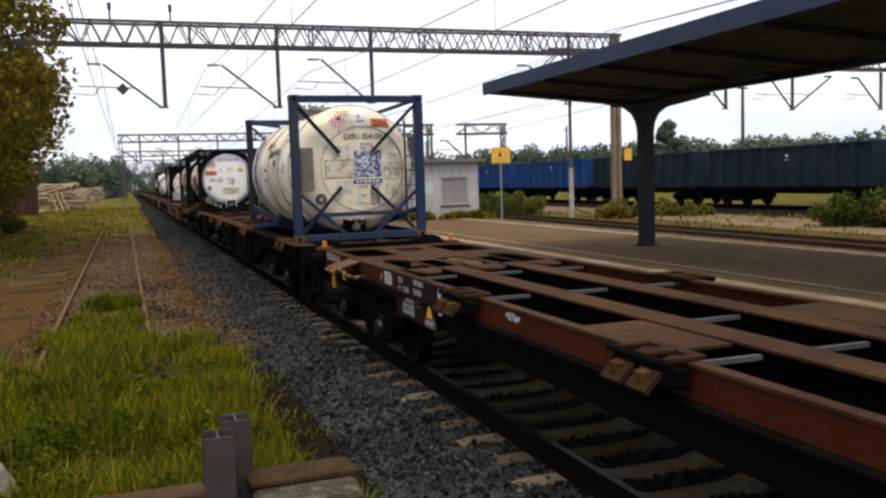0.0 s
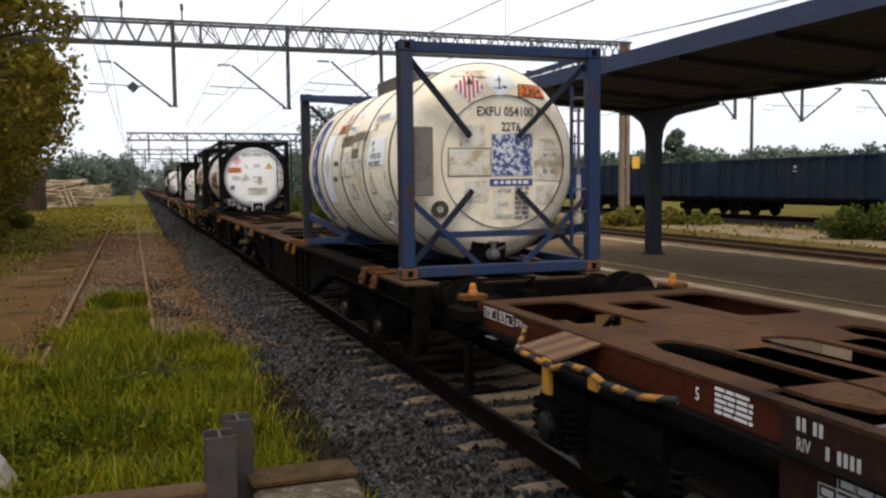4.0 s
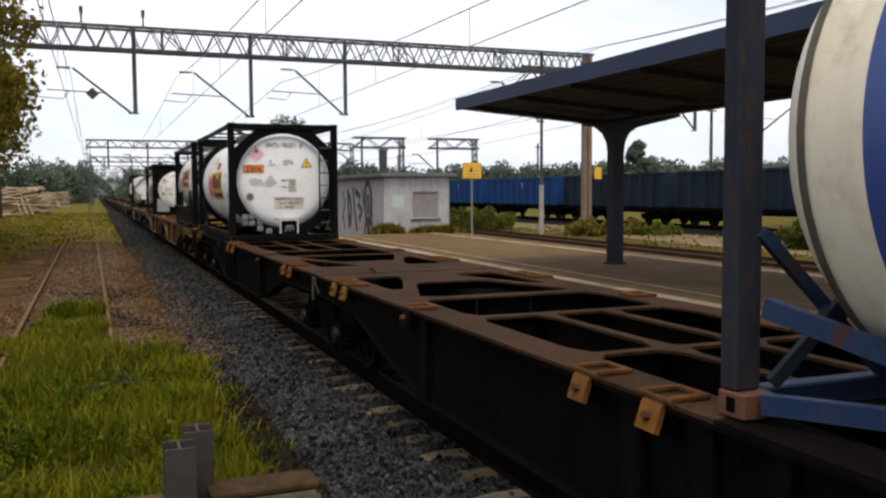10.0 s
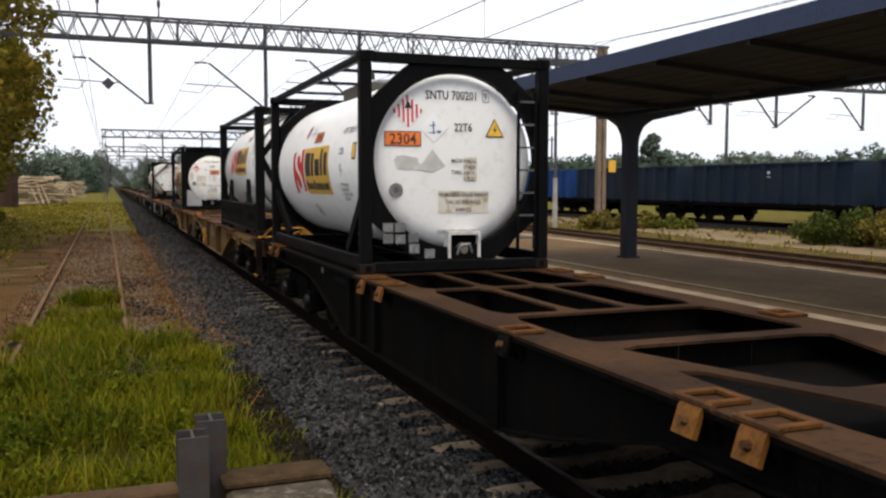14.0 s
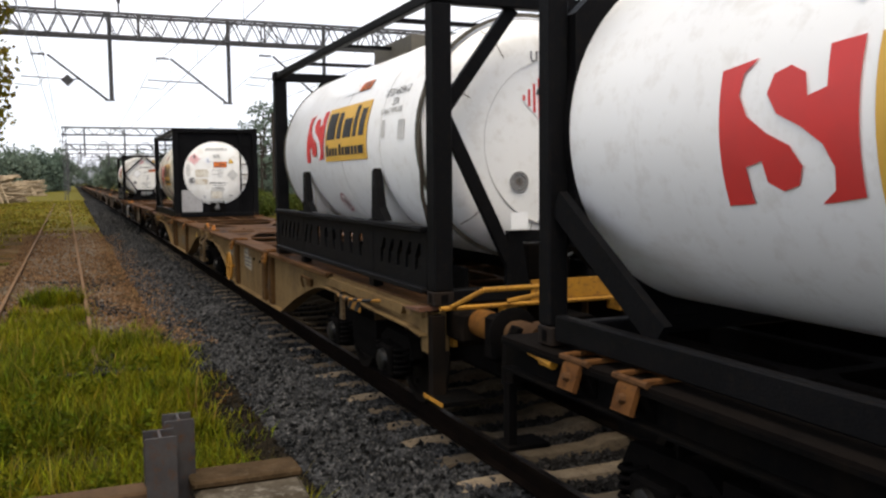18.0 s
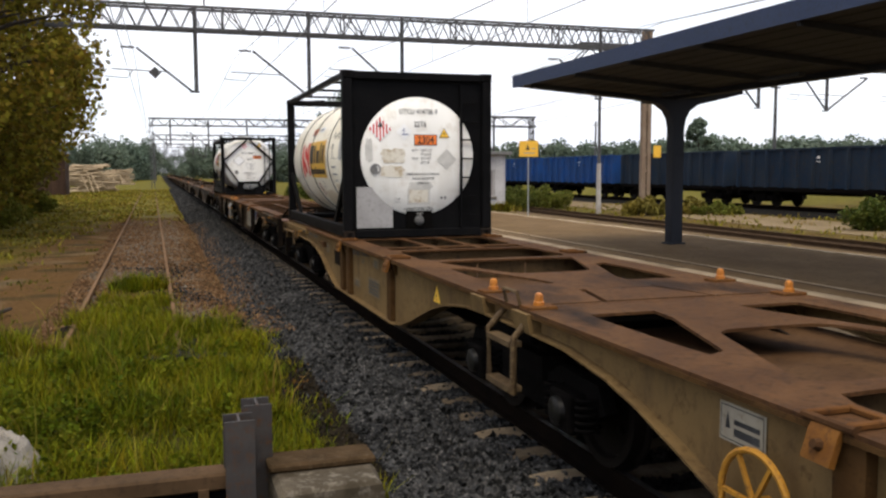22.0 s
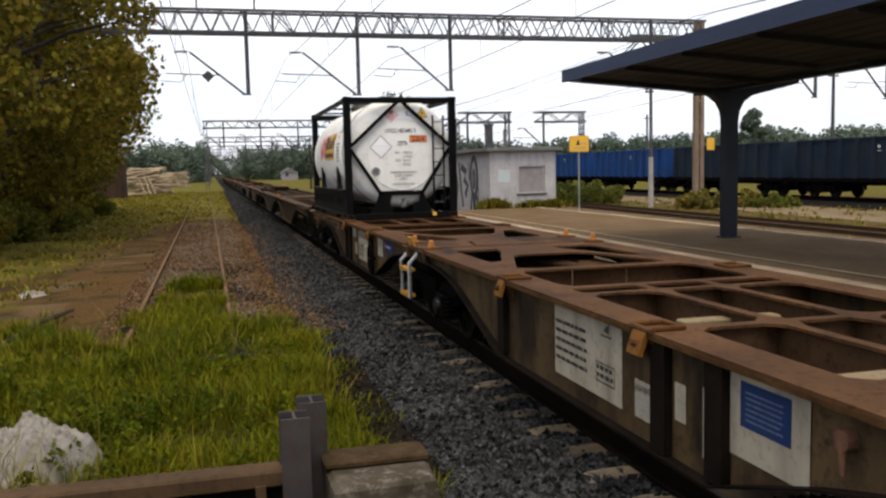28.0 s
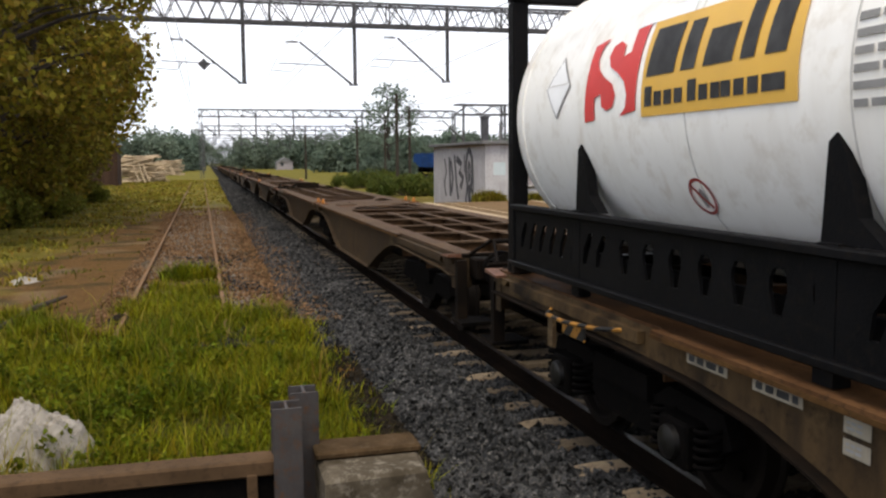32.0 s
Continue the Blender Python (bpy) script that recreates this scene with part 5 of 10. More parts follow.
for i, (x, y, w, h, mt) in enumerate(((17.6, 50, 5.5, 1.9, M_BUSH), (20.5, 52, 5.0, 1.8, M_BUSH), (26.2, 43.4, 2.6, 1.15, M_BUSH_YELLOW), (29.0, 43.0, 1.3, 1.2, M_BUSH_YELLOW), (30.0, 42.4, 3.2, 0.85, M_BUSH_LIGHT),
                                      (29.0, 28.5, 4.5, 1.7, M_BUSH), (30.5, 26, 5, 1.9, M_BUSH_YELLOW), (31.0, 23, 5, 1.9, M_BUSH), (24.1, 53.5, 3.9, 1.75, M_BUSH_LIGHT), (14.5, 62, 6, 1.7, M_BUSH), (16.0, 70, 7, 1.8, M_BUSH),
                                      (15.0, 82, 7, 2.0, M_BUSH), (13.5, 38.6, 1.6, 0.45, M_BUSH), (15.2, 38.7, 1.8, 0.4, M_BUSH), (12.2, 42, 1.3, 0.45, M_BUSH))):
    build_bush(x, y, w, h, 80 + i, mt, "low green bush beside the hut and tracks" if mt is not M_BUSH_YELLOW else "yellowish flowering bush beside the tracks")
build_tree(24.7, 122, 13.2, 5.0, 41, "half-bare broad tree behind the hut", 60, 40, 0.4, 0.28, M_LEAF_HAZED)
build_bush(24.0, 122, 9, 3.2, 42, M_LEAF_HAZED, "dense green thicket under the half-bare tree", 400, 0.35)
build_bush(31.0, 104, 3.6, 4.5, 43, M_LEAF_HAZED, "small round dark tree behind the hut", 300, 0.3)
build_tree(65.2, 96, 8.9, 2.0, 44, "dark pointed tree beyond the open wagons", 50, 150, 0.35, 0.1, M_LEAF_HAZED, narrow=1.6)


def far_wood(name, a, b, n, h, seed, label):
    rng = random.Random(seed)
    cs = []
    for i in range(n):
        t = (i + rng.random()) / n
        x, y = a[0] + (b[0] - a[0]) * t, a[1] + (b[1] - a[1]) * t
        top = h * (0.86 + 0.14 * math.sin(t * 19 + seed) * math.sin(t * 47 + 1.3 * seed)) * (0.88 + 0.24 * rng.random())
        for k in range(5):
            cs.append((x + rng.uniform(-4, 4), y + rng.uniform(-5, 5), GROUND_Z + top * (0.12 + 0.19 * k), top * 0.17 + 1.2))
    ob = part(name, leaf_cloud(name, cs, 120, 0.85, M_LEAF_HAZED, seed), None)
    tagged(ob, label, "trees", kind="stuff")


far_wood("distant_wood", (40, 225), (170, 165), 130, 9.0, 5, "distant dark green line of trees beyond the yard")
far_wood("distant_wood", (100, 190), (260, 50), 130, 9.5, 9, "distant dark green line of trees beyond the yard")
far_wood("distant_wood", (-60, 215), (-13, 255), 50, 9.5, 6, "distant green thicket behind the timber stacks")
far_wood("distant_wood", (-14, 250), (-3, 320), 34, 11.5, 7, "distant green trees beside the line")
far_wood("distant_wood", (12, 330), (60, 290), 40, 12.0, 8, "distant green trees beside the line")
far_wood("distant_wood", (28, 210), (48, 190), 14, 8.0, 12, "distant green trees beside the line")
far_wood("distant_wood", (-20, 560), (60, 600), 40, 14.0, 13, "hazy green woods at the end of the line")

# ---- shed, timber, rubble, posts ----
shed = thing("wooden_shed", "dark weathered wooden shed among the trees", "shed", pose(-12.9, 104, GROUND_Z))
for i in range(16):
    part("board", Build().box(0.01 + i * 0.2, 0.195 + i * 0.2, -0.03, 0.0, 0, 4.6 + 0.02 * (i % 3)), M_SHED, shed)
for i in range(14):
    part("board", Build().box(3.2, 3.23, 0.01 + i * 0.3, 0.29 + i * 0.3, 0, 4.6), M_SHED, shed)
part("frame", Build().box(0.02, 3.19, 0.002, 0.1, 0, 4.6).box(3.1, 3.195, 0.1, 4.2, 0, 4.6), M_SHED, shed)
part("roof", Build().loft([[(-0.3, y, 4.6), (3.6, y, 4.6), (1.6, y, 5.8)] for y in (-0.3, 4.5)]), M_ROOFFELT, shed)


def build_logpile(x, y, w, h, l, seed, label):
    ob = thing("timber_stack", label, "timber stack", pose(x, y, GROUND_Z), "timber stacks")
    rng = random.Random(seed)
    z = 0.14
    while z < h:
        ww = w * (1 - 0.35 * (z / h) ** 1.6)
        for k in range(6):
            r = rng.uniform(0.07, 0.16)
            y = l * (k + 0.5) / 6 * 0.35 + rng.uniform(-0.15, 0.15)
            m, ln = rng.uniform(-ww * 0.42, ww * 0.42), rng.uniform(0.35, 0.9) * w * 0.5
            tilt, turn = rng.gauss(0, 0.10), rng.uniform(-0.5, 0.5)
            part("log", Build().tube([(m - ln, y - turn, z - tilt * ln), (m + ln, y + turn, z + tilt * ln)], [r, r * 0.85], 7), M_LOG, ob)
        z += 0.23
    for k in range(4):
        x = rng.uniform(-w * 0.4, w * 0.5)
        part("log", Build().tube([(x, -0.9, 0.1), (x - rng.uniform(0.3, 1.0), -0.2, h * rng.uniform(0.4, 0.8))], 0.09, 7), M_LOG, ob)
    return ob


build_logpile(-8.7, 120, 4.8, 3.4, 3.5, 1, "untidy stack of pale cut timber beside the siding")
build_logpile(-6.9, 124, 2.4, 2.4, 3.0, 2, "lower untidy stack of pale cut timber")
build_logpile(-7.7, 186, 4.6, 3.0, 3.5, 5, "distant even stack of pale cut timber")
low = thing("low_building", "low grey building behind the timber", "building", pose(-24, 150, GROUND_Z))
part("wall", Build().box(0, 9, 0, 8, 0, 3.4), M_PLASTER, low)
part("roof", Build().loft([[(-0.4, y, 3.4), (9.4, y, 3.4), (4.5, y, 5.0)] for y in (-0.4, 8.4)]), M_ROOFFELT, low)
for i, (x, y, w, h) in enumerate(((17.5, 330, 8, 6.0), (22.0, 290, 5, 4.0))):
    hs = thing("distant_house", "small pale distant house beside the line", "house", pose(x, y, GROUND_Z), "distant houses")
    part("wall", Build().box(0, w, 0, 7, 0, h * 0.62), M_SHUTTER, hs)
    part("roof", Build().loft([[(-0.3, yy, h * 0.62), (w + 0.3, yy, h * 0.62), (w / 2, yy, h)] for yy in (-0.3, 7.3)]), M_ROOFFELT, hs)
    part("window", Build().box(1.0, 2.0, -0.03, 0.03, 1.2, 2.4), M_GLASS_DARK, hs)


def heap(name, x, y, w, l, h, mat, label, seed, cat):
    rs = random.Random(seed)
    vs, fs, n, m = [], [], 60, 110
    for j in range(n + 1):
        for i in range(m):
            a, r = 2 * math.pi * i / m, j / n
            k = 1 + 0.16 * noise.noise(Vector((2 * math.cos(a), 2 * math.sin(a), seed)))
            px, py = math.cos(a) * r * w / 2 * k, math.sin(a) * r * l / 2 * k
            z = h * (1 - r ** (4.5 if h > 0.3 else 1.7)) + (0.22 * noise.noise(Vector((px * 3.3, py * 3.3, seed))) + 0.09 * noise.noise(Vector((px * 9, py * 9, seed))) + 0.07 * noise.noise(Vector((px * 22, py * 22, seed))) + 0.035 * noise.noise(Vector((px * 55, py * 55, seed)))) * min(1.0, h * 2) * (1 - r * 0.5) - 0.06 * r
            vs.append((px, py, z))
    for j in range(n):
        for i in range(m):
            fs.append((j * m + i, j * m + (i + 1) % m, (j + 1) * m + (i + 1) % m, (j + 1) * m + i))
    ob = part(name, Build().add(vs, fs), mat, None, "", pose(x, y, GROUND_Z))
    tagged(ob, label, cat)
    return ob


heap("lime_mound", -1.64, 7.75, 1.30, 1.4, 0.46, M_RUBBLE, "heap of white crumbly lime rubble in the grass", 3, "rubble")
heap("debris", -3.95, 20.8, 0.9, 1.3, 0.07, M_RUBBLE, "small pale debris on bare earth", 8, "debris")
heap("earth_mound", -1.40, 14.4, 0.8, 1.2, 0.16, M_OIL_EARTH, "small mound of dark turned earth in the grass", 11, "earth")
heap("earth_mound", 1.42, 8.6, 0.34, 3.6, 0.09, M_OIL_EARTH, "dark oily earth beside the ballast", 5, "earth")
br = Build().tube([(-3.15, 14.2, -0.28), (-2.9, 15.6, -0.2), (-2.6, 17.2, -0.24)], [0.04, 0.05, 0.03], 6)
tagged(part("fallen_branch", br, M_BARK), "dark fallen branch lying in the grass", "branch")


def ibeam(ob, x, y, z0, z1, w, d, name="post"):
    """An upright I section, flanges across x."""
    t = 0.013
    sec = [(-w / 2, -d / 2), (w / 2, -d / 2), (w / 2, -d / 2 + t), (t / 2, -d / 2 + t), (t / 2, d / 2 - t), (w / 2, d / 2 - t), (w / 2, d / 2), (-w / 2, d / 2), (-w / 2, d / 2 - t), (-t / 2, d / 2 - t), (-t / 2, -d / 2 + t), (-w / 2, -d / 2 + t)]
    return part(name, Build().prism([(x + a, y + c) for a, c in sec], "z", z0, z1), M_HBEAM, ob)


posts = thing("steel_post_pair", "pair of short grey rusty steel I-section posts", "post", pose(0, 0, 0))
ibeam(posts, 0.345, 4.42, GROUND_Z - 0.3, 0.965, 0.145, 0.16)
ibeam(posts, 0.455, 4.63, GROUND_Z - 0.3, 0.985, 0.145, 0.16)
edge = thing("retaining_edge", "low retaining edge of a rusty brown beam over a dark gap", "retaining wall", pose(0, 0, 0))
part("beam", Build().box(-4.6, 0.29, 4.40, 4.56, 0.60, 0.69, 0.012), M_RUSTBEAM, edge)
# Near-black sheet put in for the shaded gap below the beam.
part("plank", Build().box(-4.6, 0.29, 4.44, 4.53, -0.4, 0.595), M_UNDER, edge)
part("bracket", Build().box(0.14, 0.19, 4.38, 4.43, -0.3, 0.62), M_RUSTBEAM, edge)
blk = Build()
blk.loft([[(0.50 + d, 4.13 + d, z), (1.03 - d + e, 4.16 + d, z), (1.06 - d + e, 4.62 - d, z), (0.50 + d, 4.60 - d, z)] for z, d, e in ((-0.5, 0, 0.06), (0.40, 0, 0.06), (0.55, 0, 0.01), (0.63, 0.004, 0.0), (0.655, 0.03, 0.0))])
tagged(part("concrete_block", blk, M_CONCRETE), "chipped grey concrete block beside the steel posts", "concrete block")
tagged(part("timber_sill", Build().box(0.49, 1.05, 4.40, 4.63, 0.656, 0.70, 0.012), M_MOSS_TOP), "mossy brown timber on the concrete block", "timber")
# Out of view; coloured dark to keep bounced light off the tanks.
ramp = Build().box(-4.6, 1.05, -3.0, 4.11, -0.5, 0.50)
tagged(part("loading_ramp", ramp, M_RAMP), "low dark ramp behind the posts", "ramp", kind="structure")


def grass(name, n, area, h, mat, seed, keep, power=1.0, width=0.012):
    rs = np.random.RandomState(seed)
    x0, x1, y0, y1 = area
    x = x0 + (x1 - x0) * rs.rand(n)
    y = y0 + (y1 - y0) * rs.rand(n) ** power
    tuft = np.array([noise.noise(Vector((a * 0.9, b * 0.9, seed))) for a, b in zip(x, y)])
    fine = np.array([noise.noise(Vector((a * 3.1, b * 3.1, seed + 5))) for a, b in zip(x, y)])
    ok = keep(x, y, tuft, fine) > rs.rand(n)
    x, y, tuft = x[ok], y[ok], tuft[ok]
    n = len(x)
    hh = h * (0.45 + 0.75 * rs.rand(n)) * (1 + 0.7 * tuft)
    a = rs.rand(n) * 6.283
    lean = hh * (0.1 + 0.9 * rs.rand(n))
    dx, dy = np.cos(a), np.sin(a)
    w = width * (0.7 + 0.7 * rs.rand(n)) * (1 + y / 14)
    z = np.full(n, GROUND_Z - 0.06)
    px, py = -dy * w, dx * w
    v = np.stack([np.stack([x - px, y - py, z], -1), np.stack([x + px, y + py, z], -1),
                  np.stack([x + dx * lean * 0.35 + px * 0.8, y + dy * lean * 0.35 + py * 0.8, z + hh * 0.6], -1),
                  np.stack([x + dx * lean * 0.35 - px * 0.8, y + dy * lean * 0.35 - py * 0.8, z + hh * 0.6], -1),
                  np.stack([x + dx * lean, y + dy * lean, z + hh], -1)], 1)
    q = np.array([(0, 1, 2), (0, 2, 3), (3, 2, 4)])
    f = (q[None] + 5 * np.arange(n)[:, None, None]).reshape(-1, 3)
    return part(name, arrays_mesh(name, v.reshape(-1, 3), f, mat), None)


litter_at = []
rs_l = random.Random(31)
for k in range(36):
    yy = rs_l.uniform(5.0, 11.0)
    litter_at.append((1.55 - 0.02 * (yy - 9) + rs_l.gauss(0, 0.09) if yy > 8 else rs_l.uniform(1.1, 1.4), yy if k % 3 else rs_l.gauss(10.1, 0.25), GROUND_Z + 0.07, 0.10))
tagged(part("leaf_litter", leaf_cloud("leaf_litter", litter_at, 9, 0.06, M_LITTER, 77, 0.0), None), "dead orange-brown leaves along the edge of the grass", "leaves", kind="stuff")


def lush(x, y, t, f):
    edge_ = np.clip((1.35 - 0.03 * (y - 9) + 0.5 * f - x) / 0.5, 0, 1)
    front = np.clip((14.6 + 4.4 * np.exp(-((x + 0.55) / 0.75) ** 4) + 1.2 * np.exp(-((x - 0.8) / 0.4) ** 2) + 3.5 * t + 2.4 * f - y) / 1.3, 0, 1)
    near = np.clip((7.5 - y) / 2.0, 0, 1)
    return edge_ * front * np.clip(0.62 + 0.9 * f + 0.6 * t + 0.6 * near, 0.12, 1)


def sparse(x, y, t, f):
    side = np.clip((-4.2 + 0.03 * y - x + 2.0 * t) / 1.5, 0, 1)
    mid = np.clip((y - 44 + 8 * t) / 8, 0, 1)
    return np.clip(np.maximum(side, mid), 0, 1) * np.clip(0.35 + f + t, 0, 1)


tagged(grass("tall_grass", 200000, (-7.5, 1.6, 4.9, 20.5), 0.30, M_GRASS, 7, lush, 0.9, 0.0042), "lush tall green grass growing over the siding's end", "grass", kind="stuff")
tagged(grass("tall_stalks", 5000, (-7.0, 1.3, 5.0, 16), 0.52, M_GRASS_DRY, 17, lambda x, y, t, f: lush(x, y, t, f) * np.clip(0.2 + 1.5 * f, 0, 1), 0.9, 0.0035), "sparse taller grass stalks", "grass", kind="stuff")
tagged(grass("yard_grass", 60000, (-12, -1.8, 10, 40), 0.09, M_GRASS_DULL, 18, lambda x, y, t, f: np.clip(-0.35 + 1.6 * t + 1.0 * f + np.clip((-5 + 0.04 * y - x) / 3, 0, 1) * 0.8, 0, 1), 1.1, 0.008), "patchy green grass on the yard", "grass", kind="stuff")
tagged(grass("edge_weeds", 22000, (0.5, 1.62, 5.0, 14), 0.22, M_GRASS, 27, lambda x, y, t, f: np.clip(0.8 - (x - 1.05) * 1.5 + 1.5 * f, 0, 1), 1.0, 0.005), "low weeds creeping into the ballast's edge", "weeds", kind="stuff")
tagged(grass("short_grass", 90000, (-14, 1.25, 14, 130), 0.17, M_GRASS_DRY, 8, sparse, 1.2, 0.012), "short yellow-green grass on the bare yard", "grass", kind="stuff")
tagged(grass("weeds", 30000, (15, 33, 16, 60), 0.20, M_GRASS_DRY, 9, lambda x, y, t, f: np.clip(-0.5 + 2.0 * f + 2.2 * t, 0, 1), 1.0, 0.012), "rough weeds between the far tracks", "grass", kind="stuff")
tagged(grass("dry_stalks", 700, (-2.3, -1.0, 5.4, 7.4), 0.62, M_GRASS_DRY, 19, lambda x, y, t, f: np.full(len(x), 0.7), 1.0, 0.0028), "thin dry stalks in front of the rubble", "grass", kind="stuff")
tagged(grass("hut_weeds", 7000, (11.9, 16.6, 38.4, 39.27), 0.42, M_GRASS_DRY, 33, lambda x, y, t, f: np.clip(-0.1 + (y - 38.5) * 0.8 + 1.4 * f + 1.0 * t, 0, 1), 1.0, 0.007), "rough weeds at the foot of the hut", "weeds", kind="stuff")
tagged(grass("platform_weeds", 14000, (9.5, 14.5, 14, 38), 0.06, M_GRASS_DRY, 21, lambda x, y, t, f: np.clip(-1.0 + 2.4 * f + 2.2 * t, 0, 1), 1.0, 0.006), "low weeds in the cracks of the platform", "weeds", kind="stuff")
for ob_ in [o for o in bpy.data.objects if o.name.startswith(("platform_weeds", "hut_weeds"))]:
    ob_.matrix_basis = pose(0, 0, PLAT_Z - GROUND_Z)


rs_w = random.Random(52)
weed_at = []
for k in range(150):
    wx, wy = rs_w.uniform(-3.6, 1.0), rs_w.uniform(5.2, 12.0)
    if k % 3 == 0:
        wx, wy = rs_w.gauss(-1.3, 0.5), rs_w.gauss(8.6, 1.0)
    for q in range(3):
        weed_at.append((wx + rs_w.gauss(0, 0.04), wy + rs_w.gauss(0, 0.04), GROUND_Z + 0.10 + 0.11 * q, 0.085))
tagged(part("leafy_weeds", leaf_cloud("leafy_weeds", weed_at, 22, 0.055, M_WEED, 53), None), "leafy dark green weeds among the tall grass", "weeds", kind="stuff")


# ---- lettering and stickers on curved and flat faces ----
def bend(b2d, mapper, step=0.1):
    """2D faces cut into strips across b, then laid on a surface by mapper(a, b)."""
    bm = bmesh.new()
    vs = [bm.verts.new((p[0], p[1], 0)) for p in b2d.v]
    for f in b2d.f:
        try:
            bm.faces.new([vs[i] for i in f])
        except ValueError:
            pass
    for axis in ((0, 1, 0), (1, 0, 0)):
        k = 1 if axis[1] else 0
        lo, hi = min(v.co[k] for v in bm.verts), max(v.co[k] for v in bm.verts)
        n = int((hi - lo) / step)
        for i in range(1, n + 1):
            c = lo + (hi - lo) * i / (n + 1)
            bmesh.ops.bisect_plane(bm, geom=bm.verts[:] + bm.edges[:] + bm.faces[:], plane_co=(c, c, 0), plane_no=axis)
    out = Build()
    bm.verts.index_update()
    out.add([mapper(v.co.x, v.co.y) for v in bm.verts], [[v.index for v in f.verts] for f in bm.faces])
    bm.free()
    return out


TEXTS = {}


def letters(body, size, align="LEFT", squeeze=1.0):
    """The outlines of words in the built-in font, as flat faces."""
    key = (body, size, align, squeeze)
    if key not in TEXTS:
        cu = bpy.data.curves.new("words", "FONT")
        cu.body, cu.size, cu.align_x, cu.resolution_u, cu.offset = body, size, align, 2, 0.013 * size
        ob = bpy.data.objects.new("words", cu)
        me = ob.to_mesh()
        out = Build().add([(v.co.x * squeeze, v.co.y) for v in me.vertices], [tuple(p.vertices) for p in me.polygons])
        ob.to_mesh_clear()
        bpy.data.objects.remove(ob)
        bpy.data.curves.remove(cu)
        TEXTS[key] = out
    return TEXTS[key]


def flat(polys):
    b = Build()
    for p in polys:
        b.add([(q[0], q[1]) for q in p], [tuple(range(len(p)))])
    return b


def rect(a0, a1, b0, b1):
    return [(a0, b0), (a1, b0), (a1, b1), (a0, b1)]


def outline_box(a0, a1, b0, b1, w=0.012):
    return flat([rect(a0, a1, b0, b0 + w), rect(a0, a1, b1 - w, b1), rect(a0, a0 + w, b0, b1), rect(a1 - w, a1, b0, b1)])


def ragged(a, b, w, h, seed, n=22):
    """An irregular torn outline about (a, b)."""
    rng = random.Random(seed)
    out = []
    for k in range(n):
        t = 2 * math.pi * k / n
        q = 0.5 * (abs(math.cos(t)) ** 4 + abs(math.sin(t)) ** 4) ** -0.25 * rng.uniform(0.80, 1.06)
        out.append((a + w * q * math.cos(t), b + h * q * math.sin(t)))
    return out


def moved(b, da, db):
    return Build().add([(p[0] + da, p[1] + db) for p in b.v], b.f)


def bars(a0, b0, w, n, h, gap, seed=1, words=3):
    """Lines of unreadable print as rows of short bars."""
    rng = random.Random(seed)
    out = []
    for i in range(n):
        a = a0
        b = b0 - i * gap
        while a < a0 + w - 0.02:
            ww = min(rng.uniform(0.5, 1.4) * w / words, a0 + w - a)
            out.append(rect(a, a + ww, b, b + h))
            a += ww + h * 0.6
    return flat(out)


def wash(b, mapper, mat, parent, name, label="", lift=0.0, step=0.1):
    return part(name, bend(b, lambda p, q: mapper(p, q, lift), step), mat, parent, label)


# ---- tank containers ----
HW, CL, CH = 1.219, 6.058, 2.591


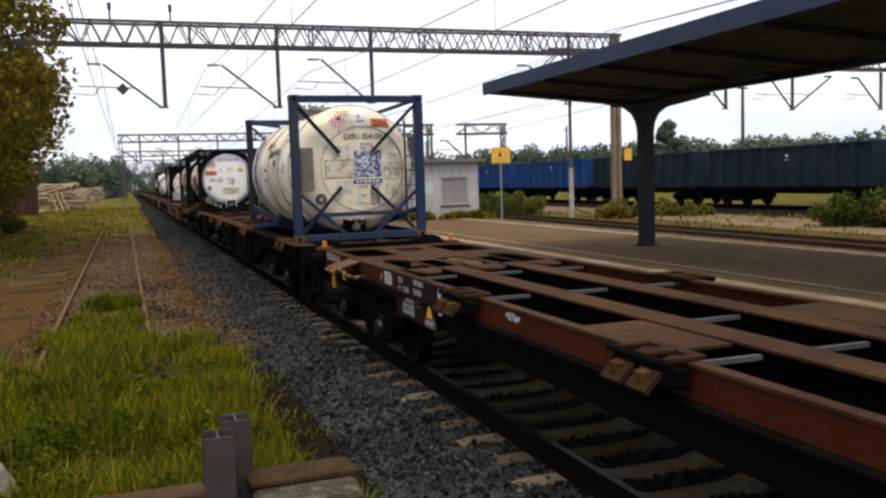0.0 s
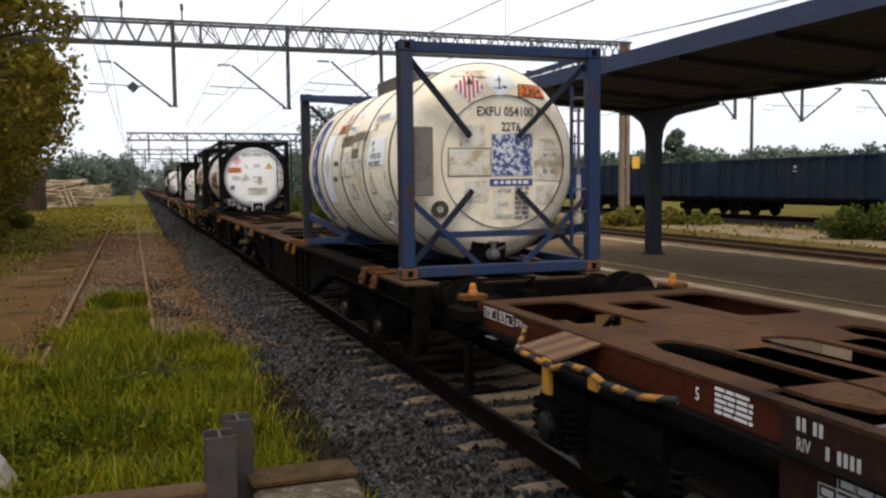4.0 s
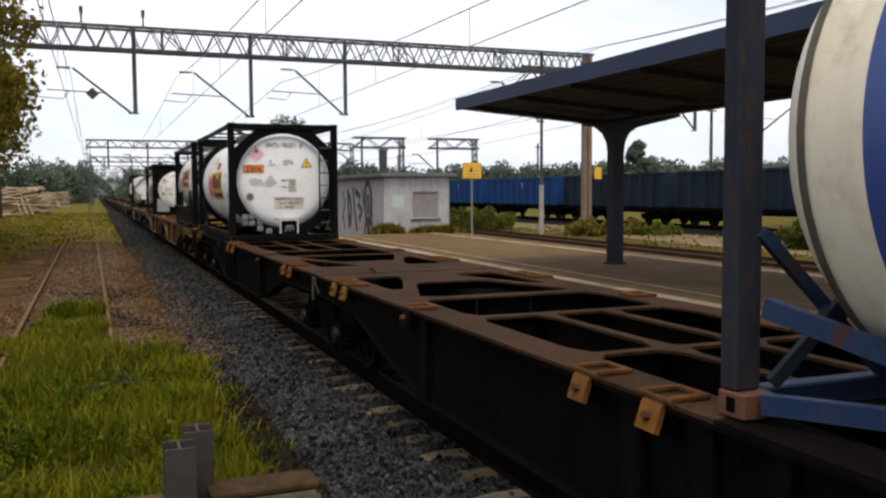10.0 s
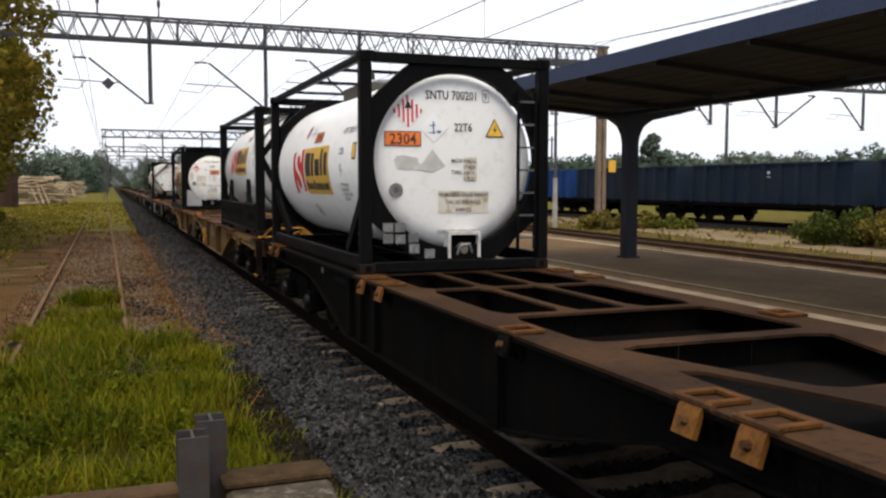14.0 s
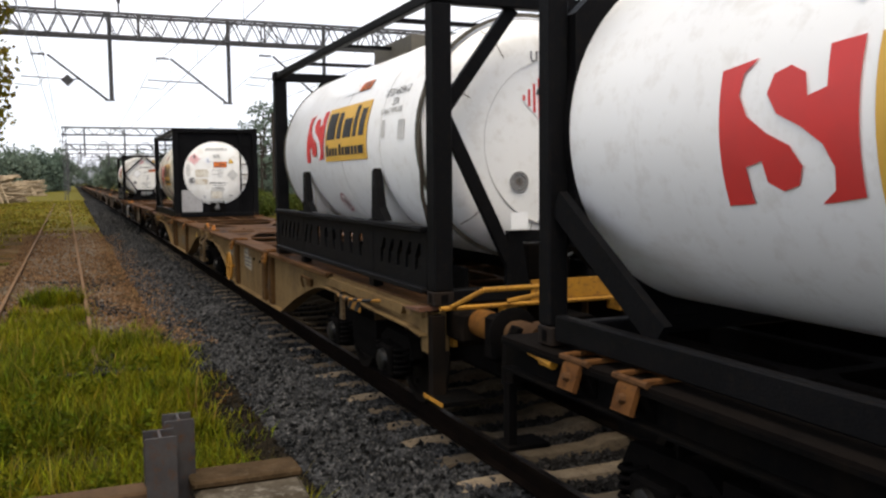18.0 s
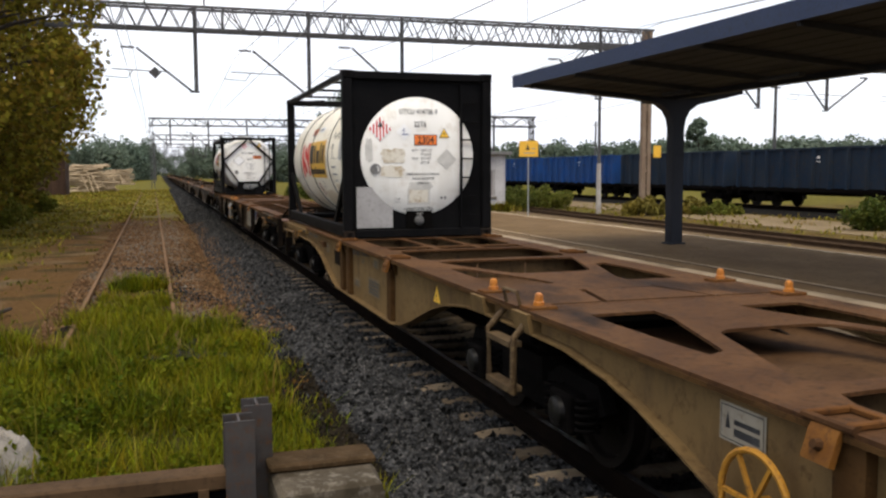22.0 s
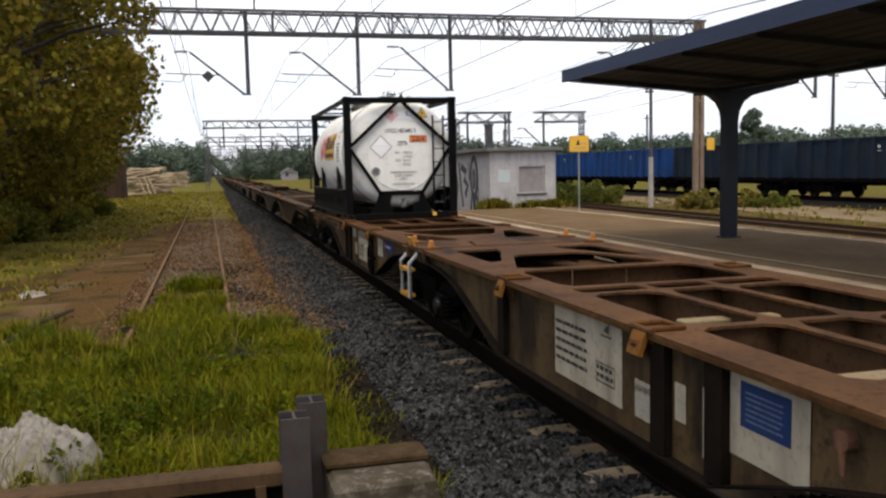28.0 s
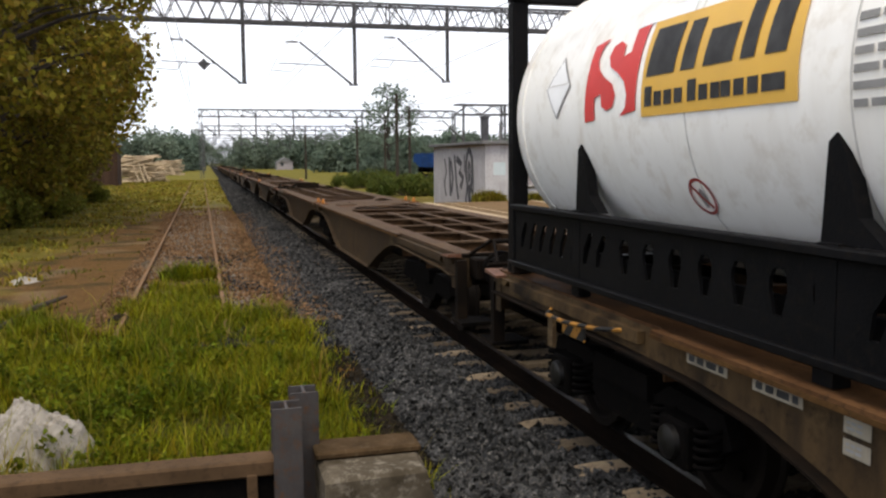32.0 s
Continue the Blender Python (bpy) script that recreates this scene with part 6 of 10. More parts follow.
class Tank:
    """A tank container; local x across, y from its front face, z up from its bottom."""

    def __init__(self, u, label, frame_mat, tank_mat, R, zc, y0, y1, dome, rear=1.0):
        self.ob = thing("tank_container", label, "tank container", pose(TRACK_X, u, 1.15), "tank containers")
        self.u, self.R, self.zc, self.y0, self.y1, self.fm, self.tm, self.dome = u, R, zc, y0, y1, frame_mat, tank_mat, dome
        prof = []
        n = 9
        for i in range(n + 1):
            r = R * i / n
            prof.append((max(r, 0.004), self.head(r)))
        back = [(r, y1 - (y - y0) * rear) for r, y in reversed(prof)]
        self.tank = part("tank", Build().lathe(prof + back, 64, 0, zc), tank_mat, self.ob, sharp=50)
        self.corners()

    def head(self, r):
        t = min(r / self.R, 1.0)
        return self.y0 + self.dome * 0.25 * t * t + self.dome * 0.75 * max(0.0, (t - 0.82) / 0.18) ** 2.2

    def corners(self):
        for x in (-1, 1):
            for y in (0, 1):
                for z in (0, 1):
                    cx, cy, cz = x * (HW - 0.09), 0.09 if y == 0 else CL - 0.09, 0.06 if z == 0 else CH - 0.06
                    c = part("corner_casting", Build().box(cx - 0.09, cx + 0.09, cy - 0.09, cy + 0.09, cz - 0.06, cz + 0.06, 0.008), M_CORNER if z == 0 and self.fm is M_F_BLUE else M_CASTING if z == 0 else self.fm, self.ob)
                    s = -1 if y == 0 else 1
                    # Black sheets on the solid casting stand for the shade inside its slots.
                    part("slot", Build().box(cx - 0.03, cx + 0.03, cy + s * 0.0905 - 0.001, cy + s * 0.0905 + 0.001, cz - 0.035, cz + 0.035), M_W_BLACK, c)
                    part("slot", Build().box(cx + x * 0.0905 - 0.001, cx + x * 0.0905 + 0.001, cy - 0.03, cy + 0.03, cz - 0.035, cz + 0.035), M_W_BLACK, c)

    def bar(self, name, p, q, w=0.08, h=0.08, mat=None, label="", up=(0, 0, 1)):
        return part(name, Build().beam(p, q, w, h, up), mat or self.fm, self.ob, label)

    def posts(self, w=0.15):
        e = HW - w / 2 - 0.004
        for x in (-e, e):
            for y in (w / 2 + 0.004, CL - w / 2 - 0.004):
                rear = self.fm is M_F_BLUE and y > 3
                if rear:
                    part("corner_post", Build().box(x - w / 2, x + w / 2, y - w / 2 + 0.04, y + w / 2 + 0.002, 0.12, CH - 0.12, 0.012), M_POST_RUST, self.ob, "rust-stained post")
                    continue
                part("corner_post", Build().box(x - w / 2, x + w / 2, y - w / 2, y + w / 2, 0.12, CH - 0.12, 0.012), self.fm, self.ob)
                if self.fm is M_F_BLUE:
                    part("rusty_face", Build().box(min(x + math.copysign(w / 2 - 0.002, x), x + math.copysign(w / 2 + 0.003, x)), max(x + math.copysign(w / 2 - 0.002, x), x + math.copysign(w / 2 + 0.003, x)), y - w * 0.46, y + w * 0.46, 0.16, CH - 0.16), M_POST_RUST, self.ob, "rust-stained outer face of the post")
        for y in (0.07, CL - 0.07):
            for z in (0.07, CH - 0.07):
                part("end_beam", Build().box(-HW + 0.18, HW - 0.18, y - 0.055, y + 0.055, z - 0.06, z + 0.06, 0.01), self.fm, self.ob)

    def rails(self, z, h=0.10, w=0.08, xs=(-1, 1)):
        for x in xs:
            part("side_rail", Build().box(x * (HW - 0.06) - w / 2, x * (HW - 0.06) + w / 2, 0.18, CL - 0.18, z - h / 2, z + h / 2, 0.01), self.fm, self.ob)

    def bands(self, ys, mat, w=0.035, out=0.012):
        for y in ys:
            part("strap", Build().ring(self.R - 0.02, self.R + out, y - w / 2, y + w / 2, 64, 0, self.zc), mat, self.ob)

    def face(self, a, b, lift=0.0):
        """A point on the front head; a to the right of the middle, b above it."""
        return (a, self.head(math.hypot(a, b)) - 0.005 - lift, self.zc + b)

    def side(self, a, b, lift=0.0):
        """A point on the near flank; a runs towards the front, b is measured round the tank from its middle height."""
        t = b / self.R
        r = self.R + 0.005 + lift
        return (-r * math.cos(t), CL / 2 - a, self.zc + r * math.sin(t))

    def on(self, where, b, mat, name, label="", lift=0.0, step=0.1):
        where = self.face if where == "face" else self.side
        if name in ("patch", "sticker"):
            for f in b.f:
                one = Build().add([b.v[i] for i in f], [tuple(range(len(f)))])
                ob = wash(one, where, mat, self.tank, name, label, lift, step)
            return ob
        return wash(b, where, mat, self.tank, name, label, lift, step)

    def words(self, where, body, size, a, b, mat=None, align="LEFT", squeeze=0.85, lift=0.004, label=""):
        return self.on(where, moved(letters(body, size, align, squeeze), a, b), mat or M_INK, "lettering", label, lift, 0.12)

    def ladder(self, x, y, z0, z1, w=0.28, n=7):
        lad = part("ladder", Build().box(x - w / 2, x - w / 2 + 0.03, y - 0.02, y + 0.02, z0, z1).box(x + w / 2 - 0.03, x + w / 2, y - 0.02, y + 0.02, z0, z1), self.fm, self.ob)
        for i in range(n):
            z = z0 + (z1 - z0) * (i + 0.5) / n
            part("rung", Build().box(x - w / 2, x + w / 2, y - 0.015, y + 0.015, z - 0.012, z + 0.012), M_RUNG, lad)

    def valve(self, x=0.0, z=0.28, y=0.12):
        # Solid near-black block: the recess's shade is put into its colour.
        box = part("valve_box", Build().box(x - 0.22, x + 0.22, y + 0.24, y + 0.5, z - 0.12, z + 0.2, 0.01), M_UNDER, self.ob, "dark recess for the outlet valve")
        v = part("valve", Build().lathe([(0.035, y + 0.03), (0.055, y + 0.04), (0.055, y + 0.07), (0.04, y + 0.08), (0.04, y + 0.12), (0.07, y + 0.13), (0.07, y + 0.155), (0.045, y + 0.16), (0.045, y + 0.25)], 16, x, z + 0.02), M_VALVE, box, "grey outlet valve")
        part("valve_lever", Build().beam((x + 0.03, y + 0.1, z + 0.06), (x + 0.15, y + 0.08, z + 0.12), 0.018, 0.018), M_VALVE, v)
        part("valve_neck", Build().tube([(x, y + 0.10, z + 0.05), (x, y + 0.10, z + 0.16)], [0.035, 0.03], 10).tube([(x - 0.07, y + 0.10, z + 0.16), (x + 0.07, y + 0.10, z + 0.16)], 0.016, 8), M_VALVE, v)
        for k in range(4):
            a = math.pi / 4 + k * math.pi / 2
            part("bolt", Build().tube([(x + 0.055 * math.cos(a), y + 0.12, z + 0.02 + 0.055 * math.sin(a)), (x + 0.055 * math.cos(a), y + 0.16, z + 0.02 + 0.055 * math.sin(a))], 0.009, 6), M_VALVE, v)

    def cap(self, a, b, r=0.1):
        y = self.head(math.hypot(a, b))
        dial = M_DIAL if self.fm is M_F_BLUE else M_CAP_GREY
        c = part("inspection_cap", Build().ring(r * 0.72, r, y - 0.014, y + 0.02, 24, a, self.zc + b), dial, self.tank, "round gauge in a thick rim")
        part("cover", Build().lathe([(r * 0.70, y - 0.006), (r * 0.70, y + 0.02)], 24, a, self.zc + b), dial, c)
        part("dial", Build().lathe([(r * 0.40, y - 0.010), (r * 0.40, y - 0.004)], 20, a, self.zc + b), M_PLATE_GREY if dial is M_DIAL else M_DOCPLATE, c, "gauge dial")
        part("pointer", Build().box(a - r * 0.05, a + r * 0.05, y - 0.013, y - 0.009, self.zc + b - r * 0.1, self.zc + b + r * 0.34), M_INK, c)

    def placard(self, where, a, b, s, kind, lift=0.002):
        """Hazard labels: flame stripes, dead tree, plain."""
        dia = [(a, b - s), (a + s, b), (a, b + s), (a - s, b)]
        if kind == "flame":
            self.on(where, flat([dia]), M_WHITE_PATCH, "hazard_label", "red and white striped flame label", lift)
            st = []
            for i in range(-3, 4):
                c = i * s * 0.27
                hgt = s - abs(c) - 0.012
                if hgt > 0.02:
                    st.append(rect(a + c - s * 0.065, a + c + s * 0.065, b - hgt, b + hgt))
            self.on(where, flat(st), M_RED, "hazard_stripes", "", lift + 0.003)
            self.on(where, flat([[(a - s * 0.2, b + s * 0.15), (a + s * 0.2, b + s * 0.15), (a + s * 0.14, b + s * 0.42), (a + s * 0.02, b + s * 0.62), (a - s * 0.12, b + s * 0.38)]]), M_INK, "flame_mark", "", lift + 0.006)
        elif kind == "tree":
            self.on(where, flat([dia]), M_WHITE_PATCH, "hazard_label", "white label with a dead tree and fish", lift)
            self.on(where, flat([rect(a - s * 0.07, a + s * 0.02, b - s * 0.3, b + s * 0.4), rect(a - s * 0.3, a + s * 0.12, b + s * 0.1, b + s * 0.16),
                                 [(a - s * 0.5, b - s * 0.35), (a + s * 0.1, b - s * 0.42), (a + s * 0.1, b - s * 0.3)], [(a + s * 0.1, b - s * 0.28), (a + s * 0.4, b - s * 0.4), (a + s * 0.55, b - s * 0.25), (a + s * 0.3, b - s * 0.2)]]), M_BLUE_PANEL, "tree_mark", "", lift + 0.003)
        else:
            self.on(where, flat([dia]), M_PANEL_PALE2 if kind == "pale" else M_GREY_PATCH, "hazard_label", "faded worn diamond label", lift)
            if kind == "pale":
                self.on(where, flat([[(a, b - s * 0.9), (a + s * 0.9, b), (a, b + s * 0.9), (a - s * 0.9, b)]]), M_WHITE_PATCH, "label_field", "", lift + 0.003)
                self.on(where, flat([rect(a - s * 0.8, a + s * 0.8, b + s * 0.06, b + s * 0.09)]), M_GREY_PATCH, "label_rule", "", lift + 0.006)

    def warning(self, where, a, b, s):
        self.on(where, flat([[(a - s, b - s * 0.8), (a + s, b - s * 0.8), (a, b + s)]]), M_INK, "warning_triangle", "", 0.002)
        self.on(where, flat([[(a - s * 0.8, b - s * 0.69), (a + s * 0.8, b - s * 0.69), (a, b + s * 0.8)]]), M_YELLOW_TRI, "warning_triangle", "yellow triangle with a flash", 0.005)
        self.on(where, flat([[(a + s * 0.1, b + s * 0.35), (a - s * 0.2, b - s * 0.15), (a, b - s * 0.12), (a - s * 0.1, b - s * 0.55), (a + s * 0.22, b), (a + s * 0.02, b)]]), M_INK, "flash_mark", "", 0.008)

    def plate(self, where, a, b, w, h, body="2304"):
        self.on(where, flat([rect(a, a + w, b, b + h)]), M_INK, "hazard_plate", "", 0.002)
        self.on(where, flat([rect(a + 0.012, a + w - 0.012, b + 0.012, b + h - 0.012)]), M_ORANGE_PLATE, "hazard_plate", "orange plate with a number", 0.005)
        self.words(where, body, h * 0.98, a + w / 2, b + h * 0.16, align="CENTER", squeeze=0.9 * w / (h * 2.4), lift=0.008)

    def brand(self, a, b, w, h):
        """The owner's mark as plain shapes: a red broken band and an ochre panel with dark bars."""
        s = w * 0.355
        left = [(0.03, 0.0), (0.23, 0.02), (0.22, 0.27), (0.34, 0.31), (0.36, 0.17), (0.46, 0.11), (0.57, 0.15), (0.61, 0.27), (0.54, 0.40), (0.38, 0.49), (0.25, 0.60), (0.19, 0.74), (0.21, 0.88), (0.31, 0.97), (0.04, 0.92)]
        right = [(1 - p, 1 - q) for p, q in left]
        for shape in (left, right):
            self.on("side", flat([[(a + s * p * 0.98, b + h * q) for p, q in shape]]), M_RED, "brand_mark", "red abstract owner's mark", 0.004)
        self.on("side", flat([rect(a + s * 1.03, a + w, b, b + h)]), M_LOGO_YELLOW, "brand_panel", "ochre yellow panel", 0.004)
        x0, x1 = a + s * 1.09, a + w * 0.97
        ww = x1 - x0
        big = []
        for p, q, hh in ((0.0, 0.24, 0.5), (0.29, 0.40, 0.48), (0.46, 0.66, 0.34), (0.71, 0.80, 0.54), (0.86, 0.98, 0.46)):
            big.append([(x0 + ww * p, b + h * 0.40), (x0 + ww * q, b + h * 0.40), (x0 + ww * (q + 0.02), b + h * (0.40 + hh)), (x0 + ww * (p + 0.02), b + h * (0.40 + hh))])
        for bar_ in big:
            self.on("side", flat([bar_]), M_INK, "brand_bar", "thick dark bar", 0.008)
        for i, p in enumerate([0.0, 0.085, 0.17, 0.255, 0.36, 0.445, 0.53, 0.60, 0.685, 0.77, 0.855, 0.92]):
            self.on("side", flat([rect(x0 + ww * p, x0 + ww * (p + 0.065), b + h * 0.1, b + h * 0.1 + h * (0.2 if i in (0, 4) else 0.14))]), M_INK, "brand_bar", "small dark bar", 0.008)

    def no_entry(self, a, b, r=0.16):
        n = 24
        pts = [(a + q * math.cos(2 * math.pi * i / n), b + q * math.sin(2 * math.pi * i / n)) for q in (r, r * 0.84) for i in range(n)]
        ring = Build().add(pts, [(i, (i + 1) % n, n + (i + 1) % n, n + i) for i in range(n)])
        self.on("side", ring, M_RED_WORN, "prohibition_ring", "worn red prohibition ring", 0.004)
        self.on("side", flat([[(a - r * 0.62, b + r * 0.5), (a - r * 0.5, b + r * 0.62), (a + r * 0.62, b - r * 0.5), (a + r * 0.5, b - r * 0.62)]]), M_RED_WORN, "prohibition_bar", "", 0.006)
        self.on("side", flat([[(a - r * 0.1, b - r * 0.6), (a + r * 0.15, b - r * 0.6), (a + r * 0.4, b), (a + r * 0.1, b + r * 0.5), (a - r * 0.3, b + r * 0.1)]]), M_INK_GREY, "pictogram", "", 0.003)

    def walkway(self, y0, y1):
        z = self.zc + self.R
        part("spill_box", Build().box(-0.5, 0.5, 2.35, 3.6, z - 0.12, z + 0.07, 0.01), M_BAND, self.ob, "dark spill box round the manhole")
        part("manlid", Build().tube([(0.0, 2.8, z), (0.0, 2.8, z + 0.14)], 0.25, 20), M_GALV, self.ob, "round manhole lid")


def tank_blue(u):
    t = Tank(u, "cream tank container in a blue steel frame with worn stickers", M_F_BLUE, M_T_CREAM, 1.165, 1.29, 0.34, 5.92, 0.30)
    t.posts(0.15)
    for y, s in ((0.10, 1), (CL - 0.10, -1)):
        t.bar("low_brace", (-0.72, y + s * 0.03, 0.47), (0.80, y + s * 0.03, 0.47), 0.05, 0.07)
        for x in (-1, 1):
            t.bar("end_brace", (x * 1.06, y + s * 0.03, CH - 0.2), (x * 0.30, y + s * 0.20, 1.58), 0.045, 0.06, M_F_BLUE_DIRTY)
            t.bar("end_brace", (x * 1.08, y + s * 0.01, 0.86), (x * 0.28, y + s * 0.01, 0.12), 0.04, 0.06)
            t.bar("end_brace", (x * 1.04, y + s * 0.06, 0.16), (x * 0.28, y + s * 0.20, 0.96), 0.04, 0.06, M_F_BLUE_DIRTY)
            t.bar("foot_strut", (x * 1.12, y + s * 0.1, 0.52), (x * 0.70, y + s * 1.25, 0.20), 0.06, 0.09)
            t.bar("foot_strut", (x * 1.12, y + s * 0.1, 0.08), (x * 0.74, y + s * 1.25, 0.16), 0.07, 0.09)
            t.bar("top_strut", (x * 1.12, y + s * 0.1, CH - 0.08), (x * 0.62, y + s * 1.2, 2.34), 0.05, 0.06)
    for y in (1.25, CL - 1.25):
        part("saddle", Build().box(-0.72, 0.72, y - 0.08, y + 0.08, 0.1, 0.42, 0.01), t.fm, t.ob)
    t.bands((0.66, 1.90, 3.15, 4.47, 5.62), M_BAND)
    t.walkway(1.2, 4.8)
    t.ladder(0.98, 0.08, 0.3, 2.15, 0.24)
    t.valve(-0.04, 0.20, 0.16)
    t.cap(-0.65, -0.54, 0.10)
    part("document_box", Build().box(-1.07, -0.82, 0.09, 0.16, 0.91, 1.67, 0.008), M_DOCPLATE, t.ob, "flat brown-grey plate bolted inside the frame")
    part("head_ring", Build().ring(0.770, 0.777, t.head(0.7) - 0.012, t.head(0.7) + 0.03, 56, 0.14, t.zc), M_BAND, t.tank, "thin dark seam on the head")
    t.placard("face", -0.28, 0.86, 0.19, "flame")
    t.placard("face", 0.10, 0.92, 0.19, "tree")
    t.plate("face", 0.33, 0.75, 0.36, 0.155)
    t.words("face", "EXFU 054100 5", 0.15, -0.20, 0.53)
    t.words("face", "22T6", 0.14, 0.10, 0.36)
    t.on("face", flat([rect(-0.02, 0.50, -0.16, 0.33)]), M_BLUE_TORN, "sticker", "torn blue and white sticker", 0.003, 0.1)
    t.on("face", flat([rect(-0.05, 0.50, -0.28, -0.20)]), M_BLUE_PANEL, "sticker", "narrow blue strip", 0.003)
    t.on("face", bars(0.0, -0.26, 0.46, 1, 0.04, 0.1, 4, 6), M_PRINT_WHITE, "print", "white unreadable lettering", 0.006)
    t.on("face", flat([rect(0.57, 0.88, 0.14, 0.27), rect(0.0, 0.12, -0.66, -0.34), rect(0.52, 0.92, -0.22, 0.12)]), M_TAN_PATCH, "patch", "", 0.002)
    t.words("face", "MPGM", 0.075, 0.64, 0.05, M_INK_GREY)
    t.words("face", "ON UIC RAILWAYS", 0.07, 0.54, -0.05, M_INK_GREY, squeeze=0.66)
    t.on("face", bars(0.64, -0.14, 0.18, 1, 0.05, 0.1, 5), M_INK_GREY, "print", "", 0.004)
    t.words("face", "MPGM", 0.07, 0.05, -0.36, M_INK_GREY)
    t.words("face", "TARE", 0.07, 0.05, -0.52, M_INK_GREY)
    t.words("face", "PAYLOAD", 0.07, 0.03, -0.66, M_INK_GREY, squeeze=0.7)
    t.on("face", bars(0.27, -0.33, 0.18, 7, 0.04, 0.058, 6, 2), M_INK_GREY, "print", "smudged rows of figures", 0.004)
    t.on("face", flat([rect(-0.54, -0.05, -0.15, 0.14), rect(-0.42, -0.10, 0.18, 0.42), rect(-0.36, -0.06, -0.46, -0.22), rect(0.55, 0.8, -0.5, -0.28), rect(-0.46, -0.06, 0.98, 1.06)]), M_TAN_PATCH, "patch", "worn sticker remains", 0.001)
    t.on("face", flat([rect(-0.56, -0.548, -0.17, 0.16), rect(-0.04, -0.032, -0.17, 0.16), rect(-0.56, -0.03, 0.15, 0.16), rect(-0.56, -0.03, -0.17, -0.16)]), M_BAND, "sticker_edge", "outline of a removed placard", 0.003)
    s = "side"
    t.on(s, flat([rect(-2.27, -1.86, -0.88, 0.86)]), M_BLUE_PANEL, "brand_panel", "tall dark blue panel", 0.003)
    for i in range(5):
        c = 0.52 - 0.27 * i
        t.on(s, flat([rect(-2.12, -2.01, c - 0.07, c + 0.07)]), M_PRINT_WHITE, "brand_bar", "white bar on the blue panel", 0.007)
    t.on(s, bars(-2.20, -0.74, 0.28, 2, 0.035, 0.07, 9), M_PRINT_WHITE, "print", "small white print", 0.007)
    t.on(s, flat([rect(-1.37, -0.80, -0.54, 0.52)]), M_WHITE_PATCH, "sticker", "large pale panel", 0.002)
    t.placard(s, -1.08, 0.04, 0.21, "grey", 0.006)
    t.on(s, flat([rect(-0.30, 0.30, -0.14, 0.2), rect(0.19, 0.57, -0.46, -0.24), rect(-1.61, -1.46, -0.18, 0.12), rect(1.85, 2.2, -0.75, -0.45), rect(0.3, 0.9, -0.12, 0.06)]), M_TAN_PATCH, "patch", "pale repainted patch", 0.002)
    t.on(s, flat([rect(-0.25, 0.42, 0.29, 0.43), rect(0.46, 1.06, 0.33, 0.45), rect(0.50, 0.86, 0.10, 0.23), rect(1.08, 1.22, 0.30, 0.44), rect(-0.62, -0.30, 0.02, 0.09), rect(-0.66, -0.42, -0.20, -0.13)]), M_SMUDGE, "patch", "dark scraped glue patch", 0.003)
    t.on(s, flat([rect(0.45, 0.94, 0.06, 0.32)]), M_TAN_PATCH, "patch", "pale sticker ground", 0.0015)
    for a0, a1, b0, b1 in ((-0.30, 0.42, -0.14, 0.44), (0.44, 1.10, 0.05, 0.47), (0.19, 0.57, -0.46, -0.14), (0.95, 1.15, -0.20, 0.06), (-1.38, -0.79, -0.55, 0.53)):
        t.on(s, outline_box(a0, a1, b0, b1, 0.006), M_BAND, "sticker_edge", "thin dark outline of a sticker", 0.004)
    t.placard(s, -0.45, 0.76, 0.12, "flame")
    t.placard(s, 0.24, 0.78, 0.14, "tree")
    t.on(s, flat([rect(1.02, 1.36, 0.2, 0.44), rect(1.0, 1.3, -0.05, 0.16)]), M_TAN_PATCH, "patch", "", 0.001)
    t.plate(s, -0.72, 0.50, 0.48, 0.15)
    t.on(s, flat([rect(-0.12, 0.42, 0.50, 0.60)]), M_WHITE_PATCH, "sticker", "", 0.003)
    t.words(s, "NAPHTHALENE", 0.08, -0.10, 0.52, squeeze=0.74, lift=0.006)
    t.on(s, flat([rect(1.40, 2.18, -0.02, 0.32), rect(1.32, 2.16, 0.55, 0.66)]), M_WHITE_PATCH, "sticker", "white sticker with print", 0.003)
    t.words(s, "EXFU 054100 5", 0.12, 1.34, 0.56, squeeze=0.82, lift=0.006)
    t.words(s, "22T6", 0.12, 1.42, 0.43, squeeze=0.8)
    t.words(s, "/ADR", 0.075, 1.52, 0.23, lift=0.006)
    t.words(s, "PORTABLE TANK", 0.085, 1.52, 0.07, squeeze=0.75, lift=0.006)
    t.words(s, "IMPACT APPROVED", 0.085, 1.46, -0.02, squeeze=0.72, lift=0.006)
    t.on(s, flat([[(1.37, -0.37), (1.62, -0.37), (1.495, -0.08)]]), M_INK, "triangle", "", 0.003)
    t.on(s, flat([[(1.395, -0.355), (1.595, -0.355), (1.495, -0.118)]]), M_T_CREAM, "triangle", "outlined triangle", 0.005)
    t.no_entry(-0.46, -0.80, 0.15)
    t.words(s, "600", 0.075, 1.60, 0.15, lift=0.006)
    t.words(s, "24", 0.11, 1.25, -0.64)
    t.words(s, "4", 0.11, 1.36, -0.76)
    t.on(s, bars(1.42, -0.68, 0.2, 2, 0.03, 0.06, 3), M_INK_GREY, "print", "", 0.003)
    t.on(s, outline_box(2.12, 2.26, -0.30, -0.10, 0.008), M_INK_GREY, "outline", "", 0.003)
    t.words(s, "24", 0.08, 2.135, -0.18, squeeze=0.7)
    t.words(s, "16", 0.08, 2.135, -0.27, squeeze=0.7)
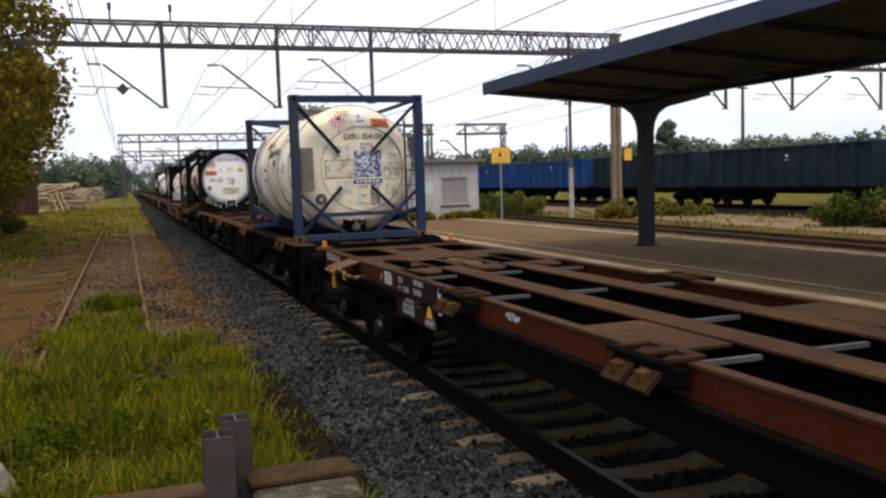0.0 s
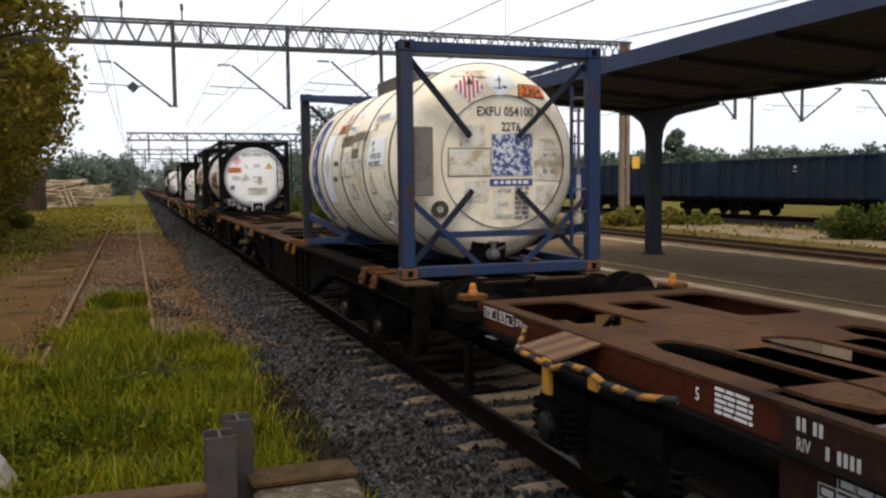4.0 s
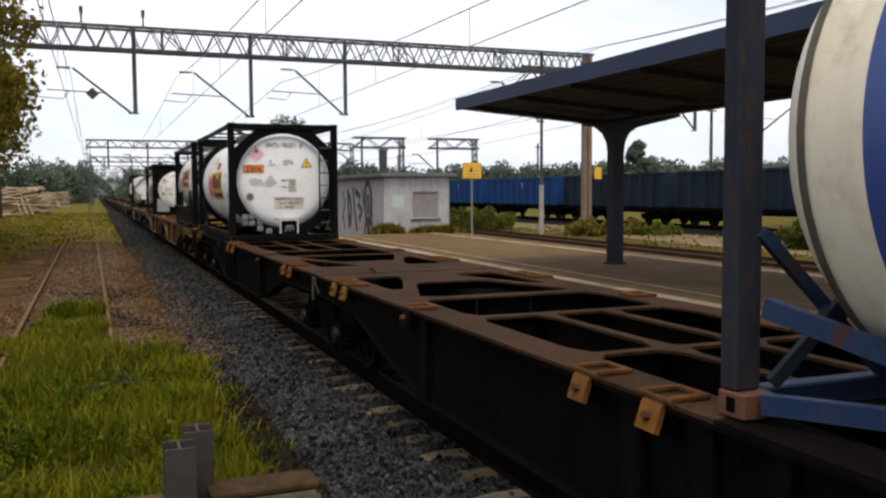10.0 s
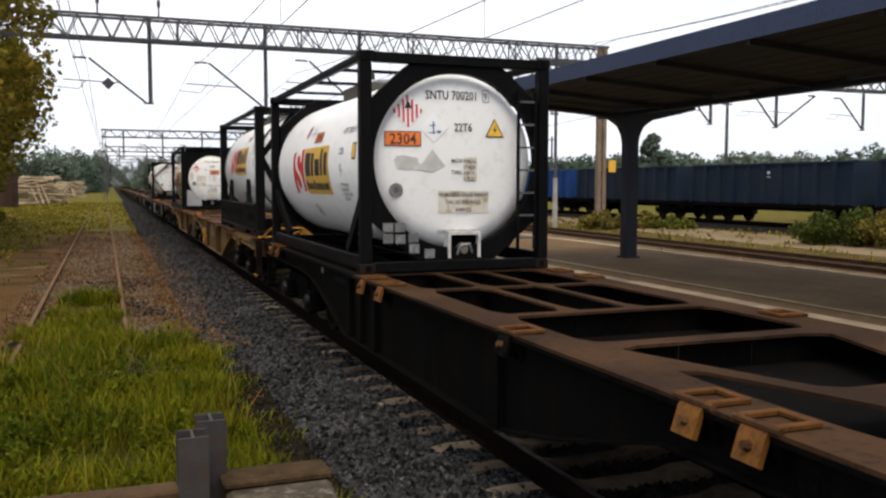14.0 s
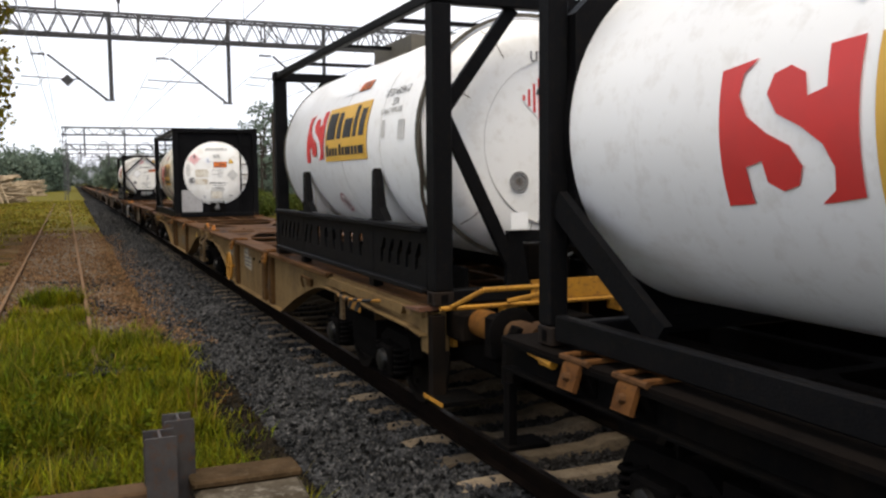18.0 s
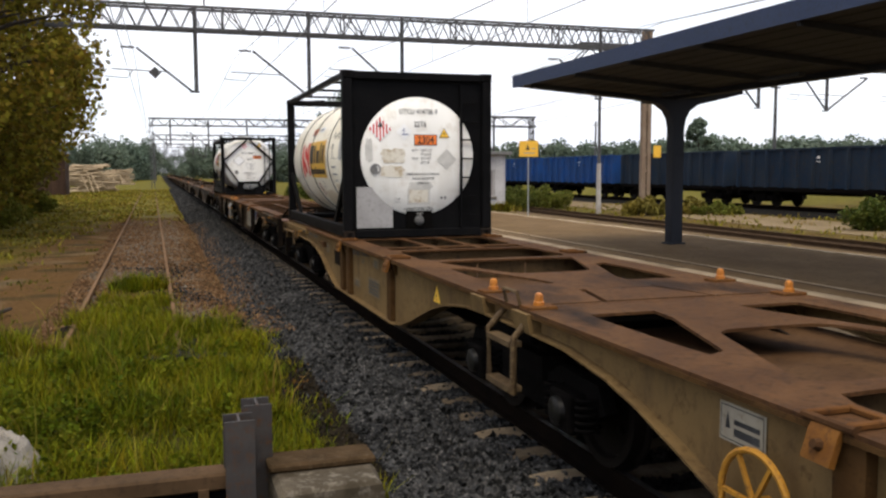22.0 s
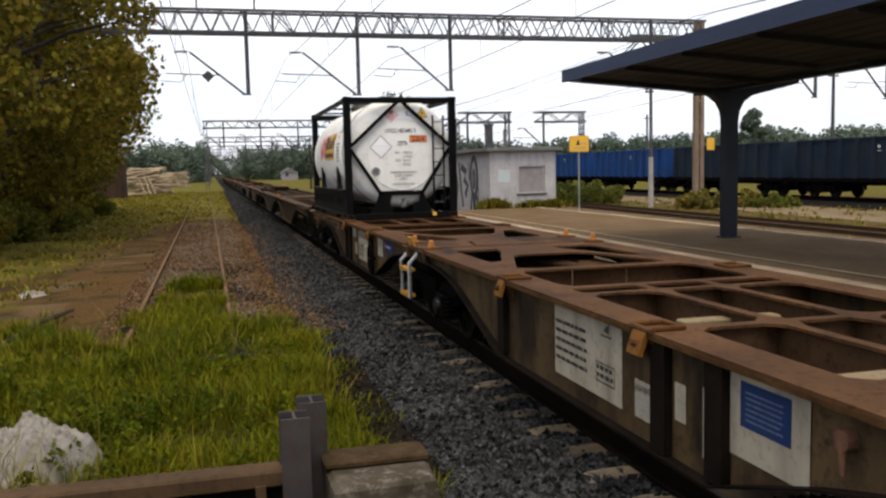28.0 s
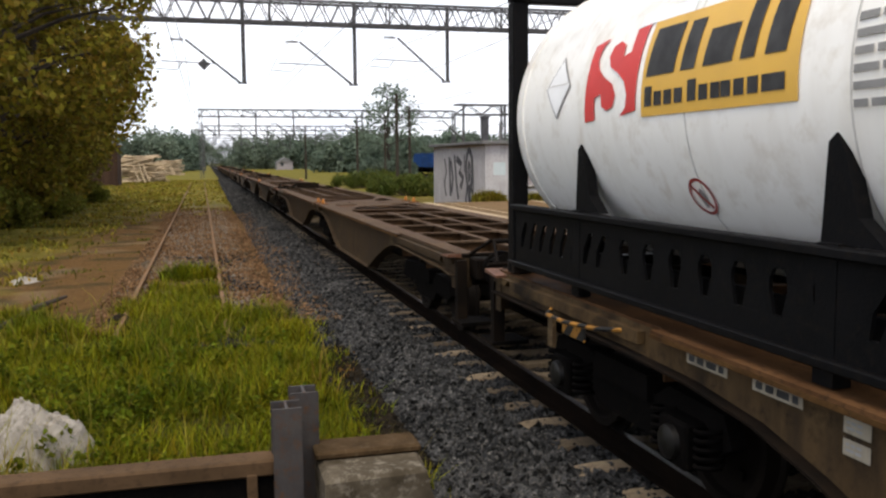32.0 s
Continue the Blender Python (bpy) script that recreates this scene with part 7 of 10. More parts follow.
    part("foot_bracket", Build().tube([(-1.17, 0.62, 0.72), (-1.19, 0.62, 0.60), (-1.19, 0.36, 0.60)], 0.02, 6), M_GALV, t.ob)
    return t.ob


def tank_ring(u):
    t = Tank(u, "white tank container in a black frame with ring-shaped end plate", M_F_BLACK, M_T_WHITE, 1.11, 1.33, 0.10, 6.03, 0.26, 0.4)
    t.posts(0.14)
    t.rails(CH - 0.06, 0.09)
    t.rails(0.12, 0.16)
    oct_ = [(HW - 0.15, 0.62), (HW - 0.15, 2.05), (0.62, CH - 0.13), (-0.62, CH - 0.13), (-HW + 0.15, 2.05), (-HW + 0.15, 0.62), (-0.5, 0.14), (0.5, 0.14)]
    for y0, y1 in ((0.10, 0.16), (CL - 0.16, CL - 0.10)):
        n = 64
        outer, inner = [], []
        for k in range(n):
            a = 2 * math.pi * k / n
            c, s = math.cos(a), math.sin(a)
            r = 9.0
            for (px, pz), (qx, qz) in zip(oct_, oct_[1:] + oct_[:1]):
                ex, ez = qx - px, qz - pz
                den = c * ez - s * ex
                if abs(den) > 1e-9:
                    d = (px * ez - (pz - t.zc) * ex) / den
                    if d > 0:
                        r = min(r, d)
            r = max(r, 1.115)
            outer.append((r * c, t.zc + r * s))
            inner.append((1.045 * c, t.zc + 1.045 * s))
        rings = [[(p[0], y, p[1]) for p in q] for q, y in ((inner, y0 - 0.05), (outer, y0 - 0.05), (outer, y1), (inner, y1))]
        part("end_ring", Build().loft(rings, False, True), t.fm, t.ob, "black plate ring round the tank end")
    for x in (-1, 1):
        for y, s in ((0.15, 1), (CL - 0.15, -1)):
            t.bar("side_brace", (x * 1.15, y, 0.9), (x * 1.08, y + s * 0.95, 0.2), 0.06, 0.16)
            t.bar("top_brace", (x * 1.12, y, CH - 0.1), (x * 0.7, y + s * 1.1, CH - 0.16), 0.05, 0.06)
    for y in (1.5, 3.0, 4.5):
        t.bar("top_cross", (-1.1, y, CH - 0.05), (1.1, y, CH - 0.05), 0.06, 0.04)
    t.walkway(1.6, 4.4)
    t.ladder(0.90, -0.01, 0.25, 2.2, 0.26)
    for i, (a, b) in enumerate(((-0.955, 0.54), (-0.805, 0.40), (-0.63, 0.285), (-0.435, 0.22), (-0.81, 0.54), (-0.955, 0.41), (-0.64, 0.415))):
        part("chequer_patch", Build().box(a + 0.012, a + 0.136, 0.02, 0.035, b - 0.055, b + 0.055), M_CHEQUER if i < 4 else M_DARK_PATCH, t.ob, "grey reflective square")
    vb = part("valve_housing", Build().box(-0.12, 0.30, 0.02, 0.2, 0.44, 0.48).box(-0.12, -0.09, 0.02, 0.2, 0.16, 0.44).box(0.27, 0.30, 0.02, 0.2, 0.16, 0.44), M_PANEL_PALE, t.ob, "white open box round the outlet valve")
    part("valve", Build().lathe([(0.05, 0.03), (0.06, 0.05), (0.085, 0.06), (0.085, 0.10), (0.05, 0.11), (0.05, 0.2)], 16, 0.09, 0.26), M_DOCPLATE, vb)
    # Near-black sheet painted for the shaded inside of the housing.
    part("valve_back", Build().box(-0.09, 0.27, 0.10, 0.12, 0.14, 0.44), M_UNDER, vb)
    part("valve_pipe", Build().tube([(0.0, 0.05, 0.2), (0.04, 0.03, 0.31), (0.16, 0.03, 0.33), (0.2, 0.05, 0.22)], 0.014, 6), M_GALV, vb)
    f = "face"
    t.cap(-0.75, -0.35, 0.085)
    t.words(f, "SNTU 700201", 0.15, -0.38, 0.74, squeeze=0.78)
    t.on(f, flat([rect(0.36, 0.45, 0.72, 0.87)]), M_INK, "outline", "", 0.003)
    t.on(f, flat([rect(0.368, 0.442, 0.728, 0.862)]), M_T_WHITE, "outline", "", 0.005)
    t.words(f, "9", 0.13, 0.375, 0.745, squeeze=0.8, lift=0.007)
    t.words(f, "22T6", 0.14, -0.02, 0.36, squeeze=0.8)
    t.placard(f, -0.60, 0.59, 0.20, "flame")
    t.placard(f, -0.28, 0.40, 0.18, "tree")
    t.plate(f, -0.89, 0.17, 0.45, 0.18)
    t.warning(f, 0.52, 0.40, 0.13)
    t.words(f, "MGW", 0.07, -0.06, -0.02, M_INK)
    t.words(f, "TARE", 0.07, -0.06, -0.16, M_INK)
    t.on(f, flat([rect(0.10, 0.28, -0.24, 0.05)]), M_TAN_PATCH, "patch", "", 0.002)
    for k, v_ in enumerate(("30480 KG", "67200 LB", "4180 KG", "9178 LB")):
        t.words(f, v_, 0.062, 0.105, -0.02 - 0.072 * k, M_INK, squeeze=0.62)
    t.on(f, flat([rect(-0.22, 0.44, -0.63, -0.36)]), M_TAN_PATCH, "patch", "", 0.001)
    t.words(f, "PERMISSIBLE GROSS WEIGHT", 0.066, 0.11, -0.43, M_INK, "CENTER", 0.78)
    t.words(f, "ON UIC RAILWAYS", 0.066, 0.11, -0.52, M_INK, "CENTER", 0.78)
    t.words(f, "30480 KG", 0.066, 0.11, -0.61, M_INK, "CENTER", 0.78)
    t.words(f, "CAPACITY 24000 LITRES", 0.07, 0.05, -0.88, M_INK, "CENTER", 0.74)
    t.on(f, flat([ragged(-0.62, -0.02, 0.34, 0.16, 4), [(-0.42, -0.02), (-0.30, 0.14), (-0.14, -0.06), (-0.30, -0.14), (-0.52, -0.10)]]), M_GREY_PATCH, "patch", "scuffed grey remains of a sticker", 0.001)
    s = "side"
    t.brand(-1.50, -0.43, 2.46, 0.69)
    t.no_entry(-0.50, -0.72, 0.12)
    t.plate(s, -0.10, 0.33, 0.48, 0.16)
    t.placard(s, -0.74, 0.55, 0.15, "flame")
    t.placard(s, -0.36, 0.54, 0.14, "tree")
    t.words(s, "SNTU 700201 9", 0.12, 1.58, 0.38, squeeze=0.8)
    t.words(s, "22T6", 0.12, 1.60, 0.11, squeeze=0.8)
    t.on(s, flat([rect(2.22, 2.40, 0.03, 0.24)]), M_INK, "sticker", "", 0.002)
    t.on(s, flat([rect(2.24, 2.38, 0.05, 0.22)]), M_YELLOW_TRI, "sticker", "yellow rectangular sticker", 0.004)
    t.on(s, outline_box(1.60, 1.70, -0.12, -0.02, 0.012), M_INK_GREY, "outline", "", 0.003)
    t.words(s, "TC", 0.07, 1.612, -0.098, M_INK, squeeze=0.75)
    t.words(s, "70", 0.055, 1.615, -0.18, M_INK, squeeze=0.75)
    for k, line_ in enumerate(("T11 UN Portable Tank", "RID/ADR AAR 600", "TC IMPACT APPROVED", "4 BAR MAWP")):
        t.words(s, line_, 0.064, 1.54, -0.31 - 0.066 * k, M_INK, squeeze=0.70)
    return t.ob


def pierced_panel(t, x, n=17):
    """The deep perforated side sill, with bars between its long holes."""
    z0, z1, y0, y1 = 0.135, 0.60, 0.2, CL - 0.2
    b = Build()
    b.box(x - 0.012, x + 0.012, y0, y1, z0, z0 + 0.13).box(x - 0.012, x + 0.012, y0, y1, z1 - 0.10, z1)
    step = (y1 - y0) / n
    for i in range(n + 1):
        y = y0 + step * i
        w = 0.095
        if 0 < i < 4 or n - 6 < i < n:
            continue
        b.box(x - 0.0115, x + 0.0115, max(y - w, y0), min(y + w, y1), z0 + 0.13, z1 - 0.10)
        if i < n and 3 < i < n - 6:
            m = y + step / 2
            k = step / 2 - w
            for s in (-1, 1):
                b.prism([(m + s * (k + 0.01), z0 + 0.12), (m + s * (k + 0.01), z0 + 0.30), (m + s * k * 0.45, z0 + 0.12)], "x", x - 0.011, x + 0.011)
                b.prism([(m + s * (k + 0.01), z1 - 0.09), (m + s * (k + 0.01), z1 - 0.17), (m + s * k * 0.45, z1 - 0.09)], "x", x - 0.011, x + 0.011)
    # leaning slats between the uprights at both ends
    for a0, a1 in ((y0 + 0.095, y0 + 4 * step - 0.095), (y0 + (n - 6) * step + 0.095, y1 - 0.095)):
        m = round((a1 - a0) / 0.235)
        for i in range(m + 1):
            c = a0 + (a1 - a0) * i / m
            b.loft([[(x - 0.0115, max(a0, c - q - e), z), (x + 0.0115, max(a0, c - q - e), z), (x + 0.0115, min(a1, c + q - e), z), (x - 0.0115, min(a1, c + q - e), z)] for z, e, q in ((z0 + 0.13, -0.05, 0.085), (z0 + 0.25, -0.012, 0.062), (z1 - 0.19, 0.012, 0.062), (z1 - 0.10, 0.05, 0.085))])
    part("pierced_sill", b, t.fm, t.ob, "deep black sill pierced by a row of rounded holes")
    # Black plate added behind the holes, standing for the dark beneath the tank.
    part("inner_sill", Build().box(x * 0.55 - 0.02, x * 0.55 + 0.02, y0 + 0.4, y1 - 0.4, 0.02, 0.24), t.fm, t.ob)
    part("side_rail", Build().box(x - 0.07, x + 0.03, y0, y1, z1, z1 + 0.05, 0.008), t.fm, t.ob)
    part("side_rail", Build().box(x - 0.06, x + 0.03, y0, y1, z0 - 0.05, z0 + 0.0, 0.008), t.fm, t.ob)


def tank_pierced(u, style):
    label = "white tank container on a black frame with pierced side sills"
    t = Tank(u, label, M_F_BLACK, M_T_GREYWHITE if style == "F" else M_T_WHITE, 1.18 if style == "F" else 1.12, 1.42, 0.14 if style == "F" else 0.36, 6.0, 0.20 if style == "F" else 0.34, 0.45)
    t.posts(0.17 if style == "D" else 0.15)
    t.rails(CH - 0.06, 0.09)
    for x in (-1, 1):
        pierced_panel(t, x * (HW - 0.025))
        for y in (1.68, 4.5):
            part("saddle", Build().prism([(y - 0.32, 0.65), (y + 0.10, 0.65), (y + 0.07, 1.12), (y + 0.02, 1.16), (y - 0.04, 1.08), (y - 0.14, 0.78)], "x", x * 1.115 - 0.05, x * 1.115 + 0.03), t.fm, t.ob, "tall black saddle horn")
            part("upright", Build().box(x * 1.16 - 0.05, x * 1.16 + 0.05, y - 0.07, y + 0.07, 0.0, 0.66), t.fm, t.ob)
    for y in (1.3, 3.0, 4.6):
        t.bar("top_cross", (-1.1, y, CH - 0.05), (1.1, y, CH - 0.05), 0.06, 0.04)
    for y, s in ((0.10, 1), (CL - 0.10, -1)):
        for x in (-1, 1):
            if style == "F":
                t.bar("end_brace", (x * 0.05, y, CH - 0.10), (x * 1.07, y, 1.56), 0.06, 0.07)
                t.bar("end_brace", (x * 1.07, y, 1.48), (x * 0.44, y, 0.52), 0.06, 0.07)
            else:
                t.bar("end_brace", (x * 1.08, y, 1.62), (x * 0.45, y, CH - 0.12), 0.06, 0.11)
                t.bar("end_brace", (x * 1.08, y, 1.56), (x * 0.42, y, 0.22), 0.06, 0.11)
        plate_ = Build().box(-0.5, 0.5, y - 0.03, y + 0.03, 0.50, 0.60)
        if style == "F":
            plate_.prism([(-0.5, 0.5), (-0.22, 0.5), (-0.26, 0.34), (-0.20, 0.24), (-0.20, 0.13), (-0.66, 0.13)], "y", y - 0.028, y + 0.028).prism([(0.5, 0.5), (0.40, 0.5), (0.40, 0.36), (0.24, 0.32), (0.24, 0.13), (0.66, 0.13)], "y", y - 0.028, y + 0.028)
        else:
            plate_.prism([(-0.5, 0.5), (-0.36, 0.5), (-0.30, 0.13), (-0.52, 0.13)], "y", y - 0.028, y + 0.028).prism([(0.5, 0.5), (0.36, 0.5), (0.30, 0.13), (0.52, 0.13)], "y", y - 0.028, y + 0.028)
        part("end_plate", plate_, t.fm, t.ob, "black end plate cut out round the valve")
    t.bands((0.62, 5.77) if style == "D" else (0.9, 5.75), M_BAND if style == "D" else M_T_GREYWHITE, 0.04)
    t.bands((1.62, 2.98) if style == "D" else (1.6, 3.0), M_GREY_PATCH, 0.012, 0.003)
    t.walkway(1.4, 4.6)
    # welded segments of the head's cladding, with rusty seams
    seam = M_BROWN_STAIN if style == "F" else M_SMUDGE
    for k in range(10):
        a = math.pi * (2 * k + 0.6) / 10
        t.on("face", flat([[(r * math.cos(a + e), r * math.sin(a + e)) for r, e in ((0.78, -0.006), (1.07, -0.0045), (1.07, 0.0045), (0.78, 0.006))]]), seam, "seam", "rusty seam in the head's cladding", 0.001)
    if style == "F":
        t.bands((0.52,), M_BAND, 0.05)
    if style == "D":
        part("drain_pipe", Build().tube([(-0.98, 0.62, 2.05), (-1.1, 0.62, 1.6), (-1.08, 0.60, 0.9), (-0.98, 0.5, 0.3)], 0.018, 8), M_BARK, t.ob, "thin brown drain pipe round the tank end")
        part("white_tag", Build().box(-0.50, -0.34, 0.02, 0.028, 0.62, 0.76), M_WHITE_PATCH, t.ob)
    t.ladder(0.82 if style == "F" else 0.9, 0.05, 0.2, 2.2, 0.26)
    t.valve(0.05, 0.26, 0.10)
    f, s = "face", "side"
    t.cap(-0.54 if style == "F" else -0.24, -0.40, 0.09)
    part("head_ring", Build().ring(0.755, 0.761, t.head(0.7) - 0.012, t.head(0.7) + 0.03, 56, 0.04 if style == "F" else 0.18, t.zc - 0.05), M_GREY_PATCH, t.tank, "thin seam on the head")
    if style == "D":
        t.words(f, "UTCU 450341", 0.14, -0.12, 0.66, squeeze=0.8)
        t.words(f, "22T6", 0.14, 0.10, 0.49, squeeze=0.8)
        t.placard(f, -0.04, 0.34, 0.19, "flame")
        t.placard(f, 0.51, 0.38, 0.16, "tree")
        t.plate(f, 0.0, 0.82, 0.40, 0.15)
        for i, w in enumerate(("MGW", "TARE", "CAPACITY", "6314 US GAL")):
            t.words(f, w, 0.085, (0.10, 0.07, -0.04, 0.05)[i], -0.60 - 0.10 * i, M_INK, squeeze=0.8)
        t.on(f, bars(0.36, -0.60, 0.26, 3, 0.055, 0.10, 5, 2), M_INK_GREY, "print", "", 0.004)
        t.brand(-1.50, -0.155, 2.50, 0.62)
        t.words(s, "UTCU 450341-5", 0.115, 1.38, 0.44, squeeze=0.85)
        t.words(s, "22T6", 0.10, 1.66, 0.34, squeeze=0.8)
        t.words(s, "TC IMPACT APPROVED", 0.075, 1.37, 0.26, M_INK_GREY, squeeze=0.8)
        t.on(s, flat([rect(1.93, 2.10, 0.0, 0.18), rect(1.45, 1.55, 0.04, 0.2)]), M_GREY_PATCH, "sticker", "", 0.003)
        t.plate(s, 0.25, 0.62, 0.40, 0.13)
        t.on(s, flat([rect(-0.25, 0.2, 0.62, 0.72)]), M_WHITE_PATCH, "sticker", "", 0.003)
        t.no_entry(-0.38, -0.67, 0.13)
    else:
        t.words(f, "UTCU 455485 5", 0.125, -0.32, 0.42, squeeze=0.8)
        t.words(f, "22T6", 0.13, -0.06, 0.15, squeeze=0.8)
        t.plate(f, 0.21, 0.21, 0.38, 0.15)
        t.placard(f, -0.18, 0.80, 0.17, "flame")
        t.placard(f, 0.17, 0.83, 0.14, "tree")
        t.warning(f, 0.50, 0.84, 0.13)
        t.placard(f, -0.42, 0.12, 0.25, "pale")
        for k, (w_, v_) in enumerate((("MGW", "30480KG"), ("", "67194LB"), ("TARE", "4310KG"), ("", "9502LB"))):
            if w_:
                t.words(f, w_, 0.075, -0.12, -0.03 - 0.085 * k, M_INK_GREY, squeeze=0.7)
            t.words(f, v_, 0.078, 0.05, -0.03 - 0.085 * k, M_INK_GREY, squeeze=0.72)
        t.words(f, "PERMISSIBLE GROSS WEIGHT", 0.06, 0.06, -0.45, M_INK, "CENTER", 0.75)
        t.words(f, "ON UIC RAILWAYS", 0.06, 0.06, -0.52, M_INK, "CENTER", 0.75)
        t.words(f, "30480 KG", 0.06, 0.06, -0.59, M_INK, "CENTER", 0.75)
        t.words(f, "CAPACITY 24000 LITRES", 0.06, 0.06, -0.70, M_INK, "CENTER", 0.75)
        part("yellow_tag", Build().box(0.66, 0.74, 0.005, 0.012, 0.05, 0.12), M_YELLOW_TRI, t.ob)
        t.brand(-1.40, -0.10, 2.48, 0.62)
        t.placard(s, -1.92, 0.20, 0.25, "pale")
        t.on(s, flat([rect(-0.72, -0.05, 0.52, 0.62)]), M_WHITE_PATCH, "sticker", "", 0.003)
        t.on(s, bars(1.45, 0.22, 0.5, 6, 0.035, 0.075, 8, 3), M_INK_GREY, "print", "rows of small print", 0.003)
        t.words(s, "22T6", 0.11, 1.55, 0.36, squeeze=0.8)
        t.words(s, "UTCU 455485 5", 0.11, 1.42, 0.48, squeeze=0.82)
        t.on(s, flat([rect(2.2, 2.36, 0.3, 0.5)]), M_YELLOW_TRI, "sticker", "yellow sticker", 0.003)
        t.no_entry(0.0, -0.63, 0.13)
    return t.ob


def tank_panel(u):
    t = Tank(u, "ivory tank container with a black end panel round a white disc", M_F_BLACK, M_T_IVORY, 1.12, 1.28, 0.30, 6.04, 0.28)
    t.posts(0.15)
    t.rails(CH - 0.06, 0.09)
    t.rails(0.12, 0.18)
    n, rin = 64, 0.93
    for y0, y1 in ((0.09, 0.13),):
        outer, inner = [], []
        for k in range(n):
            a = 2 * math.pi * (k + 0.5) / n
            c, s = math.cos(a), math.sin(a)
            r = min((HW - 0.15) / max(abs(c), 1e-6), ((CH - 0.13 - t.zc) if s > 0 else (t.zc - 0.13)) / max(abs(s), 1e-6))
            outer.append((r * c, t.zc + r * s))
            inner.append((rin * c, t.zc + rin * s))
        part("end_panel", Build().loft([[(p[0], y, p[1]) for p in q] for q, y in ((inner, y0), (outer, y0), (outer, y1), (inner, y1))], False, True), t.fm, t.ob, "black steel end panel with a round opening")
    disc = part("end_disc", Build().lathe([(0.004, 0.02), (0.5, 0.03), (0.90, 0.07), (0.935, 0.10), (0.935, 0.30)], 56, 0, t.zc), M_T_GREYWHITE, t.ob, "white tank end showing in the round opening")

    def on_disc(a, b, lift=0.0):
        r = math.hypot(a, b)
        return (a, np.interp(r, [0, 0.5, 0.9, 0.935], [0.02, 0.03, 0.07, 0.10]) - 0.005 - lift, t.zc + b)
    t.face = on_disc
    t.tank_saved, t.tank = t.tank, disc
    f = "face"
    t.words(f, "UTCU 414726 9", 0.115, -0.31, 0.66, squeeze=0.8)
    t.words(f, "22T6", 0.12, -0.08, 0.46, squeeze=0.8)
    t.placard(f, -0.62, 0.42, 0.19, "flame")
    t.placard(f, -0.24, 0.38, 0.13, "tree")
    t.plate(f, -0.08, 0.17, 0.38, 0.17)
    t.warning(f, 0.42, 0.36, 0.09)
    t.on(f, flat([ragged(-0.42, 0.0, 0.40, 0.24, 5), ragged(-0.43, -0.24, 0.40, 0.20, 8)]), M_TAN_PATCH, "patch", "tan remains of a sticker", 0.002)
    t.placard(f, 0.46, -0.05, 0.17, "grey")
    for k, (w_, v_) in enumerate((("MGW", "36000 KG"), ("", "79360 LB"), ("TARE", "4070 KG"), ("", "8973 LB"))):
        if w_:
            t.words(f, w_, 0.055, -0.12, 0.075 - 0.065 * k, M_INK_GREY, squeeze=0.75)
        t.words(f, v_, 0.058, 0.02, 0.075 - 0.065 * k, M_INK_GREY, squeeze=0.78)
    t.words(f, "STEAM", 0.04, -0.40, -0.68, M_INK_GREY, squeeze=0.8)
    t.words(f, "INLET", 0.04, -0.39, -0.73, M_INK_GREY, squeeze=0.8)
    t.on(f, bars(0.36, -0.68, 0.10, 1, 0.04, 0.1, 3, 2), M_INK_GREY, "print", "", 0.003)
    t.on(f, flat([ragged(-0.80, 0.10, 0.12, 0.38, 3), ragged(0.02, -0.46, 0.42, 0.12, 9)]), M_GREY_PATCH, "patch", "faint grey scuff", 0.001)
    t.words(f, "PERMISSIBLE GROSS WEIGHT", 0.055, 0.06, -0.30, M_INK, "CENTER", 0.78)
    t.words(f, "ON UIC RAILWAYS", 0.055, 0.06, -0.37, M_INK, "CENTER", 0.78)
    t.words(f, "30480 KG", 0.055, 0.06, -0.44, M_INK, "CENTER", 0.78)
    t.on(f, flat([rect(-0.19, 0.18, -0.76, -0.5)]), M_GREY_PATCH, "sticker", "", 0.002)
    t.on(f, flat([rect(-0.16, 0.15, -0.73, -0.53)]), M_TAN_PATCH, "sticker", "grey framed panel", 0.004)
    t.words(f, "CAPACITY 24000 LITRES", 0.06, 0.0, -0.85, M_INK, "CENTER", 0.75)
    c = part("inspection_cap", Build().ring(0.058, 0.085, 0.038, 0.09, 24, -0.70, t.zc - 0.20).ring(0.018, 0.036, 0.042, 0.09, 20, -0.70, t.zc - 0.20).lathe([(0.06, 0.05), (0.06, 0.09)], 24, -0.70, t.zc - 0.20), M_CAP_GREY, disc, "round grey cover with raised rings")
    for i in range(7):
        part("rung", Build().box(0.70, 0.98, -0.005, 0.02, 0.33 + 0.3 * i, 0.355 + 0.3 * i), M_F_BLACK, t.ob)
    part("ladder_rail", Build().box(0.69, 0.72, 0.0, 0.06, 0.15, 2.4), M_F_BLACK, t.ob)
    pl = part("white_plate", Build().prism([(-1.0, 0.16), (-0.42, 0.16), (-0.42, 0.48), (-0.52, 0.68), (-0.62, 0.80), (-1.0, 0.80)], "y", 0.070, 0.088), M_PANEL_PALE2, t.ob, "large pale grey plate in the lower corner")
    # Near-black block in place of a shaded recess.
    vb = part("valve_box", Build().box(-0.2, 0.22, 0.06, 0.088, 0.14, 0.42), M_UNDER, t.ob, "dark valve recess")
    part("valve", Build().lathe([(0.04, -0.03), (0.06, -0.02), (0.06, 0.01), (0.075, 0.015), (0.075, 0.04), (0.05, 0.045), (0.05, 0.06)], 16, 0.0, 0.27), M_VALVE, vb)
    part("valve_neck", Build().tube([(0.0, 0.0, 0.30), (0.0, 0.0, 0.38)], 0.028, 8).tube([(-0.06, 0.0, 0.38), (0.06, 0.0, 0.38)], 0.014, 6), M_VALVE, vb)
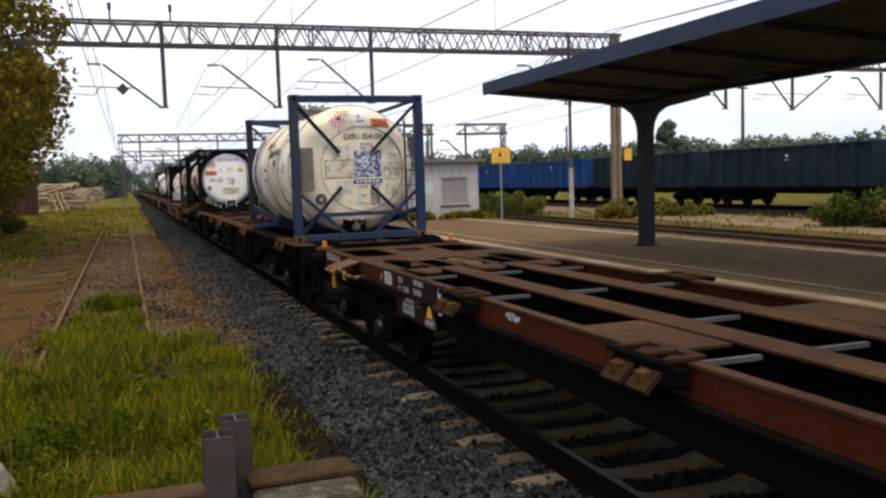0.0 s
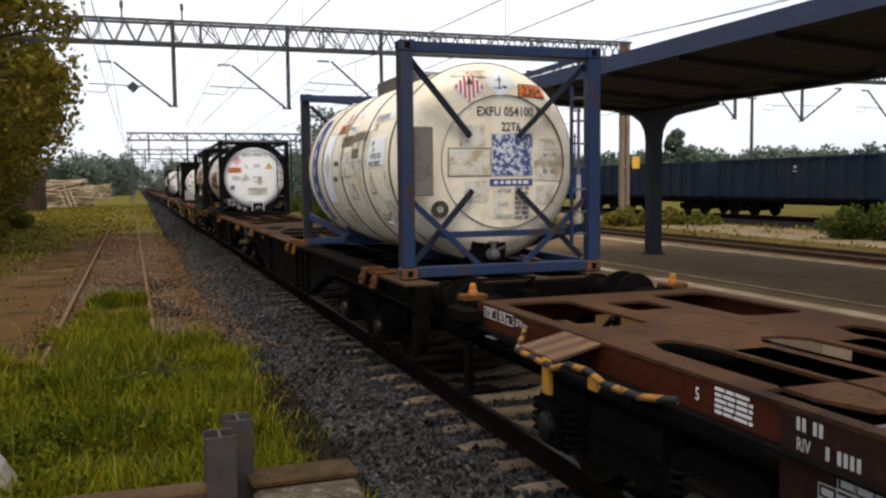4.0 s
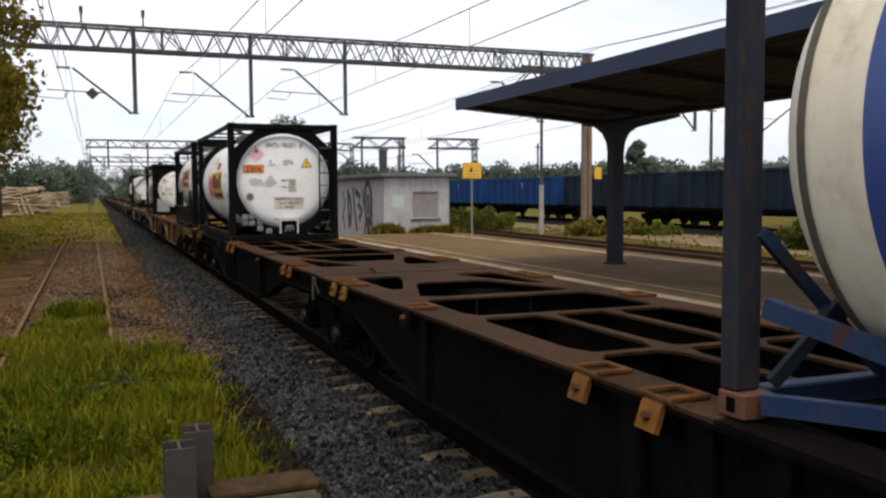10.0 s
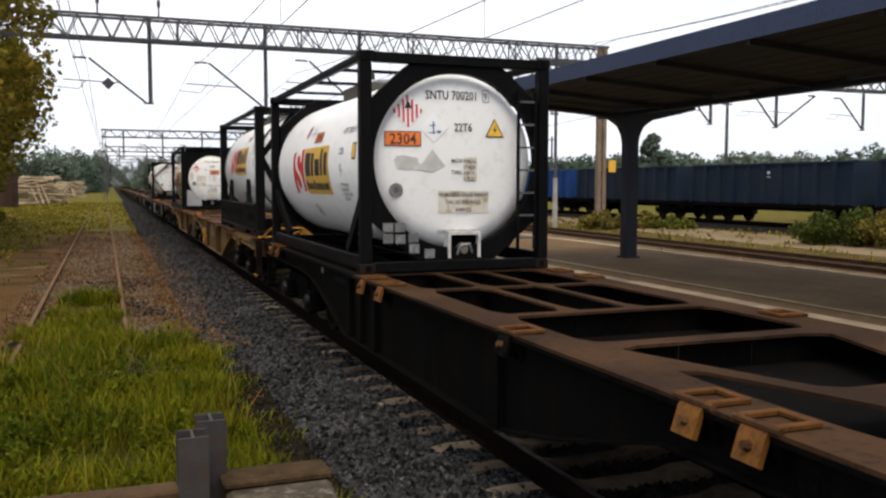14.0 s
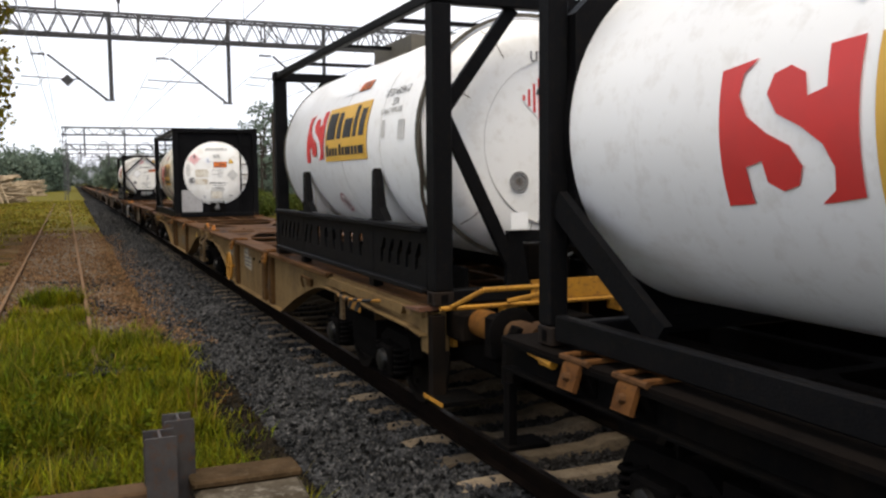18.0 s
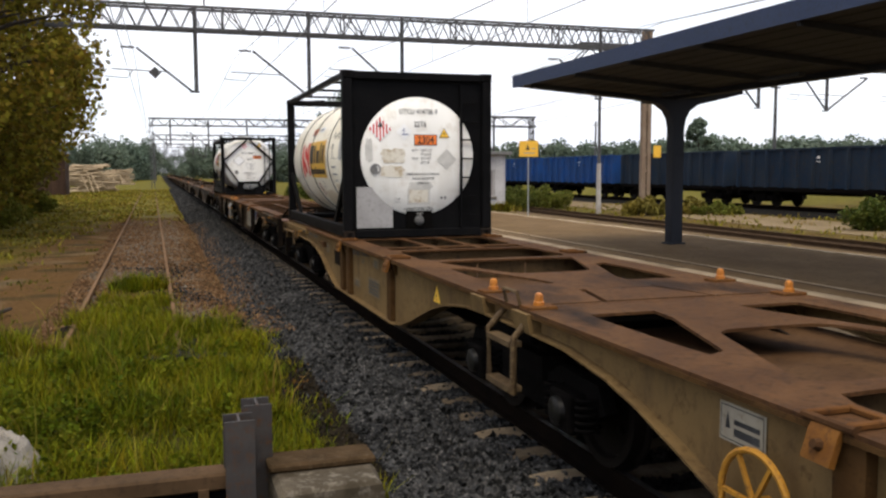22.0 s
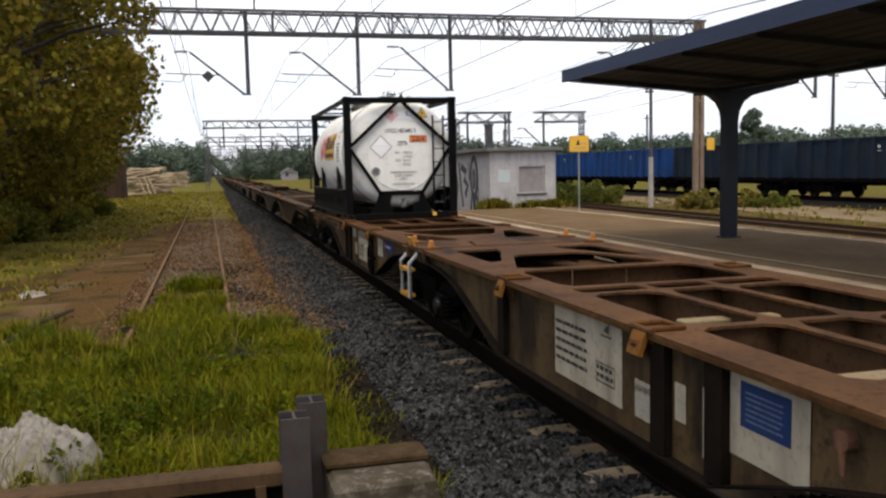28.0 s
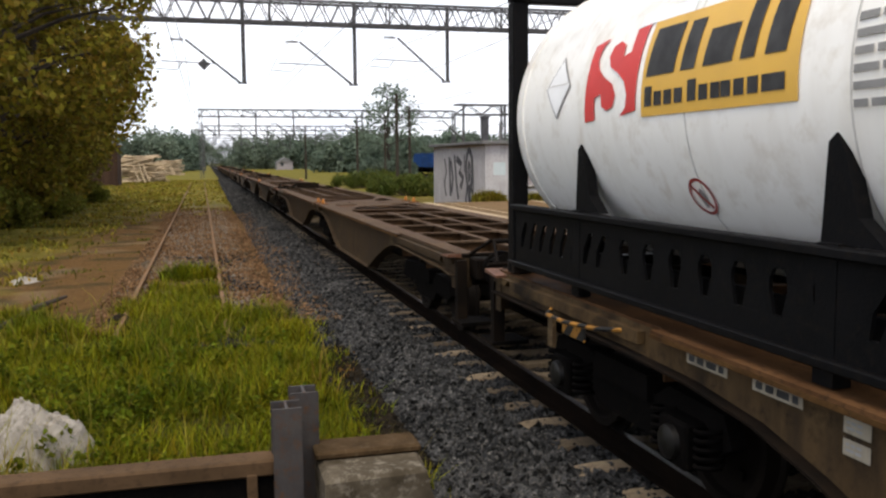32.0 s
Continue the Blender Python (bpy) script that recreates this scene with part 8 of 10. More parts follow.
    t.tank = t.tank_saved
    for x in (-1, 1):
        for y, s in ((0.15, 1), (CL - 0.15, -1)):
            t.bar("side_brace", (x * 1.15, y + s * 0.05, 0.98), (x * 1.12, y + s * 1.02, 0.18), 0.06, 0.13)
            t.bar("top_brace", (x * 1.13, y, CH - 0.06), (x * 0.6, y + s * 1.0, CH - 0.1), 0.05, 0.05)
    for y in (1.5, 3.0, 4.5):
        t.bar("top_cross", (-1.1, y, CH - 0.05), (1.1, y, CH - 0.05), 0.05, 0.04)
    t.bands((1.80, 3.53, 4.78), M_BAND, 0.04)
    t.walkway(1.6, 4.5)
    s = "side"
    t.brand(-1.57, -0.35, 2.51, 0.67)
    t.plate(s, -0.78, 0.46, 0.42, 0.14)
    t.on(s, flat([rect(-0.14, 0.34, 0.50, 0.60)]), M_WHITE_PATCH, "sticker", "", 0.003)
    t.words(s, "NAPHTHALENE", 0.08, -0.12, 0.525, squeeze=0.66, lift=0.006)
    t.no_entry(-0.10, -0.58, 0.13)
    t.words(s, "UTCU 414726 9", 0.11, 1.54, 0.34, squeeze=0.75)
    t.words(s, "22T6", 0.11, 1.54, 0.15, squeeze=0.8)
    t.on(s, flat([rect(1.54, 1.65, -0.02, 0.10)]), M_INK_GREY, "outline", "", 0.002)
    t.on(s, flat([rect(1.552, 1.638, -0.008, 0.088)]), M_T_IVORY, "outline", "", 0.004)
    t.on(s, bars(1.52, -0.18, 0.36, 2, 0.035, 0.12, 4, 2), M_INK_GREY, "print", "", 0.003)
    t.words(s, "TC IMPACT APPROVED", 0.065, 1.48, -0.42, M_INK_GREY, squeeze=0.72)
    t.on(s, flat([rect(2.2, 2.42, -0.05, 0.34)]), M_PLATE_GREY, "document_box", "grey document holder", 0.006)
    t.on(s, outline_box(0.93, 1.08, 0.02, 0.5, 0.007), M_BAND, "sticker_edge", "thin outline of a removed holder", 0.003)
    t.on(s, outline_box(1.66, 2.44, -0.02, 0.32, 0.007), M_BAND, "sticker_edge", "thin dark frame line", 0.003)
    t.on(s, flat([ragged(0.62, -0.82, 1.30, 0.46, 4, 30), ragged(1.70, -0.55, 0.55, 0.20, 6), ragged(1.55, -0.95, 0.50, 0.34, 7), ragged(0.2, -1.08, 0.7, 0.2, 10)]), M_BROWN_STAIN, "patch", "brown weathered stain", 0.002)
    t.on(s, flat([[(-2.30, -0.40), (-2.18, -0.40), (-2.23, -0.20)], [(-2.02, -0.38), (-1.86, -0.38), (-1.96, -0.16)]]), M_GREY_PATCH, "patch", "grey remains of a label", 0.002)
    t.on(s, flat([rect(1.03, 1.06, -0.16, 0.0)]), M_BAND, "scratch", "dark scratch", 0.003)
    t.on(s, flat([rect(0.36, 0.38, -0.56, -0.42)]), M_BAND, "scratch", "dark scratch", 0.003)
    return t.ob


TANKS = [tank_blue(15.30), tank_ring(37.47), tank_pierced(45.25, "D"), tank_panel(64.98), tank_pierced(92.36, "F")]


# ---- container flat wagons ----
ZD = 1.14
DECK = M_DECK


def wheelset_mesh():
    b = Build()
    for x in (-0.75, 0.75):
        s = 1 if x > 0 else -1
        prof = [(0.09, x - s * 0.03), (0.20, x - s * 0.01), (0.38, x), (0.40, x - s * 0.045), (0.49, x - s * 0.06), (0.49, x - s * 0.035), (0.46, x - s * 0.02), (0.455, x + s * 0.075), (0.39, x + s * 0.075), (0.37, x + s * 0.03), (0.20, x + s * 0.05), (0.10, x + s * 0.09), (0.09, x + s * 0.25)]
        rings = [[(px, r * math.cos(t), r * math.sin(t)) for t in [2 * math.pi * k / 28 for k in range(28)]] for r, px in prof]
        b.loft(rings)
        for k in range(3):
            t = 2 * math.pi * k / 3
            b.box(x + s * 0.055, x + s * 0.085, 0.28 * math.cos(t) - 0.03, 0.28 * math.cos(t) + 0.03, 0.28 * math.sin(t) - 0.03, 0.28 * math.sin(t) + 0.03)
    b.loft([[(x, 0.09 * math.cos(t), 0.09 * math.sin(t)) for t in [2 * math.pi * k / 12 for k in range(12)]] for x in (-0.72, 0.72)])
    return mesh_of("wheelset", b, M_WHEEL)


WHEELSET = wheelset_mesh()
WHEELS = []


def bogie_meshes():
    side = Build()
    out = [(-1.35, 0.52), (-1.25, 0.70), (-0.62, 0.72), (-0.45, 0.62), (0.45, 0.62), (0.62, 0.72), (1.25, 0.70), (1.35, 0.52), (1.20, 0.44), (0.62, 0.46), (0.45, 0.32), (-0.45, 0.32), (-0.62, 0.46), (-1.20, 0.44)]
    side.prism(out, "x", -0.05, 0.05)
    side.box(-0.10, 0.10, -0.42, 0.42, 0.56, 0.74)
    box_ = Build().box(-0.13, 0.10, -0.17, 0.17, 0.30, 0.60, 0.02).lathe([(0.12, -0.02), (0.12, 0.02)], 12, 0, 0.46)
    spring = Build().tube([(-0.02 + 0.085 * math.cos(t), 0.085 * math.sin(t), 0.34 + 0.27 * t / 31.4) for t in [31.4 * i / 60 for i in range(61)]], 0.016, 5)
    bolster = Build().box(-1.0, 1.0, -0.28, 0.28, 0.60, 0.86).box(-0.3, 0.3, -0.3, 0.3, 0.86, 0.96)
    shoe = Build().box(-0.045, 0.045, -0.05, 0.03, 0.22, 0.60).box(-0.03, 0.03, -0.02, 0.12, 0.56, 0.70)
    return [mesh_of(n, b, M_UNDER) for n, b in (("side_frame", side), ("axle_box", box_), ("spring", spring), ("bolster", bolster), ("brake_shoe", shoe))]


BOGIE = bogie_meshes()
AXLE_CAP = mesh_of("axle_cap", Build().tube([(-0.12, 0, 0.45), (-0.165, 0, 0.45), (-0.18, 0, 0.45)], [0.115, 0.105, 0.07], 14), M_AXLE_CAP)


def add_bogie(wagon, y, full):
    bog = part("bogie", BOGIE[3], None, wagon, "", pose(0, y, 0))
    for x in (-1.0, 1.0):
        part("side_frame", BOGIE[0], None, bog, "", pose(x, 0, 0))
        if full:
            for dy in (-0.9, 0.9):
                part("axle_box", BOGIE[1], None, bog, "", pose(x * 1.06, dy, 0))
                part("axle_cap", AXLE_CAP, None, bog, "", pose(x * 1.06, dy, 0, 0, 0, 0 if x < 0 else 180))
                for k in (-0.26, 0.26):
                    part("spring", BOGIE[2], None, bog, "", pose(x * 1.06, dy + k, 0))
                part("brake_shoe", BOGIE[4], None, bog, "", pose(x * 0.75, dy * 0.42, 0))
    for dy in (-0.9, 0.9):
        w = part("wheelset", WHEELSET, None, bog, "", pose(0, dy, 0.455))
        if full:
            WHEELS.append((w, dy))


def buffer_pair(wagon, y, s, wide=0.23):
    for x in (-0.875, 0.875):
        bf = part("buffer", Build().lathe([(0.15, y), (0.15, y + s * 0.12), (0.11, y + s * 0.13), (0.11, y + s * 0.42), (0.095, y + s * 0.43), (0.095, y + s * 0.52)], 18, x, 1.05 - 0.02), M_INNER if wide < 0.2 else M_UNDER, wagon)
        part("buffer_head", Build().lathe([(0.10, y + s * 0.50), (wide - 0.005, y + s * 0.56), (wide, y + s * 0.61), (wide - 0.03, y + s * 0.62)], 22, x, 1.03), M_UNDER, bf, "round black buffer plate")
    part("coupling", Build().tube([(0, y, 0.95), (0.0, y + s * 0.30, 0.90), (0.0, y + s * 0.6, 0.86)], 0.035, 8).box(-0.09, 0.09, min(y, y + s * 0.25), max(y, y + s * 0.25), 0.88, 1.04), M_UNDER, wagon, "screw coupling hanging at the headstock")
    part("brake_hose", Build().tube([(0.3, y + s * 0.05, 0.9), (0.3, y + s * 0.25, 0.75), (0.28, y + s * 0.45, 0.62), (0.22, y + s * 0.55, 0.72)], 0.03, 7), M_RUBBER, wagon)


END = 0.27  # the beige wagons' sills stop this far short of the buffers' face


def belly(half, kind, lag=0.0, inset=0.0):
    """Bottom line of one half's side web from its outer end to the joint, as (distance, height); lag moves the inner rise towards the end."""
    if kind == "black":
        return [(0, 0.93), (3.3, 0.93), (3.95, 0.87), (4.45, 0.76), (4.95, 0.62), (5.35, 0.49), (5.8, 0.36), (half - 4.2, 0.36), (half - 3.2, 0.55), (half - 2.0, 0.86), (half, 0.90)]
    if kind == "red":
        return [(0, 0.96), (half, 0.96)]
    inner = [(3.7, 0.36), (3.3, 0.42), (2.8, 0.56), (2.4, 0.69), (2.0, 0.81), (1.6, 0.90), (1.0, 0.97)]
    if inset:
        return [(inset, 0.90), (0.6, 0.93), (2.6, 0.965), (3.25, 0.975), (3.55, 0.955), (3.8, 0.915), (4.1, 0.845), (4.4, 0.765), (4.75, 0.67), (5.17, 0.53), (5.64, 0.37)] + [(half - d - lag, z) for d, z in inner] + [(half, 0.985)]
    return [(0, 0.93), (2.6, 0.93), (3.6, 0.91), (4.25, 0.845), (4.75, 0.73), (5.2, 0.58), (5.6, 0.46), (6.0, 0.37)] + [(half - d - lag, z) for d, z in inner] + [(half, 0.985)]


def add_flap(wagon, x, y, mat):
    """A hinged container lock folded over the outer edge, with its seat frame on the deck."""
    s = 1 if x > 0 else -1
    hang = Build().loft([[(x + s * o, y - 0.085, z), (x + s * o, y + 0.085, z), (x + s * (o - 0.03), y + 0.085, z - 0.012), (x + s * (o - 0.03), y - 0.085, z - 0.012)] for o, z in ((0.055, ZD + 0.01), (0.085, ZD - 0.03), (0.10, ZD - 0.08), (0.125, ZD - 0.155))])
    fl = part("container_lock", hang, mat, wagon)
    part("lock_stud", Build().tube([(x + s * 0.10, y, ZD - 0.085), (x + s * 0.135, y, ZD - 0.075)], [0.03, 0.022], 7), M_DECK, fl)
    frame_ = Build()
    for dy in (-0.135, 0.095):
        frame_.box(min(x - s * 0.15, x + s * 0.06), max(x - s * 0.15, x + s * 0.06), y + dy, y + dy + 0.04, ZD + 0.002, ZD + 0.032, 0.006)
    frame_.box(min(x - s * 0.19, x - s * 0.15), max(x - s * 0.19, x - s * 0.15), y - 0.135, y + 0.135, ZD + 0.002, ZD + 0.03, 0.005)
    part("lock_seat", frame_, M_LOCK_SEAT, fl)
    part("hinge", Build().tube([(x + s * 0.055, y - 0.15, ZD + 0.008), (x + s * 0.055, y + 0.15, ZD + 0.008)], 0.02, 7), M_DECK, fl)
    part("lock_bracket", Build().prism([(x - s * 0.02, ZD - 0.03), (x + s * 0.05, ZD - 0.03), (x + s * 0.03, ZD - 0.10), (x - s * 0.02, ZD - 0.20)], "y", y - 0.12, y + 0.12), M_UNDER if DECK is M_DECK_DARK else M_RUSTY, fl)


def spigot(wagon, x, y, lift=0.002):
    sp = part("spigot", Build().loft([[(x + a * math.cos(k * math.pi / 4), y + a * math.sin(k * math.pi / 4), z) for k in range(8)] for a, z in ((0.045, ZD + 0.022), (0.045, ZD + 0.05), (0.034, ZD + 0.058), (0.036, ZD + 0.085), (0.030, ZD + 0.11), (0.014, ZD + 0.122))]), M_SPIGOT, wagon, "bright orange locking spigot")
    part("spigot_plate", Build().box(x - 0.12, x + 0.12, y - 0.09, y + 0.09, ZD - 0.03 + lift, ZD + 0.022 + lift, 0.006), M_LOCK_SEAT, sp)


def rail_lock(wagon, s, y):
    """The large double lock bracket on the red wagon's sill."""
    base = part("lock_bracket", Build().box(min(s * 1.13, s * 1.27), max(s * 1.13, s * 1.27), y - 0.30, y + 0.30, ZD - 0.13, ZD - 0.03, 0.012), M_UNDER, wagon, "rusty double container lock bracket")
    for dy in (-0.135, 0.135):
        top = Build().box(min(s * 1.00, s * 1.06), max(s * 1.00, s * 1.06), y + dy - 0.13, y + dy + 0.13, ZD + 0.002, ZD + 0.03, 0.005)
        top.box(min(s * 1.06, s * 1.26), max(s * 1.06, s * 1.26), y + dy - 0.13, y + dy - 0.08, ZD + 0.002, ZD + 0.03, 0.005).box(min(s * 1.06, s * 1.26), max(s * 1.06, s * 1.26), y + dy + 0.08, y + dy + 0.13, ZD + 0.002, ZD + 0.03, 0.005)
        part("lock_seat", top, M_LOCK_DARK, base)
        leaf = Build().loft([[(s * o, y + dy - 0.10, z), (s * o, y + dy + 0.10, z), (s * (o - 0.02), y + dy + 0.10, z - 0.025), (s * (o - 0.02), y + dy - 0.10, z - 0.025)] for o, z in ((1.24, ZD - 0.03), (1.28, ZD - 0.05), (1.335, ZD - 0.09), (1.385, ZD - 0.14))])
        part("lock_leaf", leaf, M_LOCK_DARK, base)
        part("lock_stud", Build().box(min(s * 1.29, s * 1.36), max(s * 1.29, s * 1.36), y + dy - 0.045, y + dy + 0.045, ZD - 0.11, ZD - 0.045, 0.008), M_RUSTY, base)
    part("hinge", Build().tube([(s * 1.265, y - 0.33, ZD + 0.0), (s * 1.265, y + 0.33, ZD + 0.0)], 0.024, 8), M_UNDER, base)


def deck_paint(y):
    """The black wagon's deck has tank shade painted at its ends, sooty brown between."""
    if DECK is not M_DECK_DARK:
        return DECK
    return M_DECK_DULL if y < 1.0 else M_DECK_TANK_SHADE if y < 6.4 or y > 22.4 else DECK


def deck_cell(wagon, quad, margins):
    """A flat deck plate with one rounded opening; margins from the four edges of quad to the opening."""
    edges = []
    cx, cy = sum(p[0] for p in quad) / 4, sum(p[1] for p in quad) / 4
    for i in range(4):
        (px, py), (qx, qy) = quad[i], quad[(i + 1) % 4]
        nx, ny = qy - py, px - qx
        k = math.hypot(nx, ny)
        nx, ny = nx / k, ny / k
        dist = (px - cx) * nx + (py - cy) * ny
        if dist < 0:
            nx, ny, dist = -nx, -ny, -dist
        edges.append((nx, ny, dist, margins[i]))
    # middle of the opening
    ox = sum(-e[0] * e[3] for e in edges) / 2 + cx
    oy = sum(-e[1] * e[3] for e in edges) / 2 + cy
    outer, inner, n = [], [], 36
    for k in range(n):
        t = 2 * math.pi * (k + 0.5) / n
        c, s = math.cos(t), math.sin(t)
        ro, soft = 99.0, 0.0
        for nx, ny, dist, mg in edges:
            g = nx * c + ny * s
            room = dist - (ox - cx) * nx - (oy - cy) * ny
            if g > 1e-6:
                ro = min(ro, room / g)
                soft += (g / max(room - mg, 0.02)) ** 14
        ri = soft ** (-1 / 14)
        outer.append((ox + ro * c, oy + ro * s))
        inner.append((ox + ri * c, oy + ri * s))
    for x, y in quad:
        near = min(range(n), key=lambda i: (outer[i][0] - x) ** 2 + (outer[i][1] - y) ** 2)
        outer[near] = (x, y)
    rings = [[(p[0], p[1], z) for p in q] for q, z in ((inner, ZD - 0.022), (outer, ZD - 0.022), (outer, ZD), (inner, ZD))]
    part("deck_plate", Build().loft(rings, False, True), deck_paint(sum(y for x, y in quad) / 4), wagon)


def build_wagon(u, length, kind, side_mat, label, full=True, flap_mat=None, joint=None):
    global DECK
    DECK = M_DECK_DARK if kind == "black" else M_DECK_BROWN if kind == "red" else M_DECK_DULL if side_mat is M_W_GRIME else M_DECK
    ob = thing("container_wagon", label, "flat wagon", pose(TRACK_X, u, 0), "container flat wagons")
    joint = joint or length / 2
    half = joint
    flap_mat = flap_mat or M_DECK
    whole = belly(joint, kind, 0.15, END) + [(length - d, z) for d, z in reversed(belly(length - joint, kind, -0.15))]
    whole = [p for i, p in enumerate(whole) if i == 0 or p[0] > whole[i - 1][0] + 1e-6]
    for s in (-1, 1):
        x = s * (1.10 if kind == "red" else 1.20)
        web = [(d, z) for d, z in whole] + [(whole[-1][0], ZD - 0.02), (whole[0][0], ZD - 0.02)]
        part("side_web", Build().prism(web, "x", x - 0.008, x + 0.008), side_mat, ob)
        if kind == "red":
            part("top_flange", Build().box(min(s * 1.04, s * 1.125), max(s * 1.04, s * 1.125), 3.6, length - 3.6, ZD - 0.02, ZD), DECK, ob)
        else:
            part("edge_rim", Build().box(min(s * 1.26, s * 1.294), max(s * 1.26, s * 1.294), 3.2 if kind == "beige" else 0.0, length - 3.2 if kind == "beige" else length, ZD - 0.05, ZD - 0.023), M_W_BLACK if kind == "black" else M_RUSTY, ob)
        fl = Build()
        for p, q in zip(whole, whole[1:]):
            fl.loft([[(x - 0.09, d, z - 0.016), (x + 0.09, d, z - 0.016), (x + 0.09, d, z), (x - 0.09, d, z)] for d, z in (p, q)])
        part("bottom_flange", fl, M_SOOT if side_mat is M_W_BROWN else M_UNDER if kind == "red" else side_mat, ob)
        if full:
            ribs = []
            for h0, sg in ((0, 1), (length, -1)):
                for d in ((5.97, 6.47, 7.05, 10.3) if kind == "black" else (5.60, 6.24, 9.35) if side_mat is M_W_BROWN and sg > 0 else (6.42, 6.92, 9.35) if kind == "beige" else ()):
                    ribs.append(h0 + sg * d)
            for y in ribs:
                zb = np.interp(y, [p[0] for p in whole], [p[1] for p in whole])
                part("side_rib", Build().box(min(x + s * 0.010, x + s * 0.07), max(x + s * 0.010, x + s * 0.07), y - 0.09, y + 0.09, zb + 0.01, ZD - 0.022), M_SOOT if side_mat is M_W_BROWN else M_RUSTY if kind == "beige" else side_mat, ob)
            for y in ((1.2, 1.75, 6.8, 7.5, 10.6, 12.75, 13.2) if kind == "black" else (6.52, 9.45) if kind == "beige" else ()):
                for yy in (y - (0.12 if y < 7 else 0.26) if side_mat is M_W_BROWN else y, length - y + (0.26 if kind == "black" and y < 2 else 0.0)):
                    add_flap(ob, s * 1.235, yy, M_UNDER if kind == "black" and y == 10.6 else M_LOCK_SEAT if kind == "black" and not 2 < yy < 26 else flap_mat)
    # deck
    # Widened and near-black so the deck openings above it look shaded.
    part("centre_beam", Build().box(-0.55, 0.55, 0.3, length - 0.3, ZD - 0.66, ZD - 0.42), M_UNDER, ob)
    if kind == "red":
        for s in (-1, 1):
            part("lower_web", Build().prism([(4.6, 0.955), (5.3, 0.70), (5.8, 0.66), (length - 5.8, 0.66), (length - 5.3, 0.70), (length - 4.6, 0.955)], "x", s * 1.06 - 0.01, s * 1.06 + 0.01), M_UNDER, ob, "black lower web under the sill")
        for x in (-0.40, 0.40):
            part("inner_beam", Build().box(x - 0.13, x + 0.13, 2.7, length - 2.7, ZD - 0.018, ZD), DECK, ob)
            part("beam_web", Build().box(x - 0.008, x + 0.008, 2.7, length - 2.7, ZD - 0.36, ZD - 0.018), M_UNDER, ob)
        # Added near-black sheet in place of the shade below the deck openings.
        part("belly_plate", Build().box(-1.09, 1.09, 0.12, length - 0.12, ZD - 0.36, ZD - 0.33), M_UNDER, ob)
        for h0, sg in ((0, 1), (length, -1)):
            a = lambda d: h0 + sg * d
            def slab(x0, x1, d0, d1, z=0.0):
                y0, y1 = sorted((a(d0), a(d1)))
                part("deck_plate", Build().box(x0, x1, y0, y1, ZD - 0.022 + z, ZD - 0.002 + z), DECK, ob)
            for s in (-1, 1):
                deck_cell(ob, [(s * 1.12, a(0)), (s * 0.24, a(0)), (s * 0.24, a(2.0)), (s * 1.12, a(2.0))], (0.27, 0.17, 0.36, 0.12))
                deck_cell(ob, [(s * 1.12, a(2.0)), (s * 0.38, a(2.0)), (s * 0.38, a(3.6)), (s * 1.12, a(3.6))], (0.26, 0.19, -0.5, 0.20))
                slab(min(s * 0.57, s * 1.039), max(s * 0.57, s * 1.039), 8.0, 9.0, -0.004)
                part("wing_plate", Build().loft([[(s * 1.12, a(1.63), ZD - 0.012), (s * 1.43, a(1.55), 1.06), (s * 1.43, a(2.10), 1.06), (s * 1.12, a(2.15), ZD - 0.012)], [(s * 1.12, a(1.63), ZD - 0.03), (s * 1.43, a(1.55), 1.04), (s * 1.43, a(2.10), 1.04), (s * 1.12, a(2.15), ZD - 0.03)]]), M_STRIPE_FADED, ob, "sloping side plate with faded yellow stripes")
                part("handrail", Build().tube([(s * 1.14, a(1.0), 1.06), (s * 1.38, a(1.42), 1.02), (s * 1.45, a(1.55), 1.03), (s * 1.46, a(2.15), 1.02), (s * 1.46, a(2.35), 1.08), (s * 1.46, a(2.6), 1.09), (s * 1.45, a(2.75), 1.05), (s * 1.43, a(3.1), 1.05), (s * 1.36, a(3.35), 1.08)], 0.021, 8), M_STRIPE, ob, "yellow and black striped handrail")
                for d, z in ((2.0, 0.82), (2.62, 0.98)):
                    part("rail_bracket", Build().box(min(s * 1.42, s * 1.45), max(s * 1.42, s * 1.45), a(d) - 0.05, a(d) + 0.05, z, 1.05), M_YELLOWP, ob)
                part("step_tube", Build().tube([(s * 1.40, a(1.5), 0.98), (s * 1.40, a(2.9), 0.98)], 0.035, 8), M_UNDER, ob)
                for d in (6.05, 9.08):
                    rail_lock(ob, s, a(d))
                part("lock_rest", Build().box(min(s * 1.13, s * 1.30), max(s * 1.13, s * 1.30), a(0) - 0.12, a(0) + 0.34, 0.99, ZD - 0.07, 0.01), M_UNDER, ob)
            deck_cell(ob, [(-0.24, a(0)), (0.24, a(0)), (0.24, a(1.3)), (-0.24, a(1.3))], (0.56, 0.05, 0.25, 0.05))
            deck_cell(ob, [(-0.38, a(2.0)), (0.38, a(2.0)), (0.38, a(3.6)), (-0.38, a(3.6))], (0.40, 0.19, -0.5, 0.19))
            slab(-0.24, 0.24, 1.3, 2.0)
            for d in (4.2, 6.1, 8.0, 9.2, 10.9, 12.6):
                y = a(d)
                for x0, x1 in ((-1.09, -0.53), (-0.27, 0.27), (0.53, 1.09)):
                    part("cross_tube", Build().box(x0, x1, y - 0.02, y + 0.02, ZD - 0.07, ZD - 0.04), M_TRUSS, ob)
            spigot(ob, -1.06, a(-0.30), 0.0)
            spigot(ob, 1.06, a(-0.30), 0.0)
    else:
